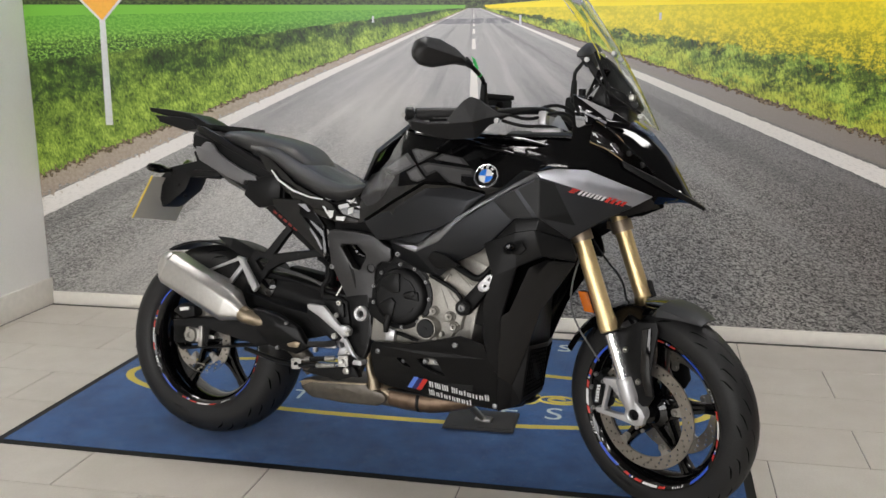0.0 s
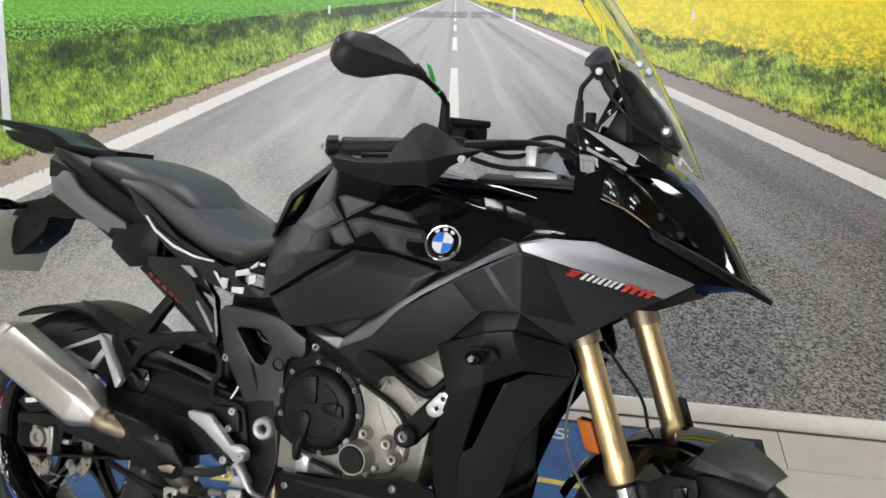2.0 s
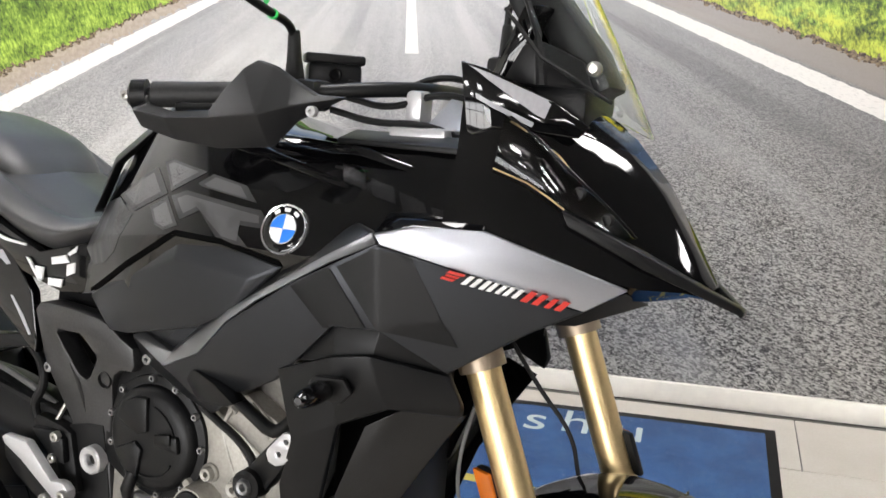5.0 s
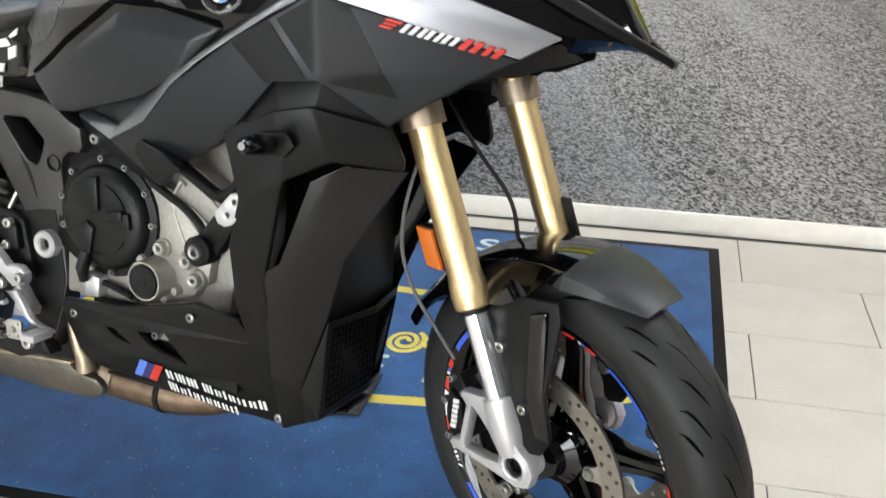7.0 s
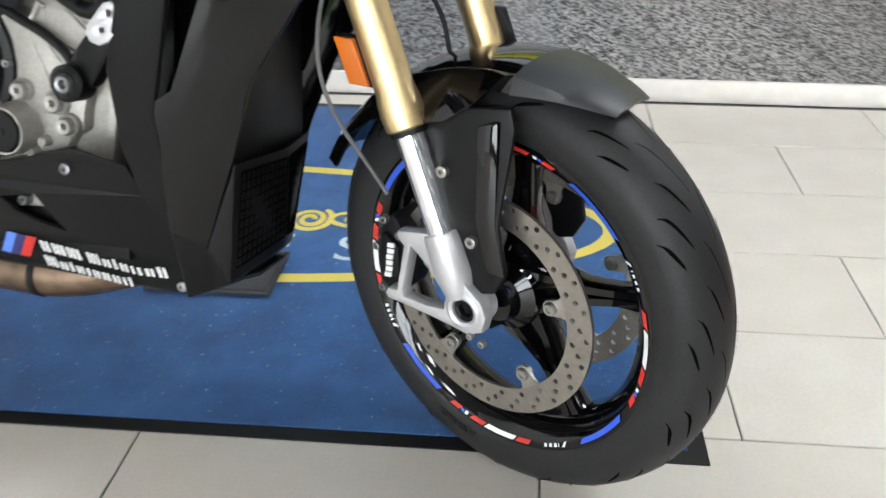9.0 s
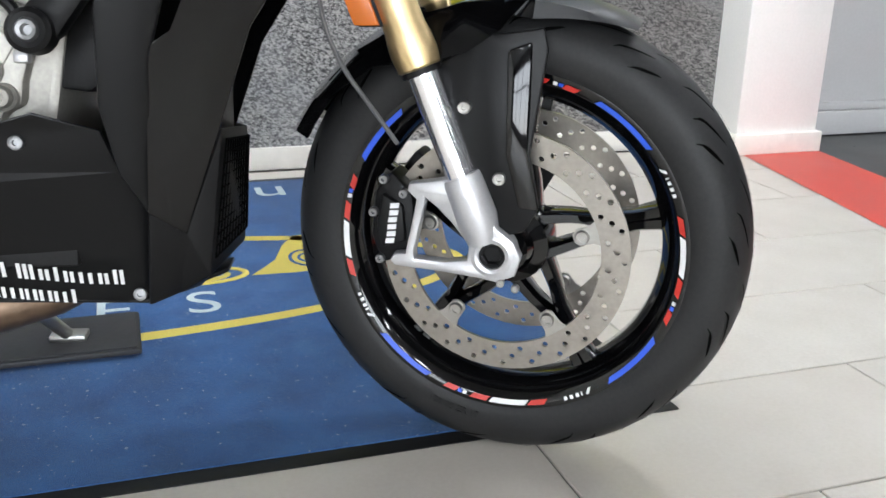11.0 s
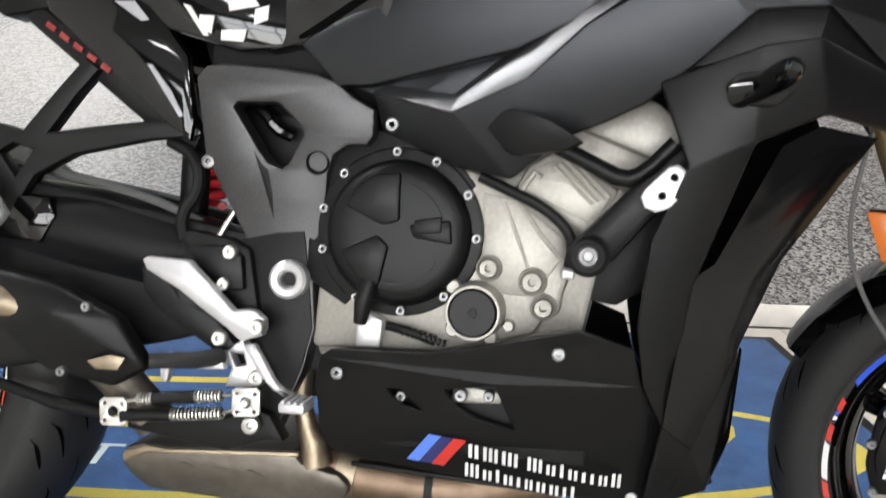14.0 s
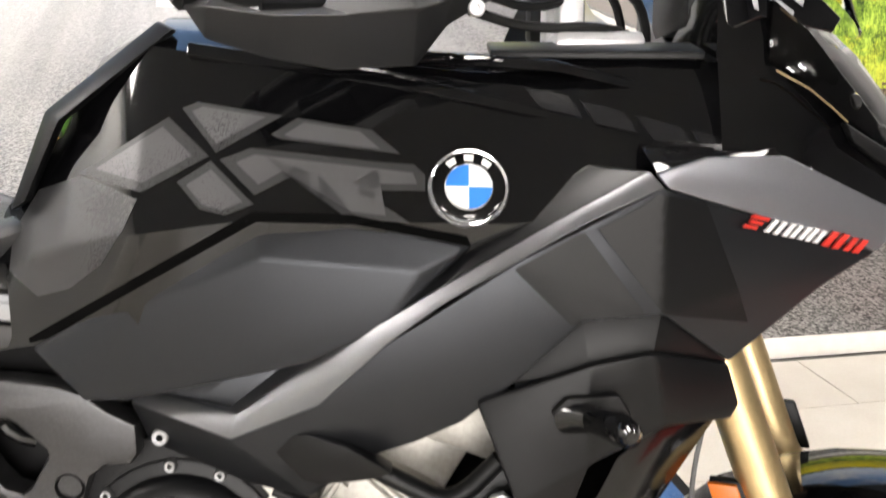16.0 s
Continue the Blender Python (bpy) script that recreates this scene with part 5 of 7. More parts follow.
SP = [(0.436, -0.246, 0.950), (0.313, -0.243, 0.887), (0.197, -0.236, 0.812), (0.150, -0.222, 0.782), (0.060, -0.200, 0.705), (-0.034, -0.160, 0.731), (-0.026, -0.146, 0.683), (0.070, -0.156, 0.645), (0.131, -0.168, 0.635), (0.194, -0.194, 0.686), (0.232, -0.205, 0.702), (0.274, -0.214, 0.724), (0.320, -0.230, 0.765), (0.378, -0.240, 0.822), (0.447, -0.240, 0.828), (0.523, -0.188, 0.775), (0.620, -0.154, 0.840), (0.680, -0.137, 0.873), (0.446, -0.246, 0.937),
      (0.384, -0.205, 0.956), (0.279, -0.198, 0.892), (0.190, -0.195, 0.824), (0.136, -0.185, 0.788), (0.055, -0.170, 0.724), (-0.037, -0.145, 0.737)]
SPF = [(0, 1, 13, 14, 18), (1, 2, 12, 13), (2, 11, 12), (2, 3, 9, 10, 11), (3, 4, 8, 9), (4, 5, 6, 7, 8), (18, 14, 15, 16, 17)]
def RIDGE(u):
    return float(np.interp(u, [-0.034, 0.06, 0.15, 0.197, 0.313, 0.436], [-0.160, -0.200, -0.222, -0.236, -0.243, -0.246]))


for sg in (-1, 1):
    up = [(u, RIDGE(u) + d, w) for u, w, d in ((0.430, 0.952, 0.006), (0.367, 0.917, 0.008), (0.313, 0.885, 0.009), (0.252, 0.849, 0.010), (0.200, 0.816, 0.011), (0.147, 0.783, 0.014), (0.068, 0.724, 0.012), (-0.020, 0.736, 0.010))]
    dn = [(u, RIDGE(u) - 0.003, w) for u, w in ((0.441, 0.939), (0.374, 0.907), (0.318, 0.874), (0.257, 0.838), (0.206, 0.800), (0.146, 0.742), (0.064, 0.704), (-0.038, 0.727))]
    bm = skin([dn[0], dn[2], *dn[4:], *SP[6:]], SPF, 0.012, 0.003, lim=12)
    if sg < 0:
        side_tree = BVHTree.FromBMesh(bm)
    side = part("side_fairing", bm if sg < 0 else mirror(bm), MATTE, bike, "matt anthracite side fairing with silver stripe")
    bm = skin([*SP[19:23], up[0], up[2], up[4], up[5]], [(0, 1, 5, 4), (1, 2, 6, 5), (2, 3, 7, 6)], 0.012, 0.003, lim=12)
    part("fairing_top", bm if sg < 0 else mirror(bm), SATIN, side, "black upper edge of the fairing")
    # highlight on the lower edge comes from a lighter colour
    bm = skin([SP[22], SP[23], up[6], up[5], SP[24], up[7]], [(0, 1, 2, 3), (1, 4, 5, 2)], 0.012, 0.003, lim=12)
    part("silver_edge", bm if sg < 0 else mirror(bm), EDGELIT, side, "lower edge with highlight painted in")
    bm = skin([(0.434, -0.2465, 0.951), (0.483, -0.229, 0.965), (0.562, -0.199, 0.966), (0.727, -0.113, 0.904), (0.680, -0.1375, 0.8735), (0.446, -0.2465, 0.9375), (0.43, -0.20, 0.975), (0.55, -0.16, 0.985)], [(0, 1, 2, 3, 4, 5)], 0.01, 0.003, lim=12)
    part("silver_stripe", bm if sg < 0 else mirror(bm), SILVER, side, "silver grey stripe")
    bm = skin([(0.434, -0.2455, 0.951), (0.483, -0.228, 0.9645), (0.562, -0.198, 0.9655), (0.43, -0.20, 0.975), (0.55, -0.16, 0.985)], [(0, 3, 1), (3, 4, 2, 1)], 0.01, 0.002, lim=12)
    part("stripe_shoulder", bm if sg < 0 else mirror(bm), GLOSS, side, "gloss black shoulder above the stripe")
    bm = skin([(-0.082, -0.148, 0.740), (0.134, -0.182, 0.800), (0.152, -0.190, 0.770), (0.062, -0.176, 0.712), (-0.034, -0.146, 0.722)], [(0, 1, 2, 3, 4)], 0.006, 0.001)
    part("fairing_shelf", bm if sg < 0 else mirror(bm), MATTE, side, "matt shelf under the knee panel")
    bm = skin([(0.318, -0.222, 0.763), (0.378, -0.232, 0.823), (0.447, -0.232, 0.829), (0.523, -0.180, 0.777), (0.524, -0.172, 0.762), (0.439, -0.236, 0.788), (0.384, -0.236, 0.778)], [(0, 1, 6), (1, 2, 5, 6), (2, 3, 4, 5)], 0.006, 0.001, lim=12)
    part("fairing_underside", bm if sg < 0 else mirror(bm), SATIN, side, "black recessed lower edge")
    # highlight along the ridge comes from a lighter colour
    bm = skin([*up, *dn], [(k, k + 1, k + 9, k + 8) for k in range(7)], 0.008, 0.0015, lim=14)
    part("ridge_edge", bm if sg < 0 else mirror(bm), RIDGELIT, side, "chamfered ridge with highlight painted in")
    for poly in ([(0.312, 0.871), (0.371, 0.905), (0.434, 0.824), (0.366, 0.819)], [(0.382, 0.908), (0.428, 0.934), (0.482, 0.927), (0.538, 0.813), (0.446, 0.829)]):
        if sg < 0:
            drape(poly, SATIN, side_tree, side, "inset", "dark inset on the fairing", 0.0016)
    bm = skin([(0.090, -0.194, 0.703), (0.134, -0.212, 0.712), (0.172, -0.219, 0.701), (0.212, -0.222, 0.679), (0.194, -0.214, 0.670), (0.144, -0.204, 0.661), (0.128, -0.200, 0.664)], [(0, 1, 6), (1, 2, 3, 4, 5, 6)], 0.03, 0.002)
    part("lower_cover", bm if sg < 0 else mirror(bm), SATIN, side, "black lower cover")
part("fairing_bolt", shift(bolt(0.009, 0.008), -0.013, -0.150, 0.690), SCREW, side)

# model mark: red, white and red slanted shapes on the plane of the stripe
def slab_on(o, e, up, poly, m, parent, name):
    """Thin shapes given in the plane of two vectors from o."""
    part(name, skin([o + e * x + up * y for x, y in poly], [tuple(range(len(poly)))], 0.004, 0), m, parent)


o, e, lift = Vector((0.519, -0.2200, 0.9035)), Vector((0.1415, 0.0700, -0.0305)), Vector((0.0035, -0.0008, 0.0125))
def slanted(x, wide, y0=0.0, y1=1.0, lean=0.05):
    return [(x + lean * y0, y0), (x + wide + lean * y0, y0), (x + wide + lean * y1, y1), (x + lean * y1, y1)]


for x, wide, y0, y1, m in ((0.00, 0.10, 0.0, 0.26, RED), (0.01, 0.10, 0.38, 0.62, RED), (0.00, 0.13, 0.74, 1.0, RED), (0.165, 0.036, 0, 1, WHITE),
                           (0.235, 0.036, 0, 1, WHITE), (0.305, 0.036, 0, 1, WHITE), (0.365, 0.036, 0, 1, WHITE), (0.435, 0.036, 0, 1, WHITE), (0.495, 0.036, 0, 1, WHITE), (0.565, 0.036, 0, 1, WHITE),
                           (0.645, 0.055, -0.1, 1.1, RED), (0.735, 0.055, -0.1, 1.1, RED), (0.835, 0.045, -0.1, 1.0, RED), (0.915, 0.055, -0.1, 1.0, RED)):
    slab_on(o, e, lift, slanted(x, wide, y0, y1), m, side, "model_mark")

# radiator shrouds
SH = [(0.286, -0.226, 0.746), (0.384, -0.248, 0.785), (0.439, -0.248, 0.796), (0.524, -0.184, 0.772), (0.541, -0.172, 0.729), (0.536, -0.162, 0.712), (0.458, -0.222, 0.722), (0.388, -0.228, 0.688), (0.340, -0.197, 0.528), (0.335, -0.171, 0.455), (0.322, -0.238, 0.657), (0.291, -0.216, 0.58), (0.285, -0.188, 0.48), (0.298, -0.168, 0.41), (0.325, -0.145, 0.36), (0.345, -0.142, 0.40)]
SHF = [(0, 1, 7, 10), (1, 2, 6, 7), (2, 3, 4, 5, 6), (10, 7, 8, 11), (11, 8, 9, 12), (12, 9, 15, 13), (13, 15, 14)]
IN = [(u, -0.2134 + 0.690 * u - 0.407 * w, w) for u, w in ((0.418, 0.688), (0.460, 0.713), (0.532, 0.708), (0.500, 0.660), (0.440, 0.565), (0.408, 0.470), (0.362, 0.335), (0.322, 0.364), (0.334, 0.49), (0.338, 0.540), (0.362, 0.558))]
LO = [(0.405, -0.118, 0.455), (0.425, 0.0, 0.455), (0.418, 0.0, 0.310), (0.384, -0.100, 0.282), (0.362, -0.120, 0.335), (0.345, -0.075, 0.257), (0.314, -0.094, 0.247), (0.326, -0.146, 0.362), (0.360, 0.0, 0.250)]
for sg in (-1, 1):
    bm = skin(SH, SHF, 0.012, 0.004, lim=12)
    sh = part("radiator_shroud", bm if sg < 0 else mirror(bm), SATIN, bike, "satin black radiator shroud")
    low = [*IN[:6], (0.362, -0.1225, 0.335), (0.324, -0.1480, 0.363), *IN[8:]]
    bm = skin(low, [(0, 1, 2, 3, 4, 5, 8, 9, 10), (5, 6, 7, 8)], 0.006, 0.0015, lim=30)
    part("inner_panel", bm if sg < 0 else mirror(bm), PANELGLOSS, sh, "dark lacquered inner panel")
    # flat near-black sheet: the dark depth of the air duct painted in
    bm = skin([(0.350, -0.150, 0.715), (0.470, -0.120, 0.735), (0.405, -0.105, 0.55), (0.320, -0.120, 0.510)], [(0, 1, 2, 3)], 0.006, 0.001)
    part("duct", bm if sg < 0 else mirror(bm), SHADEBLACK, sh, "near-black sheet painted as the duct's shade")
    bm = skin(LO, [(0, 1, 2, 3), (0, 3, 4), (4, 3, 5), (4, 5, 6, 7), (3, 2, 8, 5)], 0.008, 0.002, (-0.5, 0.5, 0), lim=8)
    part("lower_nose", bm if sg < 0 else mirror(bm), DARK, sh, "black lower air intake")
    mesh = []
    ga, gb, gc, gd2 = Vector((0.408, -0.104, 0.442)), Vector((0.4262, -0.004, 0.442)), Vector((0.4200, -0.004, 0.326)), Vector((0.3895, -0.092, 0.302))
    for k in range(11):
        t = k / 10
        mesh.append(tube([ga.lerp(gd2, t), gb.lerp(gc, t)], 0.0013, 5))
        mesh.append(tube([ga.lerp(gb, t), gd2.lerp(gc, t)], 0.0013, 5))
    bm = join(*mesh)
    part("intake_mesh", bm if sg < 0 else mirror(bm), SHADEBLACK, sh, "black mesh grille")
    lamp = tube([(0.365, -0.236, 0.737), (0.385, -0.258, 0.741), (0.395, -0.300, 0.748), (0.399, -0.330, 0.750), (0.400, -0.338, 0.750)], [0.016, 0.012, 0.014, 0.011, 0.005], 14)
    ind = part("turn_signal", lamp if sg < 0 else mirror(lamp), GLOSS, sh, "small black turn signal")
    bm = skin([(0.350, -0.246, 0.742), (0.362, -0.250, 0.756), (0.408, -0.252, 0.760), (0.420, -0.250, 0.742), (0.402, -0.247, 0.724), (0.366, -0.244, 0.724)], [(0, 1, 2, 3, 4, 5)], 0.01, 0.003)
    part("signal_base", bm if sg < 0 else mirror(bm), DARK, ind)
part("shroud_bolt", shift(bolt(0.007, 0.006), 0.377, -0.253, 0.738), SCREW, sh)
part("radiator", box(0.355, 0.400, -0.112, 0.112, 0.44, 0.74, 0.008), DARK, bike, "black radiator core")
part("fairing_floor", skin([(0.30, -0.14, 0.79), (0.52, -0.16, 0.80), (0.70, -0.09, 0.885), (0.70, 0.09, 0.885), (0.52, 0.16, 0.80), (0.30, 0.14, 0.79)], [(0, 1, 2, 3, 4, 5)], 0.01, 0.003, (0, 0, 1)), DARK, bike, "black underside of the fairing")
for sg in (-1, 1):
    bm = skin([(0.56, -0.15, 0.842), (0.66, -0.10, 0.848), (0.735, -0.03, 0.875), (0.72, -0.10, 0.897)], [(0, 1, 2, 3)], 0.01, 0.003)
    part("fairing_chin", bm if sg < 0 else mirror(bm), DARK, bike)

# belly pan
BELLY = [(-0.064, 0.422), (0.043, 0.427), (0.100, 0.440), (0.222, 0.474), (0.284, 0.455), (0.298, 0.41), (0.328, 0.355), (0.318, 0.30), (0.314, 0.246), (0.20, 0.258), (-0.040, 0.277), (-0.074, 0.286), (-0.086, 0.31), (-0.086, 0.38), (-0.078, 0.412)]
BH1 = [(0.072, 0.384), (0.130, 0.395), (0.156, 0.340), (0.109, 0.350), (0.086, 0.362)]
BH2 = [(0.003, 0.378), (0.020, 0.379), (0.044, 0.353), (0.020, 0.358), (0.008, 0.368)]


def belly_v(u, w):
    return -0.186 + (0.445 - w) * 0.46 + max(0, u - 0.25) * 0.35


for sg in (-1, 1):
    bm = cutout(BELLY, [BH1, BH2], belly_v, 0.006, 0.002)
    pan = part("belly_pan", bm if sg < 0 else mirror(bm), SATIN, bike, "satin black belly pan with stripes and writing" if sg < 0 else "satin black belly pan")
    if sg < 0:
        for u, w in ((0.202, 0.443), (-0.058, 0.392), (0.300, 0.259), (0.345, 0.270)):
            part("bolt", shift(bolt(0.008, 0.005), u, belly_v(u, w) - 0.001, w), SCREW, pan)
        def onpan(pts, m, lift=0.0022):
            part("stripe", skin([(u, belly_v(u, w) - lift, w) for u, w in pts], [tuple(range(len(pts)))], 0.001, 0), m, pan)
        for k, m in enumerate((LIGHTBLUE, NAVY, RED)):
            x = 0.024 + 0.0155 * k
            onpan([(x, 0.284 - 0.0012 * k), (x + 0.0155, 0.2828 - 0.0012 * k), (x + 0.0435, 0.321 - 0.0012 * k), (x + 0.028, 0.3222 - 0.0012 * k)], m)
        def stems(x, z, length, height, glyphs):
            """Writing as upright bars: for each sign its width, its count of bars and its height."""
            unit = length / sum(gl[0] for gl in glyphs)
            x0 = x
            for wide, n, tall in glyphs:
                step = wide * unit / (n + 0.45)
                for k in range(n):
                    a, c = x + k * step * 1.02, x + k * step * 1.02 + step * 0.60
                    drop = (a - x0) * 0.124
                    onpan([(a, z - drop), (c, z - drop), (c, z - drop + height * tall), (a, z - drop + height * tall)], WHITE)
                x += wide * unit
        stems(0.101, 0.296, 0.190, 0.0185, ((1.0, 2, 1), (1.25, 3, 1), (1.35, 3, 1), (0.35, 0, 1), (1.25, 3, 1), (0.9, 2, 0.74), (0.55, 1, 0.95), (0.9, 2, 0.74), (0.55, 1, 0.74), (0.55, 1, 0.74), (0.85, 2, 0.74), (0.9, 2, 1)))
        stems(0.097, 0.2695, 0.140, 0.0185, ((1.25, 3, 1), (0.9, 2, 0.74), (0.55, 1, 0.95), (0.9, 2, 0.74), (0.55, 1, 0.74), (0.8, 2, 0.74), (0.9, 2, 0.74), (0.9, 2, 0.74), (0.55, 1, 0.74), (0.55, 1, 0.95)))
part("pan_backing", skin([(u, -0.118, w) for u, w in ((-0.06, 0.30), (0.24, 0.30), (0.24, 0.43), (-0.06, 0.41))], [(0, 1, 2, 3)], 0.02, 0.002), DARK, bike, "black plate behind the belly pan")
for u, w, q in ((0.088, 0.374, 0.011), (0.122, 0.376, 0.009), (0.016, 0.366, 0.009)):
    part("pan_bolt", shift(bolt(q * 0.75, 0.010), u, -0.128, w), SCREW, bike)
part("pan_bracket", skin([(u, -0.124, w) for u, w in ((0.075, 0.362), (0.135, 0.366), (0.140, 0.380), (0.078, 0.384))], [(0, 1, 2, 3)], 0.01, 0.002), ALU, bike, "cast lug behind the belly pan")
part("engine_guard", skin([(u, -0.112, w) for u, w in ((0.225, 0.50), (0.262, 0.495), (0.30, 0.52), (0.33, 0.60), (0.33, 0.68), (0.25, 0.60))], [tuple(range(6))], 0.22, 0.004), DARK, bike, "black cover beside the engine")
part("pan_floor", skin([(-0.05, -0.10, 0.262), (0.31, -0.08, 0.246), (0.40, -0.04, 0.275), (0.40, 0.04, 0.275), (0.31, 0.08, 0.246), (-0.05, 0.10, 0.262)], [(0, 1, 2, 3, 4, 5)], 0.006, 0.002, (0, 0, 1)), DARK, bike)

# ---- nose, headlights, windscreen
NOSE = [(0.505, [(0, 1.08), (0.10, 1.12), (0.158, 1.166), (0.168, 1.06), (0.198, 0.968), (0.16, 0.90)]),
        (0.56, [(0, 1.12), (0.065, 1.150), (0.132, 1.142), (0.158, 1.055), (0.186, 0.966), (0.14, 0.895)]),
        (0.62, [(0, 1.135), (0.055, 1.125), (0.100, 1.092), (0.134, 1.018), (0.158, 0.945), (0.11, 0.89)]),
        (0.69, [(0, 1.090), (0.045, 1.070), (0.075, 1.030), (0.106, 0.975), (0.124, 0.915), (0.09, 0.885)]),
        (0.74, [(0, 1.035), (0.035, 1.015), (0.055, 0.985), (0.080, 0.948), (0.095, 0.905), (0.06, 0.885)]),
        (0.785, [(0, 0.965), (0.022, 0.955), (0.038, 0.940), (0.052, 0.922), (0.060, 0.903), (0.03, 0.893)]),
        (0.815, [(0, 0.912), (0.010, 0.910), (0.018, 0.905), (0.024, 0.900), (0.028, 0.895), (0.015, 0.890)])]
bm = half_loft(NOSE)
bmesh.ops.subdivide_edges(bm, edges=bm.edges[:], cuts=1, use_grid_fill=True, smooth=0.35)
nose_tree = BVHTree.FromBMesh(bm)
nose = part("nose_fairing", bm, GLOSS, bike, "gloss black pointed nose fairing", 24)
for sg in (-1, 1):
    bm = skin([(0.640, -0.142, 0.998), (0.738, -0.100, 0.952), (0.815, -0.040, 0.906), (0.855, -0.004, 0.882), (0.852, -0.004, 0.872), (0.740, -0.098, 0.930), (0.650, -0.142, 0.978)], [(0, 1, 5, 6), (1, 2, 3, 4, 5)], 0.02, 0.003)
    part("beak", bm if sg < 0 else mirror(bm), SATIN, nose, "satin black beak blade")
    lens = [(0.560, -0.153, 1.110), (0.600, -0.142, 1.083), (0.632, -0.130, 1.052), (0.690, -0.104, 1.000), (0.722, -0.094, 0.968), (0.700, -0.112, 0.972), (0.645, -0.138, 1.000), (0.616, -0.146, 1.020), (0.555, -0.163, 1.050)]
    bm = skin(lens, [(0, 1, 7, 8), (1, 2, 6, 7), (2, 3, 5, 6), (3, 4, 5)], 0.006, 0.001)
    hl = part("headlight", bm if sg < 0 else mirror(bm), LENS, nose, "smoked headlight lens")
    bm = skin([(u + 0.004, v - 0.0005 + 0.007, w) for u, v, w in lens], [(0, 1, 7, 8), (1, 2, 6, 7), (2, 3, 5, 6), (3, 4, 5)], 0.006, 0.001)
    part("headlight_bowl", bm if sg < 0 else mirror(bm), GLOSS, hl)
    for pu, pv, pw in ((0.655, -0.126, 1.018), (0.690, -0.112, 0.988)):
        pr = shift(lathe([(0, -0.004), (0.007, -0.004), (0.009, 0.0), (0.009, 0.006), (0, 0.006)], 16), pu, pv + 0.004, pw)
        part("headlight_projector", pr if sg < 0 else mirror(pr), DARK, hl)


CHEEK = [(0.498, -0.164, 1.173), (0.532, -0.159, 1.165), (0.612, -0.111, 1.128), (0.652, -0.093, 1.101), (0.514, -0.164, 1.078), (0.547, -0.159, 1.092), (0.590, -0.129, 1.090), (0.640, -0.103, 1.086)]
# outlines of reflections painted in pale grey on the gloss cheek
GLINTS = ([(0.509, -0.1605, 1.168), (0.535, -0.1561, 1.160), (0.607, -0.110, 1.130), (0.601, -0.114, 1.108), (0.591, -0.121, 1.112), (0.523, -0.1582, 1.160)], [(0.521, -0.159, 1.134), (0.590, -0.1222, 1.102), (0.588, -0.1245, 1.096), (0.523, -0.1588, 1.127)], [(0.534, -0.1569, 1.118), (0.542, -0.1555, 1.114), (0.545, -0.1553, 1.098), (0.540, -0.1563, 1.100)])
for sg in (-1, 1):
    bm = skin(CHEEK, [(0, 1, 5, 4), (1, 2, 6, 5), (2, 3, 7, 6)], 0.006, 0.002, lim=40)
    cheek_tree = BVHTree.FromBMesh(bm)
    cheek = part("cockpit_cheek", bm if sg < 0 else mirror(bm), GLOSS, nose, "gloss black cheek beside the screen", 60)
    if sg < 0:
        for poly in GLINTS:
            drape([(u, w) for u, _, w in poly], GLINTPALE, cheek_tree, cheek, "white_flash", "painted slanted reflection", 0.0006)
for run in (((0.567, 1.101), (0.601, 1.080), (0.626, 1.061), (0.651, 1.032)), ((0.558, 1.042), (0.597, 1.027), (0.623, 1.011), (0.643, 0.997))):
    for a, b2 in zip(run, run[1:]):
        du2, dw2 = b2[0] - a[0], b2[1] - a[1]
        le = math.hypot(du2, dw2) / 0.0022
        drape([a, b2, (b2[0] - dw2 / le, b2[1] + du2 / le), (a[0] - dw2 / le, a[1] + du2 / le)], GOLD, nose_tree, nose, "headlight_line", "thin warm line round the headlight", 0.012)


def screen():
    rows = [((0.712, 1.092), (0.640, 0.075, 1.135)), ((0.690, 1.135), (0.600, 0.118, 1.185)), ((0.652, 1.205), (0.575, 0.134, 1.245)), ((0.605, 1.285), (0.552, 0.136, 1.300)), ((0.545, 1.375), (0.500, 0.130, 1.372)), ((0.478, 1.466), (0.432, 0.100, 1.452))]
    bm = bmesh.new()
    n = 12
    layers = []
    for off in (0, 0.003):
        grid = []
        for (uc, wc), (ue, ve, we) in rows:
            line = []
            for k in range(n + 1):
                s = -1 + 2 * k / n
                line.append(bm.verts.new((uc + (ue - uc) * s * s - off, ve * s, wc + (we - wc) * s * s)))
            grid.append(line)
        layers.append(grid)
    for g, flip in ((layers[0], False), (layers[1], True)):
        for a, c2 in zip(g, g[1:]):
            for k in range(n):
                q = (a[k], a[k + 1], c2[k + 1], c2[k])
                bm.faces.new(q[::-1] if flip else q)
    def border(g):
        return g[0] + [r[-1] for r in g[1:]] + g[-1][-2::-1] + [r[0] for r in g[-2:0:-1]]
    b0, b1 = border(layers[0]), border(layers[1])
    for k in range(len(b0)):
        q = (k + 1) % len(b0)
        bm.faces.new((b0[q], b0[k], b1[k], b1[q]))
    return bm


ws = part("windscreen", screen(), SCREEN, bike, "clear curved touring windscreen", 50)
ws.visible_shadow = False
part("screen_carrier", tube([(0.585, -0.10, 1.150), (0.575, -0.10, 1.215), (0.535, -0.09, 1.300)], [0.008, 0.006, 0.005], 8), SATIN, ws, "black screen bracket")
part("screen_carrier", tube([(0.585, 0.10, 1.150), (0.575, 0.10, 1.215), (0.535, 0.09, 1.300)], [0.008, 0.006, 0.005], 8), SATIN, ws)
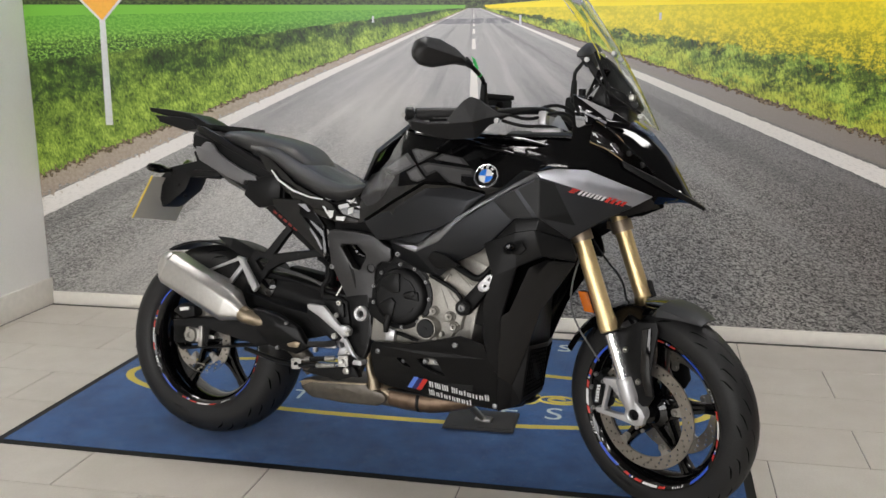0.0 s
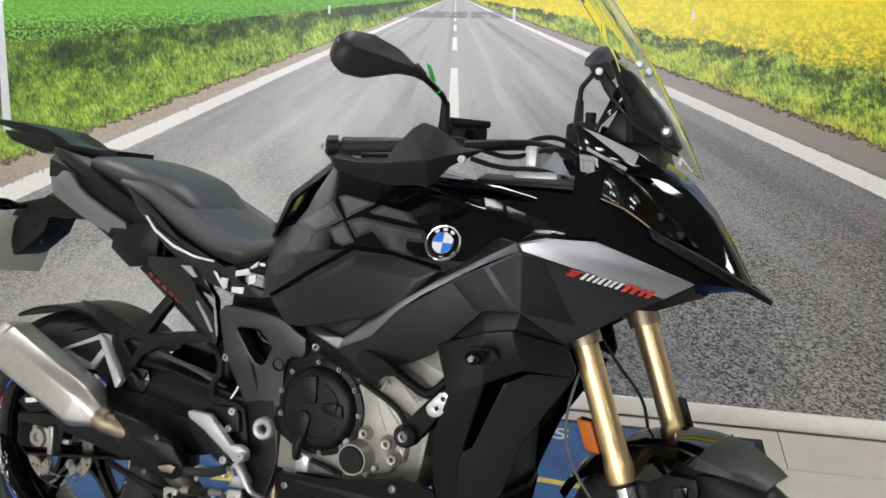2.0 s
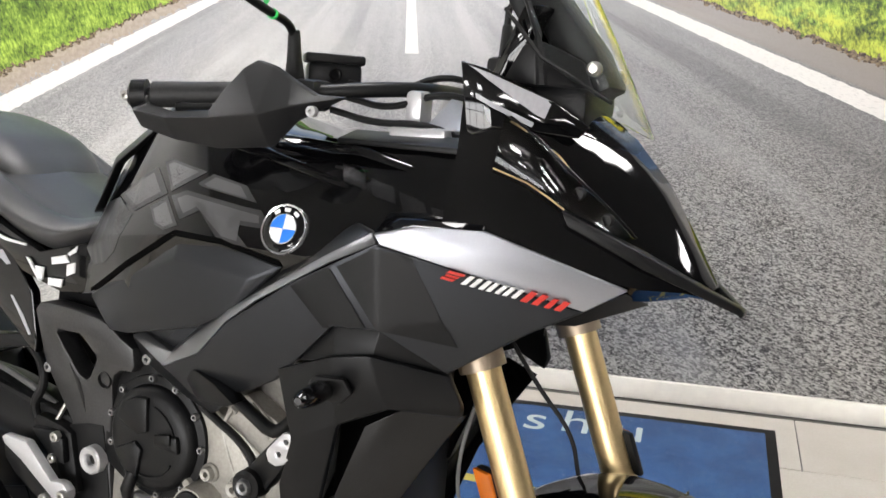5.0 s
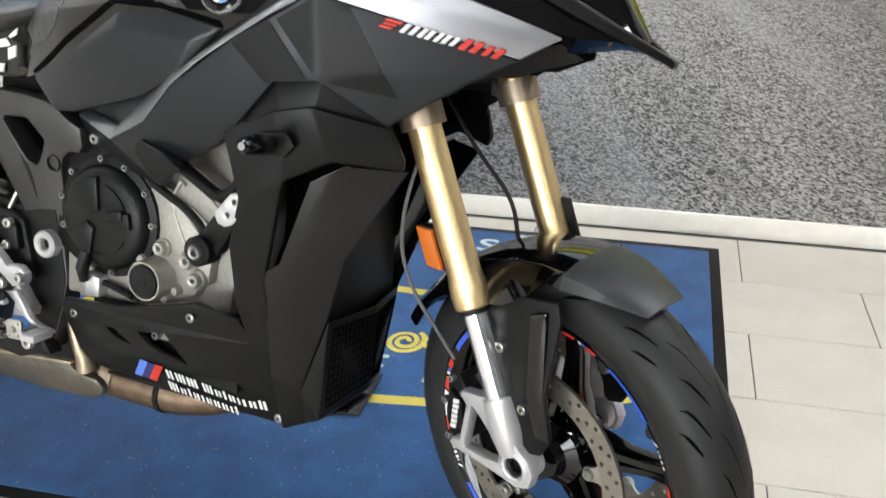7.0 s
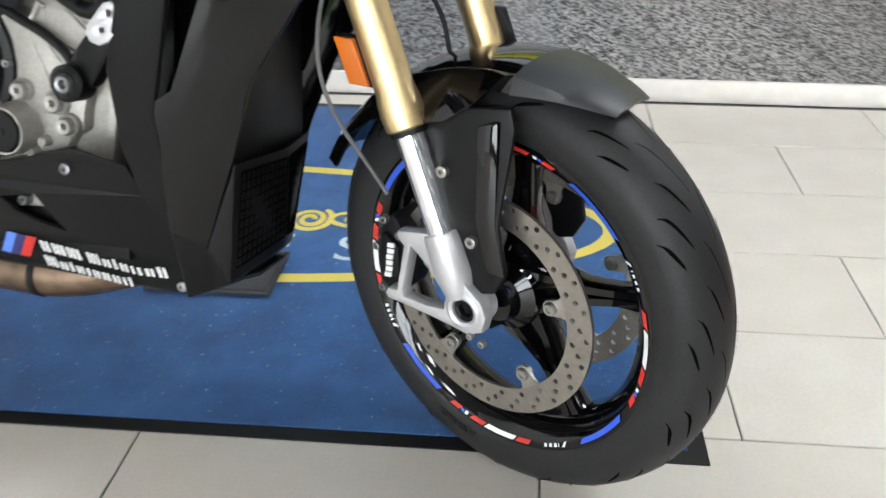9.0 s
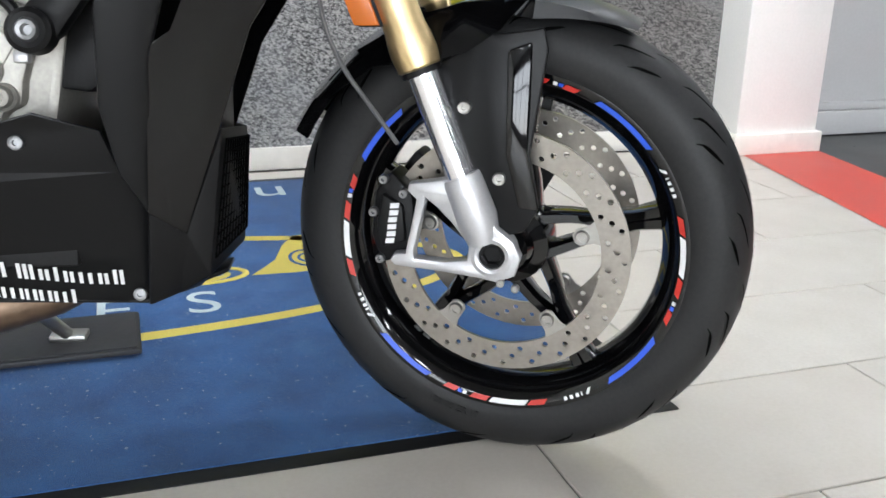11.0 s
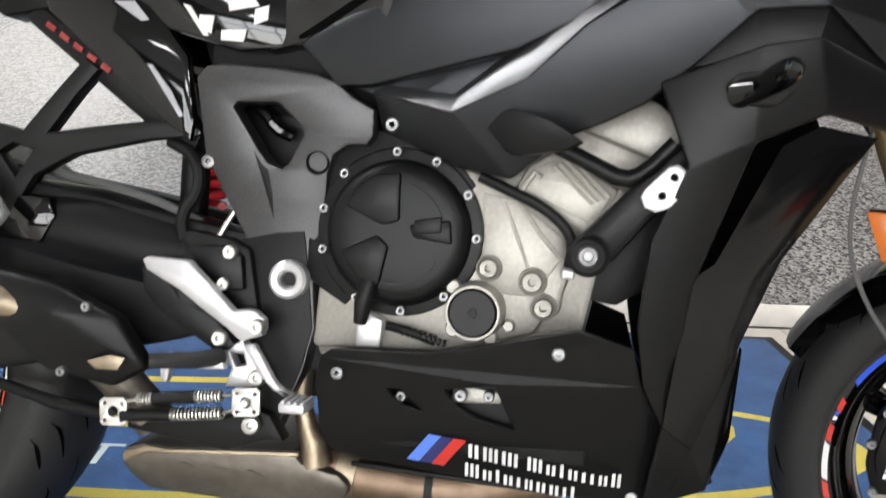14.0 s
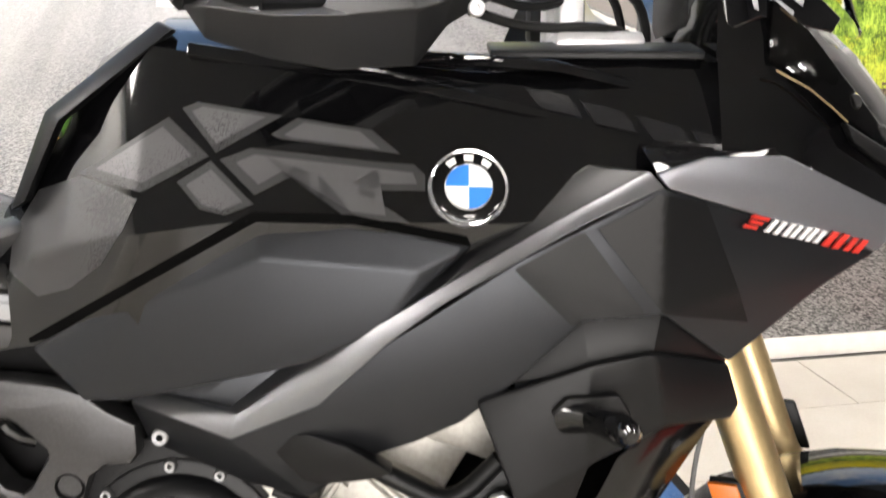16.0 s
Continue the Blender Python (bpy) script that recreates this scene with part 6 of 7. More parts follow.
part("screen_brace", skin([(0.530, -0.10, 1.155), (0.575, -0.10, 1.150), (0.640, -0.06, 1.150), (0.625, -0.06, 1.185), (0.575, -0.10, 1.21), (0.555, -0.10, 1.20)], [(0, 1, 4, 5), (1, 2, 3, 4)], 0.008, 0.002), SATIN, ws)
part("screen_carrier", tube([(0.53, -0.11, 1.245), (0.585, -0.11, 1.185), (0.665, -0.05, 1.135)], 0.003, 8), DARK, ws)
for v in (-0.105, 0.105):
    part("screen_screw", shift(lathe([(0, -0.008), (0.006, -0.008), (0.010, -0.004), (0.010, 0.004), (0, 0.004)], 16), 0.642, v * 0.62, 1.176), BRIGHT, ws)
    part("screen_screw", shift(lathe([(0, -0.006), (0.005, -0.006), (0.009, -0.003), (0.009, 0.003), (0, 0.003)], 16), 0.577, v * 0.45, 1.300), STEEL, ws)
mech = part("screen_mechanism", skin([(0.530, 0.045, 1.310), (0.560, 0.045, 1.288), (0.632, 0.045, 1.205), (0.660, 0.045, 1.155), (0.623, 0.045, 1.135), (0.583, 0.045, 1.190), (0.540, 0.045, 1.262)], [tuple(range(7))], 0.09, 0.006, (0, -1, 0)), DARK, bike, "black screen adjuster behind the screen")
part("mechanism_arm", skin([(0.488, -0.04, 1.290), (0.500, -0.04, 1.296), (0.510, -0.04, 1.290), (0.558, -0.04, 1.223), (0.552, -0.04, 1.205), (0.530, -0.04, 1.225), (0.508, -0.04, 1.255)], [tuple(range(7))], 0.012, 0.003), SATIN, mech)
part("arm_pin", shift(bolt(0.007, 0.006), 0.499, -0.042, 1.286), WHITE, mech)
dash = part("instrument_display", skin([(0.500, -0.085, 1.150), (0.500, 0.085, 1.150), (0.545, 0.085, 1.255), (0.545, -0.085, 1.255)], [(0, 1, 2, 3)], 0.03, 0.006, (1, 0, 0)), GLOSS, bike, "black instrument display behind the screen")
part("dash_cover", box(0.50, 0.64, -0.075, 0.075, 1.09, 1.155, 0.015), SATIN, bike, "black dashboard cover")

# ---- handlebar, mirrors, hand guards
part("top_yoke", join(box(0.365, 0.455, -0.105, 0.105, 1.060, 1.085, 0.008), box(0.372, 0.400, -0.075, -0.035, 1.08, 1.135, 0.008), box(0.372, 0.400, 0.035, 0.075, 1.08, 1.135, 0.008), skin([(0.40, -0.06, 1.085), (0.45, -0.08, 1.085), (0.44, 0.0, 1.085), (0.41, 0.0, 1.13)], [(0, 1, 2, 3)], 0.03, 0.006)), WHITEALU, bike, "silver top yoke and bar clamps")
bar = part("handlebar", tube([(0.045, -0.245, 1.101), (0.150, -0.190, 1.111), (0.235, -0.145, 1.118), (0.34, -0.09, 1.133), (0.385, -0.04, 1.137), (0.39, 0.04, 1.137), (0.405, 0.13, 1.133), (0.395, 0.24, 1.12), (0.378, 0.456, 1.108)], 0.011, 14, smooth=2), SATIN, bike, "black handlebar")
part("grip", tube([(0.058, -0.238, 1.102), (0.061, -0.236, 1.102), (0.180, -0.174, 1.113), (0.190, -0.169, 1.114)], [0.0165, 0.0185, 0.0170, 0.0185], 20), RUBBER, bar, "black rubber grip")
part("grip", tube([(0.379, 0.440, 1.108), (0.393, 0.29, 1.117)], 0.0175, 20), RUBBER, bar)
part("bar_weight", tube([(0.054, -0.240, 1.102), (0.036, -0.250, 1.100), (0.032, -0.252, 1.100)], [0.021, 0.021, 0.015], 18), SATIN, bar)
part("bar_screw", shift(bolt(0.007, 0.004), 0.034, -0.262, 1.098), BRIGHT, bar)
G = [(0.039, -0.256, 1.093), (0.042, -0.256, 1.081), (0.059, -0.256, 1.056), (0.106, -0.243, 1.043), (0.161, -0.221, 1.035), (0.228, -0.189, 1.042), (0.255, -0.173, 1.079), (0.315, -0.142, 1.117),
     (0.279, -0.159, 1.118), (0.252, -0.175, 1.135), (0.229, -0.188, 1.152), (0.208, -0.199, 1.159), (0.192, -0.207, 1.147), (0.171, -0.216, 1.120), (0.150, -0.226, 1.086), (0.095, -0.246, 1.080), (0.067, -0.254, 1.088), (0.060, -0.256, 1.100),
     (0.066, -0.282, 1.079), (0.120, -0.279, 1.073), (0.175, -0.259, 1.077), (0.232, -0.228, 1.086), (0.262, -0.198, 1.099)]
GF = [(0, 1, 18, 16, 17), (1, 2, 18), (2, 3, 19, 18), (3, 4, 20, 19), (4, 5, 21, 20), (5, 6, 22, 21), (6, 7, 22), (18, 19, 15, 16), (19, 20, 14, 15), (20, 21, 12, 13, 14), (21, 10, 11, 12), (21, 22, 9, 10), (22, 7, 8, 9)]
gd = part("hand_guard", skin(G, GF, 0.010, 0.002, (0.3, 0.9, 0.1), 10), GUARDMAT, bar, "black plastic hand guard", 16)
part("guard_bolt", shift(bolt(0.008, 0.006), 0.284, -0.172, 1.095), WHITEALU, gd)
LM = Matrix.Translation((0.385, 0, 0)) @ Matrix.Rotation(radians(-39), 4, "Z") @ Matrix.Translation((-0.385, 0, 0))
lg = mirror(skin(G, GF, 0.010, 0.003, (0.3, 0.9, 0.1), 10))
bmesh.ops.transform(lg, matrix=LM, verts=lg.verts)
part("hand_guard", lg, GUARDMAT, bar, "", 16)
MIR = [(0.120, -0.403, 1.258), (0.124, -0.392, 1.288), (0.142, -0.375, 1.300), (0.170, -0.345, 1.298), (0.203, -0.305, 1.279), (0.221, -0.275, 1.257), (0.233, -0.259, 1.236), (0.202, -0.298, 1.238), (0.160, -0.350, 1.220), (0.137, -0.385, 1.224), (0.124, -0.400, 1.240), (0.154, -0.402, 1.269), (0.222, -0.300, 1.250)]


def mirror_head():
    """A teardrop shell with a crease along it."""
    return skin(MIR, [(0, 1, 11), (1, 2, 11), (2, 3, 12, 11), (3, 4, 12), (4, 5, 12), (5, 6, 12), (6, 7, 12), (7, 8, 11, 12), (8, 9, 11), (9, 10, 11), (10, 0, 11)], 0.035, 0.006, (-0.55, 0.6, 0.0), 14)


mr = part("mirror", mirror_head(), GUARDMAT, bar, "black rear-view mirror on a stem", 20)
part("mirror_neck", tube([(0.219, -0.276, 1.248), (0.229, -0.257, 1.238)], [0.013, 0.009], 14), GUARDMAT, mr)
part("mirror_stem", tube([(0.228, -0.257, 1.238), (0.236, -0.215, 1.222), (0.229, -0.165, 1.215), (0.228, -0.150, 1.205), (0.228, -0.145, 1.195)], [0.0065, 0.006, 0.006, 0.006, 0.006], 12, smooth=1), SATIN, mr)
part("mirror_base", tube([(0.228, -0.145, 1.205), (0.228, -0.1445, 1.203), (0.226, -0.138, 1.165), (0.226, -0.137, 1.160), (0.228, -0.135, 1.118)], [0.0075, 0.0085, 0.0110, 0.0120, 0.017], 16), DARK, mr)
part("tape_marker", skin([(0.212, -0.215, 1.270), (0.224, -0.215, 1.262), (0.236, -0.215, 1.236), (0.230, -0.215, 1.228), (0.222, -0.215, 1.245)], [(0, 1, 2, 3, 4)], 0.0015, 0.0004), GREEN, mr, "strip of bright green tape")
part("tape_loop", tube([(0.2345, -0.206, 1.2205), (0.2335, -0.200, 1.2198)], 0.0072, 14), GREEN, mr)
lm = mirror(mirror_head())
bmesh.ops.transform(lm, matrix=Matrix.Translation((-0.012, -0.08, 0.098)) @ LM, verts=lm.verts)
ml = part("mirror", lm, GUARDMAT, bar, "black rear-view mirror on a stem", 20)
part("mirror_stem", tube([(0.420, 0.235, 1.330), (0.408, 0.235, 1.313), (0.387, 0.239, 1.290), (0.385, 0.240, 1.275), (0.386, 0.240, 1.250)], 0.006, 12, smooth=1), SATIN, ml)
part("mirror_base", tube([(0.386, 0.240, 1.262), (0.386, 0.240, 1.260), (0.387, 0.238, 1.212), (0.390, 0.238, 1.205), (0.392, 0.236, 1.120)], [0.0075, 0.009, 0.0115, 0.016, 0.018], 16), DARK, ml)
part("clutch_perch", join(box(0.393, 0.448, 0.18, 0.225, 1.182, 1.208, 0.008), box(0.372, 0.412, 0.19, 0.235, 1.100, 1.206, 0.010)), DARK, bar, "black clutch lever clamp")
part("clutch_lever_pivot", shift(lathe([(0, -0.012), (0.010, -0.012), (0.012, -0.009), (0.012, 0.012), (0, 0.012)], 16), 0.425, 0.20, 1.218, Matrix.Rotation(radians(90), 4, "X")), DARK, bar)
RES = Matrix.Rotation(radians(39), 4, "Z")
res = part("brake_reservoir", shift(box(-0.040, 0.040, -0.026, 0.026, 1.126, 1.168, 0.008), 0.238, -0.055, 0, RES), SATIN, bar, "black square brake fluid reservoir")
part("reservoir_lid", shift(box(-0.044, 0.044, -0.029, 0.029, 1.166, 1.180, 0.004), 0.238, -0.055, 0, RES), DARK, res)
part("sight_glass", shift(lathe([(0, -0.002), (0.006, -0.002), (0.0065, -0.005), (0.009, -0.005), (0.010, 0.003), (0, 0.003)], 20), 0.256, -0.077, 1.150, Matrix.Rotation(radians(35), 4, "Z")), GLOSS, res)
part("switch_housing", box(0.205, 0.270, -0.150, -0.095, 1.096, 1.140, 0.010), DARK, bar, "black switch housing")
part("brake_lever", tube([(0.270, -0.150, 1.106), (0.215, -0.185, 1.098), (0.125, -0.222, 1.090), (0.10, -0.232, 1.088)], [0.007, 0.006, 0.005, 0.007], 10, smooth=1), SATIN, bar)
for pts in ([(0.275, -0.07, 1.14), (0.33, -0.03, 1.130), (0.40, 0.0, 1.165), (0.455, 0.04, 1.14), (0.47, 0.06, 1.06)], [(0.29, -0.10, 1.12), (0.35, -0.075, 1.105), (0.42, -0.06, 1.135), (0.468, -0.03, 1.125), (0.478, -0.02, 1.05)], [(0.28, -0.12, 1.10), (0.34, -0.10, 1.085), (0.42, -0.10, 1.09), (0.47, -0.07, 1.07)]):
    part("cable", tube(pts, 0.005, 8, smooth=2), DARK, bar, "black control cable")
part("steering_column", box(0.33, 0.49, -0.06, 0.06, 0.92, 1.06, 0.01), DARK, bike)
part("cockpit_trim", skin([(0.30, -0.13, 1.062), (0.50, -0.150, 1.062), (0.50, -0.10, 1.075), (0.30, -0.08, 1.075)], [(0, 1, 2, 3)], 0.008, 0.002, (0, 0, -1)), SATIN, bike, "black cockpit trim")

# ---- seat and tail
def spline_rows(rows, n):
    """The rows of a half loft with smooth curves through their points, both ways."""
    def curve(pts):
        q = [pts[0], *pts, pts[-1]]
        out = []
        for k in range(len(pts) - 1):
            a, b2, c, d = (np.array(q[k + i], float) for i in range(4))
            for j in range(n):
                t = j / n
                out.append(0.5 * (2 * b2 + (c - a) * t + (2 * a - 5 * b2 + 4 * c - d) * t * t + (3 * b2 - a - 3 * c + d) * t ** 3))
        return [*out, np.array(pts[-1], float)]
    dense = [[(u, *p) for p in curve([(max(0.0, a), z) for a, z in half])] for u, half in rows]
    cols = [curve([row[k] for row in dense]) for k in range(len(dense[0]))]
    return [(float(cols[0][i][0]), [(max(0.0, float(c[i][1])), float(c[i][2])) for c in cols]) for i in range(len(cols[0]))]


SEAT = [(-0.100, [(0, 0.925), (0.06, 0.926), (0.095, 0.920), (0.106, 0.906), (0.09, 0.885)]),
        (-0.165, [(0, 0.893), (0.08, 0.895), (0.130, 0.894), (0.150, 0.878), (0.12, 0.852)]),
        (-0.22, [(0, 0.886), (0.09, 0.890), (0.148, 0.888), (0.170, 0.868), (0.14, 0.836)]),
        (-0.30, [(0, 0.922), (0.09, 0.917), (0.150, 0.908), (0.174, 0.886), (0.145, 0.852)]),
        (-0.40, [(0, 0.962), (0.09, 0.960), (0.148, 0.954), (0.170, 0.930), (0.14, 0.895)]),
        (-0.48, [(0, 0.99), (0.09, 0.992), (0.144, 0.990), (0.160, 0.970), (0.13, 0.935)]),
        (-0.57, [(0, 1.01), (0.08, 1.01), (0.128, 1.004), (0.140, 0.992), (0.12, 0.970)])]
PIL = [(-0.362, [(0, 0.936), (0.03, 0.935), (0.05, 0.932), (0.054, 0.926), (0.045, 0.916)]),
       (-0.378, [(0, 0.960), (0.055, 0.956), (0.082, 0.946), (0.088, 0.934), (0.07, 0.920)]),
       (-0.404, [(0, 0.984), (0.07, 0.981), (0.100, 0.968), (0.108, 0.950), (0.09, 0.932)]),
       (-0.446, [(0, 1.014), (0.08, 1.009), (0.114, 0.992), (0.122, 0.970), (0.10, 0.945)]),
       (-0.53, [(0, 1.038), (0.09, 1.032), (0.126, 1.015), (0.136, 0.994), (0.12, 0.965)]),
       (-0.62, [(0, 1.050), (0.09, 1.046), (0.122, 1.033), (0.128, 1.014), (0.11, 0.99)]),
       (-0.70, [(0, 1.050), (0.07, 1.046), (0.10, 1.034), (0.10, 1.018), (0.09, 1.005)])]
# a raised bolster along each edge of the rider seat
SEAT = [(u, [h[0], (h[1][0] - 0.01, h[1][1] - 0.004), (h[2][0] - 0.034, h[2][1] - 0.007), (h[2][0] - 0.014, h[2][1] + 0.003), h[3], h[4]]) for u, h in SEAT]
bm = half_loft(spline_rows(SEAT, 5))
part("seat", bm, SEATMAT, bike, "black grained vinyl rider seat", 50)
bm = half_loft(spline_rows(PIL, 5))
part("pillion_seat", bm, SEATMAT, bike, "black raised pillion seat", 50)
tail = part("tail", half_loft([(-0.44, [(0, 0.95), (0.09, 0.945), (0.13, 0.90), (0.125, 0.79), (0.08, 0.78)]), (-0.56, [(0, 1.0), (0.09, 0.998), (0.135, 0.95), (0.135, 0.84), (0.08, 0.82)]), (-0.70, [(0, 1.04), (0.08, 1.035), (0.122, 1.0), (0.122, 0.91), (0.07, 0.875)]), (-0.83, [(0, 1.06), (0.07, 1.055), (0.10, 1.03), (0.10, 0.99), (0.05, 0.96)])]), SATIN, bike, "black tail section")
rack = part("luggage_rack", cutout([(-1.055, 1.121), (-0.96, 1.114), (-0.882, 1.103), (-0.840, 1.088), (-0.802, 1.069), (-0.730, 1.064), (-0.654, 1.061), (-0.654, 1.048), (-0.785, 1.044), (-0.835, 1.058), (-0.893, 1.076), (-1.046, 1.106)], [], -0.062, 0.124, 0.003), SATIN, bike, "black stepped luggage rack")
part("rack_support", cutout([(-1.020, 1.094), (-0.90, 1.088), (-0.862, 1.082), (-0.832, 1.052), (-0.884, 1.042), (-0.994, 1.070)], [], -0.072, 0.144, 0.003), DARK, rack)
for sg in (-1, 1):
    part("rack_foot", box(-0.80, -0.72, sg * 0.045 - 0.012, sg * 0.045 + 0.012, 1.02, 1.060, 0.003), DARK, rack)
for sg in (-1, 1):
    bm = skin([(-0.795, -0.130, 0.990), (-0.774, -0.136, 0.985), (-0.752, -0.138, 1.005), (-0.729, -0.140, 1.002), (-0.705, -0.142, 0.975), (-0.663, -0.146, 0.949), (-0.595, -0.152, 0.920), (-0.536, -0.156, 0.901), (-0.530, -0.156, 0.886), (-0.578, -0.152, 0.885), (-0.586, -0.150, 0.871), (-0.660, -0.146, 0.895), (-0.772, -0.138, 0.944), (-0.789, -0.132, 0.964), (-0.735, -0.150, 0.975)], [(0, 1, 14, 13), (1, 2, 3, 4, 14), (13, 14, 12), (14, 4, 5, 11, 12), (5, 6, 9, 10, 11), (6, 7, 8, 9)], 0.02, 0.003)
    part("grab_rail", bm if sg < 0 else mirror(bm), material("grey grab rail paint", (0.16, 0.16, 0.165), 0.4, metal=0.4, vary=0.06, grain=500) if sg < 0 else bpy.data.materials["grey grab rail paint"], tail, "grey grab rail")
    bm = skin([(-0.815, -0.100, 1.040), (-0.809, -0.112, 1.060), (-0.774, -0.118, 1.055), (-0.468, -0.150, 0.925), (-0.489, -0.150, 0.915), (-0.66, -0.136, 0.985)], [(0, 1, 2, 5), (5, 2, 3, 4)], 0.015, 0.002)
    part("tail_rail", bm if sg < 0 else mirror(bm), SATIN, tail)
    bm = skin([(-0.582, -0.146, 0.838), (-0.573, -0.150, 0.866), (-0.566, -0.152, 0.886), (-0.461, -0.154, 0.912), (-0.442, -0.150, 0.873), (-0.451, -0.142, 0.814), (-0.530, -0.140, 0.799), (-0.500, -0.158, 0.850)], [(0, 1, 7), (1, 2, 3, 7), (3, 4, 7), (4, 5, 7), (5, 6, 7), (6, 0, 7)], 0.05, 0.003)
    part("tail_side", bm if sg < 0 else mirror(bm), SATIN, tail)
    sidep = skin([(-0.545, -0.150, 0.985), (-0.470, -0.160, 0.955), (-0.380, -0.165, 0.885), (-0.250, -0.160, 0.832), (-0.155, -0.150, 0.858), (-0.128, -0.152, 0.778), (-0.210, -0.152, 0.768), (-0.300, -0.152, 0.790), (-0.420, -0.152, 0.855), (-0.500, -0.150, 0.925)], [(0, 1, 8, 9), (1, 2, 7, 8), (2, 3, 6, 7), (3, 4, 5, 6)], 0.02, 0.004)
    sp2 = part("seat_side_panel", sidep if sg < 0 else mirror(sidep), GLOSS, bike, "gloss black panel below the seat")
    if sg < 0:
        # reflections in the gloss panel, painted as a white band and white checks
        for q in ([(-0.473, 0.922), (-0.468, 0.923), (-0.440, 0.894), (-0.385, 0.865), (-0.323, 0.847), (-0.278, 0.842), (-0.279, 0.838), (-0.326, 0.8425), (-0.388, 0.860), (-0.4445, 0.890)],):
            part("white_flash", skin([(u, -0.1668 + 0.004 * (u < -0.4) + 0.004 * (u > -0.31), w) for u, w in q], [tuple(range(len(q)))], 0.002, 0), WHITE, sp2, "painted white reflection")
        for q in ([(-0.227, 0.826), (-0.188, 0.836), (-0.179, 0.821), (-0.225, 0.811)], [(-0.190, 0.835), (-0.165, 0.854), (-0.169, 0.84), (-0.186, 0.831)], [(-0.191, 0.819), (-0.17, 0.826), (-0.171, 0.804), (-0.192, 0.795)], [(-0.233, 0.792), (-0.193, 0.794), (-0.198, 0.776), (-0.233, 0.777)], [(-0.26, 0.81), (-0.236, 0.81), (-0.24, 0.782), (-0.257, 0.787)], [(-0.283, 0.825), (-0.272, 0.822), (-0.240, 0.778), (-0.248, 0.778)]):
            cu, cw = sum(a for a, _ in q) / 4, sum(b for _, b in q) / 4
            q = [(cu + (a - cu) * 0.78, cw + (b - cw) * 0.78) for a, b in q]
            part("white_check", skin([(u, -0.1585 + (u + 0.20) * 0.06, w) for u, w in q], [tuple(range(len(q)))], 0.003, 0), WHITE, sp2)
    bm = skin([(-0.505, -0.138, 0.800), (-0.480, -0.140, 0.815), (-0.255, -0.135, 0.672), (-0.270, -0.130, 0.640), (-0.300, -0.130, 0.650)], [(0, 1, 2, 3, 4)], 0.03, 0.005)
    rail = part("subframe_rail", bm if sg < 0 else mirror(bm), DARK, bike, "black subframe rail")
    if sg < 0:
        for k in range(5):
            a = Vector((-0.470, -0.1425, 0.789)).lerp(Vector((-0.375, -0.1405, 0.729)), k / 5)
            b2 = Vector((-0.470, -0.1425, 0.789)).lerp(Vector((-0.375, -0.1405, 0.729)), (k + 0.62) / 5)
            part("rail_mark", skin([a, b2, b2 + Vector((0.003, 0, 0.006)), a + Vector((0.003, 0, 0.006))], [(0, 1, 2, 3)], 0.003, 0), DULLRED, rail)
    tail_edge = [(-0.471, 0.833), (-0.34, 0.838), (-0.273, 0.759), (-0.261, 0.68), (-0.264, 0.656), (-0.28, 0.665), (-0.459, 0.806)]
    bm = cutout(tail_edge, [], -0.1505, 0.012, 0.003)
    low = part("lower_tail_panel", bm if sg < 0 else mirror(bm), GLOSS, bike, "gloss black panel above the subframe rail")
    if sg < 0:
        # floor reflections painted as pale shapes on the gloss panel
        for q in ([(-0.325, 0.747), (-0.318, 0.746), (-0.292, 0.716), (-0.274, 0.686), (-0.279, 0.684)], [(-0.372, 0.821), (-0.345, 0.822), (-0.325, 0.800), (-0.335, 0.798)]):
            part("white_flash", skin([(u, -0.1545, w) for u, w in q], [tuple(range(len(q)))], 0.002, 0), GLINTPALE, low, "painted white reflection")
    bm = tube([(-0.46, -0.14, 0.92), (-0.36, -0.135, 0.80), (-0.26, -0.13, 0.665)], [0.012, 0.012, 0.010], 10)
    part("subframe_tube", bm if sg < 0 else mirror(bm), GLOSS, rail)
# plate holder and number plate
hold = part("plate_holder", cutout([(-0.974, 0.914), (-0.854, 0.942), (-0.868, 0.975), (-0.795, 0.945), (-0.734, 0.900), (-0.809, 0.906), (-0.811, 0.884), (-0.875, 0.885), (-0.895, 0.841), (-0.968, 0.786), (-0.992, 0.776), (-1.004, 0.807), (-0.997, 0.864), (-1.007, 0.877)], [], -0.045, 0.085, 0.004), DARK, bike, "black number plate holder")
part("holder_arm", box(-0.86, -0.745, -0.060, 0.060, 0.888, 0.912, 0.006), DARK, hold)
for k in range(3):
    part("holder_bolt", shift(bolt(0.006, 0.005), -0.955 + 0.03 * k, -0.046, 0.890 - 0.035 * k), DARK, hold)
part("rear_turn_signal", tube([(-0.960, -0.045, 0.905), (-0.950, -0.085, 0.906), (-0.955, -0.115, 0.908), (-0.962, -0.155, 0.912), (-0.964, -0.165, 0.912)], [0.007, 0.009, 0.016, 0.014, 0.006], 12), GLOSS, hold, "small black turn signal")
part("rear_turn_signal", tube([(-0.985, 0.05, 0.925), (-1.005, 0.085, 0.930), (-1.02, 0.115, 0.935), (-1.025, 0.15, 0.935)], [0.008, 0.010, 0.014, 0.006], 12), GLOSS, hold)
npl = part("number_plate", skin([(-0.996, -0.100, 0.881), (-0.960, 0.080, 0.871), (-1.037, 0.080, 0.722), (-1.076, -0.100, 0.733)], [(0, 1, 2, 3)], 0.004, 0.001, (1, 0, 0)), PLATE, hold, "pale translucent number plate")
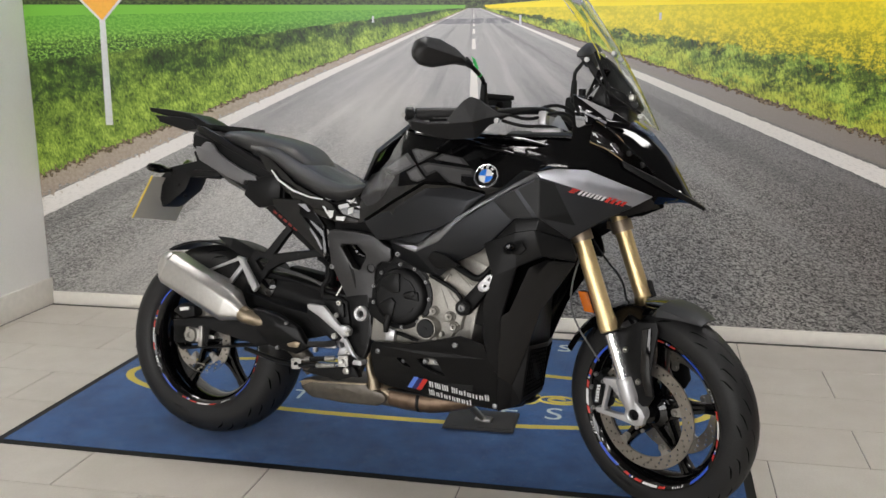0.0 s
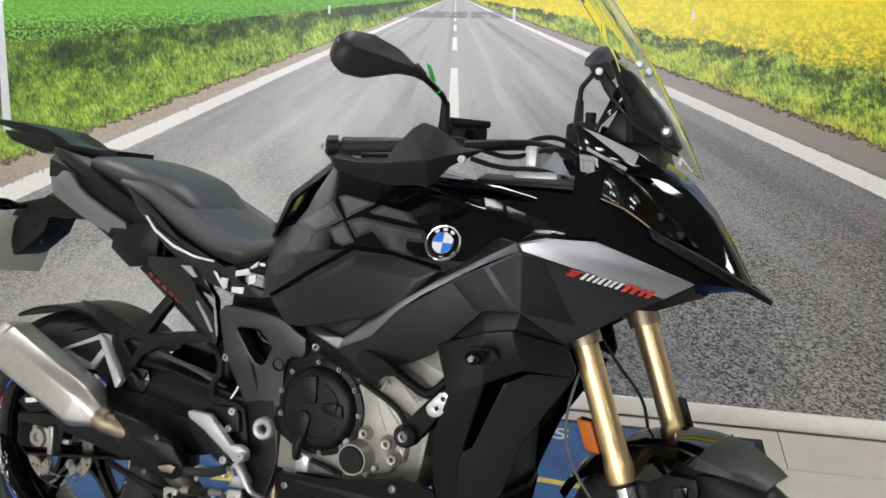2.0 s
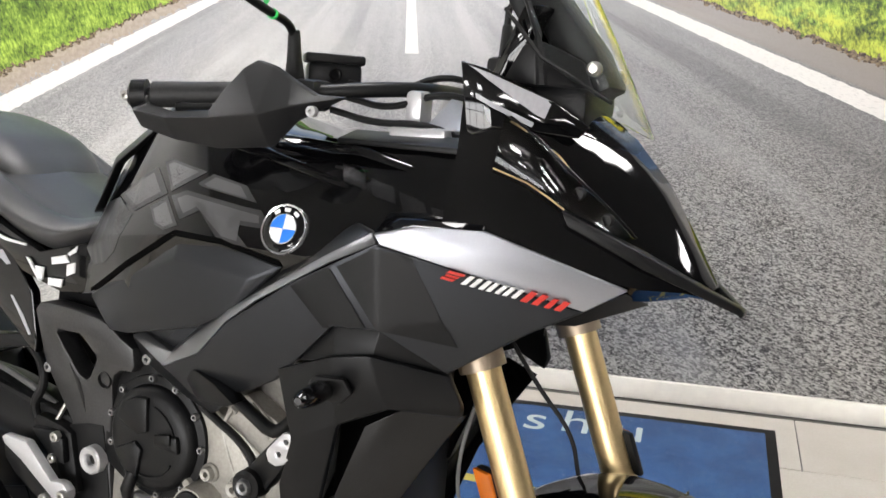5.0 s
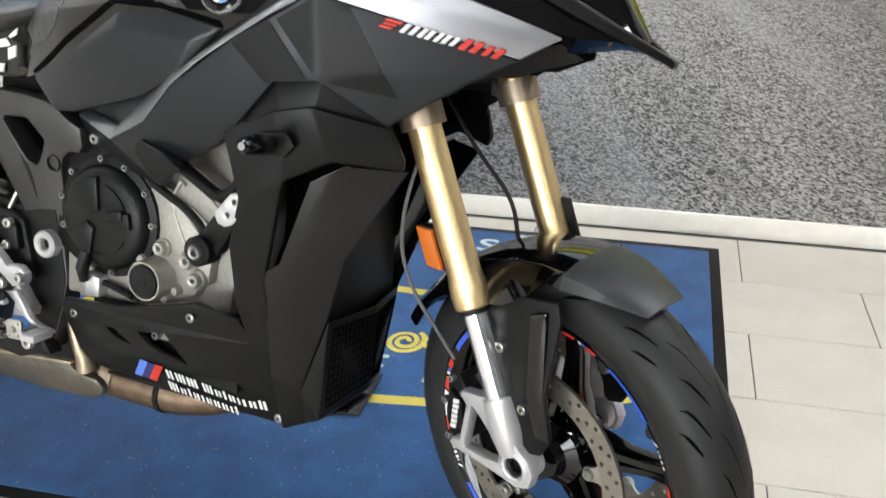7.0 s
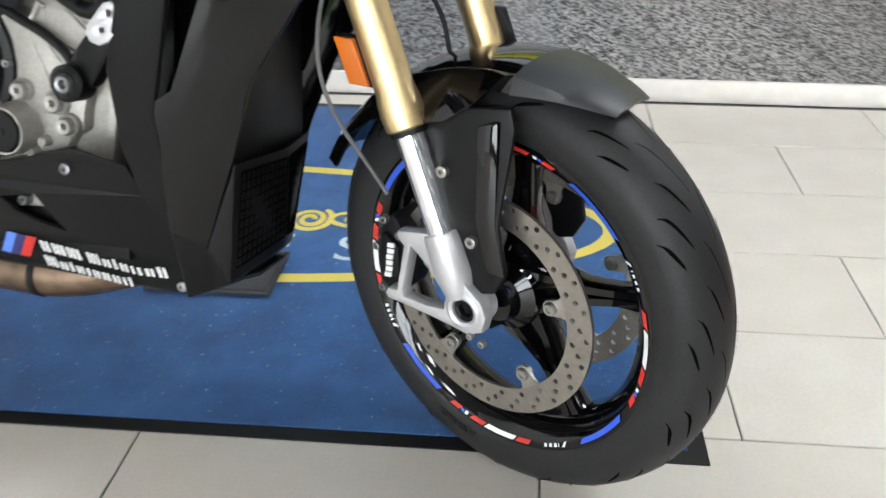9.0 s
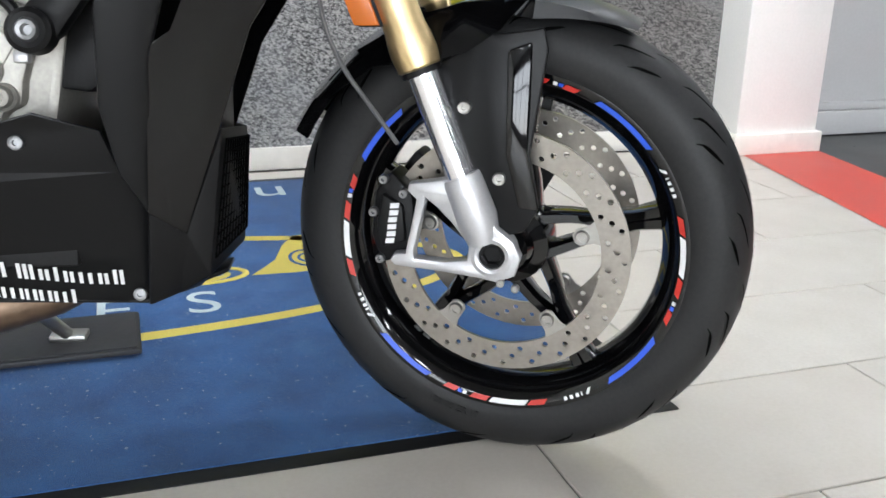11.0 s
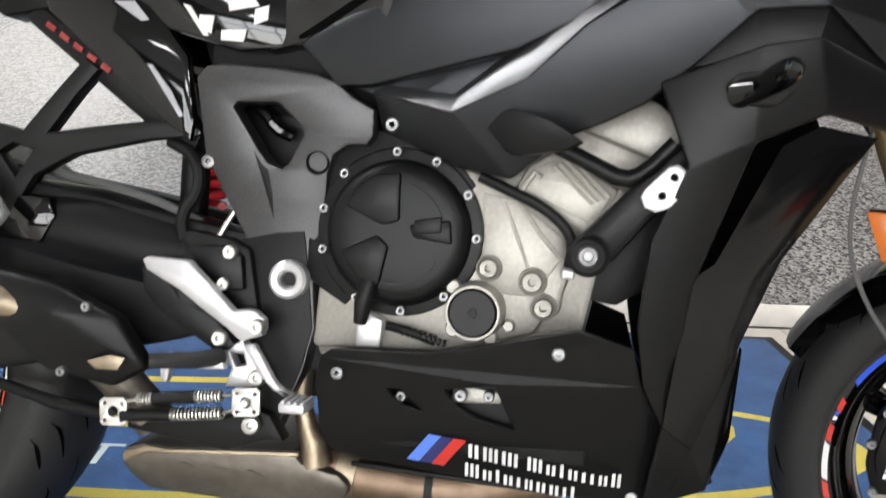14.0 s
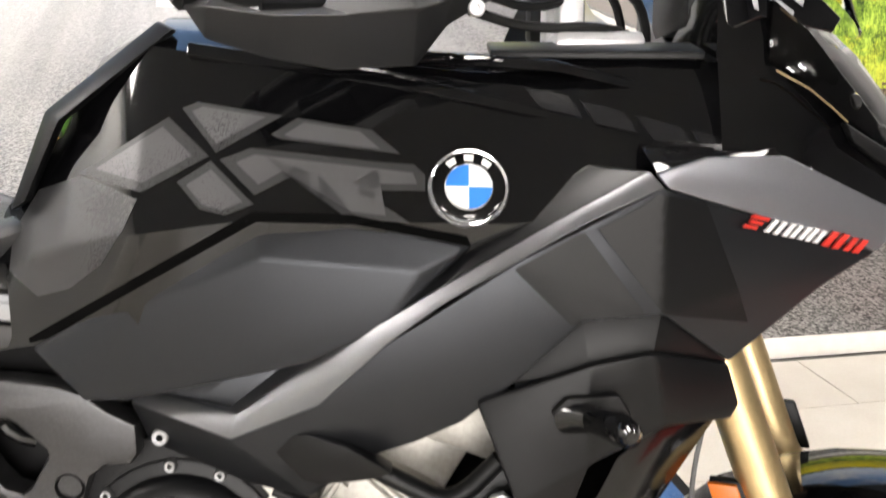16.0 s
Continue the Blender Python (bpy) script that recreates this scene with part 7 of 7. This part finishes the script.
part("plate_edge", tube([(-0.996, -0.101, 0.882), (-1.076, -0.101, 0.733)], 0.0035, 6), ORANGE, npl, "yellow plate edge")

# ---- exhaust
def octa(c, h, d, up, cut=0.42):
    """A chamfered box section at c: half height h along up, half depth d sideways."""
    c, up = Vector(c), Vector(up).normalized()
    return [c + up * h * b2 + Vector((0, d * a, 0)) for a, b2 in ((-1, 1 - cut * 1.1), (-1 + cut, 1), (1 - cut, 1), (1, 1 - cut), (1, -1 + cut), (1 - cut, -1), (-1 + cut, -1), (-1, -1 + cut))]


upx = Vector((0.38, 0, 0.925)).normalized()
E0, E1 = Vector((-0.822, -0.185, 0.582)), Vector((-0.580, -0.200, 0.484))
EA = (E1 - E0).normalized()
bm = loft([octa(E0, 0.056, 0.050, upx), octa(E1, 0.053, 0.050, upx), octa(E1 + EA * 0.010, 0.050, 0.047, upx), octa(E1 + EA * 0.052, 0.027, 0.027, upx, 0.55), octa(E1 + EA * 0.058, 0.026, 0.026, upx, 0.55)])
bevel_sharp(bm, 0.006, 3, 25)
sil = part("silencer", bm, STEEL, bike, "brushed steel silencer", 30)
bm = loft([octa(E0 + EA * 0.003, 0.057, 0.051, upx), octa(E0 - EA * 0.012, 0.055, 0.049, upx), octa(E0 - EA * 0.042 + upx * 0.010, 0.030, 0.032, upx, 0.55), octa(E0 - EA * 0.036 + upx * 0.010, 0.022, 0.024, upx, 0.55)])
bevel_sharp(bm, 0.004, 2, 25)
part("silencer_cap", bm, STEEL, sil, "tapered steel end cap", 30)
part("link_pipe", tube([E1 + EA * 0.054, E1 + EA * 0.078, E1 + EA * 0.082, (-0.47, -0.20, 0.448), (-0.40, -0.19, 0.43)], [0.0265, 0.0265, 0.024, 0.024, 0.024], 20), STRAW, sil, "straw-coloured link pipe")
shield = part("heat_shield", skin([(-0.484, -0.212, 0.486), (-0.400, -0.216, 0.475), (-0.320, -0.210, 0.440), (-0.285, -0.196, 0.380), (-0.330, -0.190, 0.352), (-0.410, -0.205, 0.368), (-0.470, -0.216, 0.418), (-0.385, -0.228, 0.440)], [(0, 1, 7), (1, 2, 7), (2, 3, 7), (3, 4, 7), (4, 5, 7), (5, 6, 7), (6, 0, 7)], 0.03, 0.005, lim=10), SATIN, sil, "black heat shield")
for u, w in ((-0.350, 0.452), (-0.378, 0.372)):
    part("bolt", shift(bolt(0.006, 0.005), u, -0.222, w), SCREW, shield)
BOXV = -0.117
colbox = part("exhaust_box", skin([(u, BOXV + (0.24 - w) * 0.25, w) for u, w in ((-0.352, 0.235), (-0.347, 0.259), (-0.319, 0.268), (-0.291, 0.263), (-0.20, 0.270), (-0.117, 0.277), (-0.105, 0.262), (-0.060, 0.255), (-0.045, 0.240), (-0.050, 0.225), (-0.078, 0.208), (-0.20, 0.200), (-0.317, 0.203), (-0.340, 0.220))], [tuple(range(14))], 0.23, 0.012), BOXMAT, bike, "heat-tinted steel exhaust box under the engine")
part("box_seam", skin([(u, BOXV - 0.008, w) for u, w in ((-0.346, 0.254), (-0.314, 0.266), (-0.287, 0.264), (-0.112, 0.279), (-0.111, 0.272), (-0.287, 0.257), (-0.313, 0.256), (-0.346, 0.240))], [(0, 1, 6, 7), (1, 2, 5, 6), (2, 3, 4, 5)], 0.012, 0.003), STRAW, colbox, "straw-tinted welded seam")
for x in (-0.279, -0.233, -0.188):
    part("box_rib", skin([(x, -0.1175, 0.247), (x + 0.014, -0.1215, 0.249), (x + 0.030, -0.1195, 0.244), (x + 0.052, -0.1135, 0.232), (x + 0.028, -0.1145, 0.236)], [(0, 1, 2, 4), (2, 3, 4)], 0.008, 0.002), BOXMAT, colbox)
part("front_pipe", tube([(-0.12, -0.06, 0.262), (-0.08, -0.065, 0.245), (0.02, -0.06, 0.236), (0.10, -0.055, 0.236), (0.22, -0.03, 0.262), (0.30, -0.02, 0.33)], [0.036, 0.037, 0.037, 0.035, 0.028, 0.025], 20, smooth=1), HEATED, colbox, "heat-browned exhaust pipe")
part("pipe_band", tube([(-0.070, -0.065, 0.246), (-0.045, -0.065, 0.243)], [0.041, 0.039], 24), STRAW, colbox)
part("pipe_band", tube([(0.045, -0.06, 0.236), (0.055, -0.06, 0.236)], 0.0375, 24), DARK, colbox)
part("riser_pipe", tube([(-0.095, -0.10, 0.262), (-0.098, -0.105, 0.29), (-0.107, -0.11, 0.312), (-0.116, -0.11, 0.345), (-0.118, -0.10, 0.38)], [0.022, 0.017, 0.013, 0.012, 0.012], 14), STRAW, colbox, "straw-tinted riser pipe")
part("shield_gap", skin([(u, -0.214, w) for u, w in ((-0.352, 0.386), (-0.323, 0.396), (-0.303, 0.394), (-0.312, 0.378), (-0.340, 0.377))], [(0, 1, 2, 3, 4)], 0.006, 0.001), STRAW, shield, "straw-coloured pipe behind the shield")
part("rear_pipe", tube([(-0.30, -0.13, 0.30), (-0.34, -0.16, 0.36), (-0.40, -0.185, 0.42)], 0.027, 16), BOXMAT, colbox)

# ---- swing arm, rear brake, hugger
ARM = [(-0.862, 0.398), (-0.85, 0.318), (-0.825, 0.300), (-0.66, 0.325), (-0.52, 0.345), (-0.30, 0.40), (-0.16, 0.44), (-0.14, 0.54), (-0.285, 0.562), (-0.42, 0.585), (-0.53, 0.600), (-0.575, 0.560), (-0.60, 0.47), (-0.66, 0.425), (-0.80, 0.412)]
SLOT = [(-0.845, 0.375), (-0.845, 0.335), (-0.72, 0.338), (-0.715, 0.375)]
swing = part("swing_arm", cutout(ARM, [SLOT], -0.122, 0.045, 0.008), DARK, bike, "black cast swing arm")
part("swing_arm_bulge", tube([(-0.56, -0.088, 0.548), (-0.40, -0.090, 0.530), (-0.22, -0.090, 0.498)], [0.052, 0.060, 0.055], 20), SATIN, swing, "rounded black swing arm tube")
part("swing_arm_recess", skin([(-0.545, -0.144, 0.575), (-0.450, -0.149, 0.575), (-0.44, -0.1505, 0.55), (-0.46, -0.1505, 0.515), (-0.545, -0.144, 0.52)], [(0, 1, 2, 3, 4)], 0.02, 0.004), GLOSS, swing)
part("swing_arm", mirror(cutout(ARM, [SLOT], -0.122, 0.045, 0.008)), DARK, bike)
axle = part("axle_block", box(-0.803, -0.742, -0.136, -0.100, 0.334, 0.382, 0.006), BRIGHT, swing, "silver axle block")
part("axle_ring", shift(lathe([(0.009, 0.002), (0.012, -0.006), (0.022, -0.006), (0.024, 0.0), (0.024, 0.012), (0, 0.012)], 24), -0.776, -0.138, 0.357), BRIGHT, axle)
part("chain_adjuster", join(box(-0.742, -0.726, -0.144, -0.11, 0.322, 0.392, 0.003), box(-0.735, -0.69, -0.128, -0.116, 0.350, 0.362, 0.002)), BRIGHT, axle)
rc = part("rear_caliper", skin([(-0.865, -0.128, 0.430), (-0.830, -0.132, 0.458), (-0.775, -0.132, 0.455), (-0.770, -0.128, 0.420), (-0.82, -0.128, 0.405)], [(0, 1, 2, 3, 4)], 0.06, 0.006), DARK, bike, "black rear brake caliper")
part("caliper_mark", skin([(-0.832, -0.1335, 0.443), (-0.795, -0.1335, 0.450), (-0.792, -0.1335, 0.440), (-0.828, -0.1335, 0.432)], [(0, 1, 2, 3)], 0.002, 0), WHITE, rc)
hug = part("rear_hugger", arc_strip((-0.762, 0.328), 0.340, 0.347, 118, 48, -0.085, 0.085, 20), SATIN, bike, "black hugger over the rear tyre")
part("hugger_lip", skin([(-0.745, -0.06, 0.690), (-0.66, -0.085, 0.690), (-0.56, -0.09, 0.655), (-0.54, -0.10, 0.600), (-0.66, -0.10, 0.655)], [(0, 1, 4), (1, 2, 3, 4)], 0.012, 0.003), SATIN, hug)
part("spring", tube([(-0.30 + 0.027 * math.cos(a), -0.02 + 0.024 * math.sin(a), 0.575 + a * 0.0026) for a in (k * 0.5 for k in range(80))], 0.006, 6), SPRING, bike, "red shock absorber spring")
part("shock_body", tube([(-0.30, -0.05, 0.55), (-0.30, -0.05, 0.68)], 0.019, 16), DARK, bike)
part("frame_hose", tube([(-0.30, -0.13, 0.655), (-0.262, -0.14, 0.640), (-0.250, -0.145, 0.600), (-0.275, -0.145, 0.565), (-0.270, -0.14, 0.535)], 0.008, 10, smooth=2), DARK, bike, "black breather hose")
part("brake_line", tube([(-0.60, -0.09, 0.625), (-0.46, -0.10, 0.605), (-0.34, -0.11, 0.585), (-0.26, -0.11, 0.555)], 0.006, 8, smooth=1), HOSE, bike)
part("push_rod", tube([(-0.205, -0.13, 0.585), (-0.235, -0.14, 0.525)], 0.004, 8), BRIGHT, bike)

# ---- foot rests
hanger = part("foot_rest_hanger", skin([(u, -0.150, w) for u, w in ((-0.272, 0.533), (-0.262, 0.548), (-0.204, 0.540), (-0.181, 0.530), (-0.168, 0.467), (-0.160, 0.43), (-0.195, 0.42), (-0.215, 0.470), (-0.250, 0.510))], [tuple(range(9))], 0.03, 0.005), DARK, bike, "black foot rest hanger")
part("hanger_rib", skin([(u, -0.163, w) for u, w in ((-0.262, 0.528), (-0.210, 0.533), (-0.186, 0.522), (-0.181, 0.480), (-0.205, 0.478), (-0.245, 0.512))], [tuple(range(6))], 0.015, 0.004), SATIN, hanger)
part("heel_guard", cutout([(-0.301, 0.509), (-0.296, 0.514), (-0.243, 0.513), (-0.209, 0.482), (-0.183, 0.458), (-0.168, 0.461), (-0.156, 0.460), (-0.144, 0.450), (-0.143, 0.440), (-0.146, 0.431), (-0.172, 0.422), (-0.190, 0.436), (-0.218, 0.454), (-0.254, 0.478), (-0.295, 0.498)], [], -0.185, 0.012, 0.003), WHITEALU, hanger, "silver heel guard")
part("heel_plate", cutout([(-0.305, 0.500), (-0.297, 0.498), (-0.256, 0.478), (-0.217, 0.451), (-0.197, 0.435), (-0.183, 0.417), (-0.190, 0.409), (-0.208, 0.408), (-0.231, 0.421), (-0.278, 0.448), (-0.301, 0.471)], [[(-0.274, 0.488), (-0.220, 0.460), (-0.217, 0.452), (-0.255, 0.461)]], -0.178, 0.008, 0.002), SATIN, hanger, "black heel plate with a slot")
for u, v, w, rad in ((-0.200, -0.163, 0.525, 0.009), (-0.206, -0.163, 0.486, 0.008), (-0.151, -0.191, 0.442, 0.0095), (-0.198, -0.186, 0.424, 0.0095), (-0.154, -0.172, 0.378, 0.010), (-0.158, -0.172, 0.320, 0.011)):
    part("bolt", shift(bolt(rad, 0.007), u, v, w), STEEL, hanger)
part("brake_pedal", skin([(u, -0.200, w) for u, w in ((-0.165, 0.420), (-0.150, 0.423), (-0.136, 0.402), (-0.122, 0.380), (-0.106, 0.368), (-0.077, 0.366), (-0.075, 0.359), (-0.100, 0.360), (-0.125, 0.371), (-0.142, 0.386))], [tuple(range(10))], 0.014, 0.004), WHITEALU, hanger, "silver brake pedal")
tip = part("pedal_tip", box(-0.104, -0.074, -0.238, -0.196, 0.355, 0.366, 0.002), WHITEALU, hanger, "flat toothed pedal tip")
for k in range(4):
    part("tooth", box(-0.102 + 0.0075 * k, -0.0975 + 0.0075 * k, -0.237, -0.197, 0.3655, 0.3685, 0.0008), WHITEALU, tip)
peg = part("foot_peg", tube([(-0.196, -0.185, 0.402), (-0.215, -0.215, 0.400), (-0.262, -0.235, 0.398)], [0.011, 0.010, 0.009], 12), RUBBER, hanger, "black rubber foot peg")
part("peg_arm", skin([(u, -0.195, w) for u, w in ((-0.271, 0.396), (-0.262, 0.401), (-0.190, 0.397), (-0.186, 0.388), (-0.225, 0.385), (-0.255, 0.388), (-0.258, 0.366), (-0.266, 0.366))], [tuple(range(8))], 0.014, 0.003), WHITEALU, peg, "cast silver peg arm")
part("peg_mount", cutout([(-0.212, 0.405), (-0.175, 0.421), (-0.162, 0.40), (-0.146, 0.380), (-0.150, 0.369), (-0.160, 0.366), (-0.195, 0.362), (-0.188, 0.386)], [[(-0.190, 0.404), (-0.174, 0.404), (-0.170, 0.392), (-0.182, 0.388)]], -0.168, 0.016, 0.003), WHITEALU, peg, "cast silver peg mount")
def coil(a, b2, turns, rad, wire):
    a, b2 = Vector(a), Vector(b2)
    n = int(turns * 9)
    return tube([a.lerp(b2, k / n) + Vector((0, rad * math.cos(2 * math.pi * turns * k / n), rad * math.sin(2 * math.pi * turns * k / n))) for k in range(n + 1)], wire, 5)
for name, a, b2, kind in (("peg_spring", (-0.291, -0.2, 0.343), (-0.271, -0.2, 0.346), 5), ("spring_rod", (-0.271, -0.2, 0.346), (-0.219, -0.2, 0.354), 0), ("peg_spring", (-0.219, -0.2, 0.354), (-0.185, -0.2, 0.359), 8), ("spring_rod", (-0.310, -0.2, 0.322), (-0.248, -0.2, 0.329), 0), ("peg_spring", (-0.248, -0.2, 0.329), (-0.184, -0.2, 0.338), 14)):
    if kind:
        part(name, coil(a, b2, kind, 0.0066, 0.0019), STEEL, peg, "coil spring")
        part("spring_core", tube([a, b2], 0.0048, 8), BOXMAT, peg)
    else:
        part(name, tube([a, b2], 0.0078, 12), SATIN, peg, "black rod between the springs")
for a, b2 in (((-0.185, -0.2, 0.359), (-0.160, -0.202, 0.363)), ((-0.184, -0.2, 0.338), (-0.158, -0.202, 0.347)), ((-0.291, -0.2, 0.343), (-0.312, -0.202, 0.338))):
    part("spring_hook", tube([a, b2], 0.002, 6), STEEL, peg)
for u, w in ((-0.320, 0.326), (-0.155, 0.354)):
    part("spring_plate", cutout([(u - 0.018, w + 0.012), (u - 0.013, w + 0.016), (u + 0.012, w + 0.018), (u + 0.017, w + 0.014), (u + 0.018, w - 0.012), (u + 0.013, w - 0.016), (u - 0.012, w - 0.018), (u - 0.016, w - 0.014)], [circle(u, w, 0.0065, 10), circle(u - 0.011, w + 0.009, 0.0022, 8), circle(u + 0.011, w + 0.011, 0.0022, 8), circle(u + 0.011, w - 0.010, 0.0022, 8), circle(u - 0.010, w - 0.012, 0.0022, 8)], -0.204, 0.004, 0.0008), STEEL, peg, "drilled spring plate")
    part("plate_pin", shift(lathe([(0, -0.006), (0.004, -0.006), (0.005, -0.004), (0.005, 0.012), (0, 0.012)], 12), u, -0.204, w), DARK if u < -0.2 else STEEL, peg)
part("shift_rod", tube([(-0.335, -0.18, 0.317), (-0.42, -0.165, 0.319), (-0.56, -0.13, 0.335)], [0.0085, 0.0085, 0.007], 12), SATIN, peg)
part("lower_bracket", skin([(u, -0.160, w) for u, w in ((-0.324, 0.307), (-0.195, 0.323), (-0.165, 0.338), (-0.140, 0.331), (-0.120, 0.300), (-0.143, 0.299), (-0.193, 0.281), (-0.251, 0.287), (-0.324, 0.295))], [tuple(range(9))], 0.03, 0.004), DARK, peg, "black bracket under the foot rest")
HANG = [(-0.560, 0.618), (-0.530, 0.664), (-0.494, 0.656), (-0.440, 0.720), (-0.412, 0.752), (-0.392, 0.738), (-0.420, 0.706), (-0.457, 0.656), (-0.390, 0.668), (-0.322, 0.678), (-0.271, 0.684), (-0.268, 0.662), (-0.324, 0.654), (-0.422, 0.630), (-0.473, 0.601), (-0.504, 0.548), (-0.530, 0.536), (-0.550, 0.560)]
pillion = part("pillion_hanger", cutout(HANG, [[(-0.525, 0.628), (-0.505, 0.640), (-0.478, 0.632), (-0.500, 0.598)]], -0.143, 0.018, 0.004), DARK, bike, "black pillion foot rest hanger")
part("pillion_peg", skin([(-0.590, -0.165, 0.640), (-0.560, -0.17, 0.632), (-0.478, -0.20, 0.552), (-0.490, -0.205, 0.532), (-0.520, -0.19, 0.560)], [(0, 1, 2, 3, 4)], 0.02, 0.005), WHITEALU, pillion, "silver folding pillion peg")
part("exhaust_bracket", cutout([(-0.740, 0.575), (-0.600, 0.635), (-0.575, 0.632), (-0.575, 0.610), (-0.625, 0.545), (-0.650, 0.545)], [[(-0.712, 0.580), (-0.595, 0.625), (-0.592, 0.612), (-0.637, 0.556)]], -0.13, 0.008, 0.002), WHITEALU, pillion, "silver silencer bracket")

# ---- side stand
stand = part("side_stand", tube([(0.02, 0.13, 0.30), (0.05, 0.25, 0.20), (0.090, 0.388, 0.098)], [0.014, 0.012, 0.011], 12), BRIGHT, bike, "bright steel side stand")
part("stand_foot", shift(box(-0.03, 0.03, -0.018, 0.018, -0.006, 0.006, 0.004), 0.092, 0.398, 0.092, Matrix.Rotation(radians(9.5), 4, "X")), BRIGHT, stand)

# dark inner body that closes the gaps between the panels
part("airbox", half_loft([(-0.26, [(0, 0.84), (0.10, 0.83), (0.11, 0.74), (0.09, 0.70)]), (0.0, [(0, 0.95), (0.13, 0.93), (0.13, 0.74), (0.09, 0.68)]), (0.30, [(0, 0.98), (0.16, 0.93), (0.16, 0.76), (0.11, 0.72)]), (0.50, [(0, 0.98), (0.14, 0.93), (0.14, 0.82), (0.10, 0.80)])]), DARK, bike, "black inner bodywork")

# ---------------------------------------------------------------- floor tiles, laid in half bond


def tile_mesh(w, d):
    bm = box(-w / 2, w / 2, -d / 2, d / 2, -0.006, 0.0, 0.0012, 1)
    bmesh.ops.recalc_face_normals(bm, faces=bm.faces)
    me = bpy.data.meshes.new("tile")
    bm.to_mesh(me)
    bm.free()
    me.materials.append(TILE)
    return me


TW, TD, GAP = 0.624, 0.312, 0.0035
full = {}
for row in range(-1, 15):
    y1 = 3.75 - TD * row
    y0 = y1 - TD
    y1 = min(y1, Y1 - 0.02)
    first = 0.41 if row % 2 else 0.722
    for k in range(-7, 5):
        x0, x1 = first + TW * k, first + TW * (k + 1)
        x0, x1 = max(x0, X0 + 0.018), min(x1, 2.2)
        if x1 - x0 < 0.03:
            continue
        key = (round(x1 - x0, 4), round(y1 - y0, 4))
        if key not in full:
            full[key] = tile_mesh(key[0] - GAP, key[1] - GAP)
        ob = new("tile", full[key])
        ob.parent = floor
        ob.location = ((x0 + x1) / 2, (y0 + y1) / 2, 0)

rest = []
for row in range(12, 27):
    y1 = 3.75 - TD * row
    first = 0.41 if row % 2 else 0.722
    for k in range(-12, 8):
        x0, x1 = max(first + TW * k, XW), min(first + TW * (k + 1), X1)
        y0 = max(y1 - TD, Y0)
        if row < 15:
            x1 = min(x1, X0 + 0.018)
            y1 = min(y1, 0.2)
        if x1 - x0 > 0.03 and y1 - y0 > 0.03:
            rest.append(box(x0 + GAP / 2, x1 - GAP / 2, y0 + GAP / 2, y1 - GAP / 2, -0.006, 0))
tiles = part("far_tiles", join(*rest), TILE, floor)
tagged(tiles, kind="stuff")
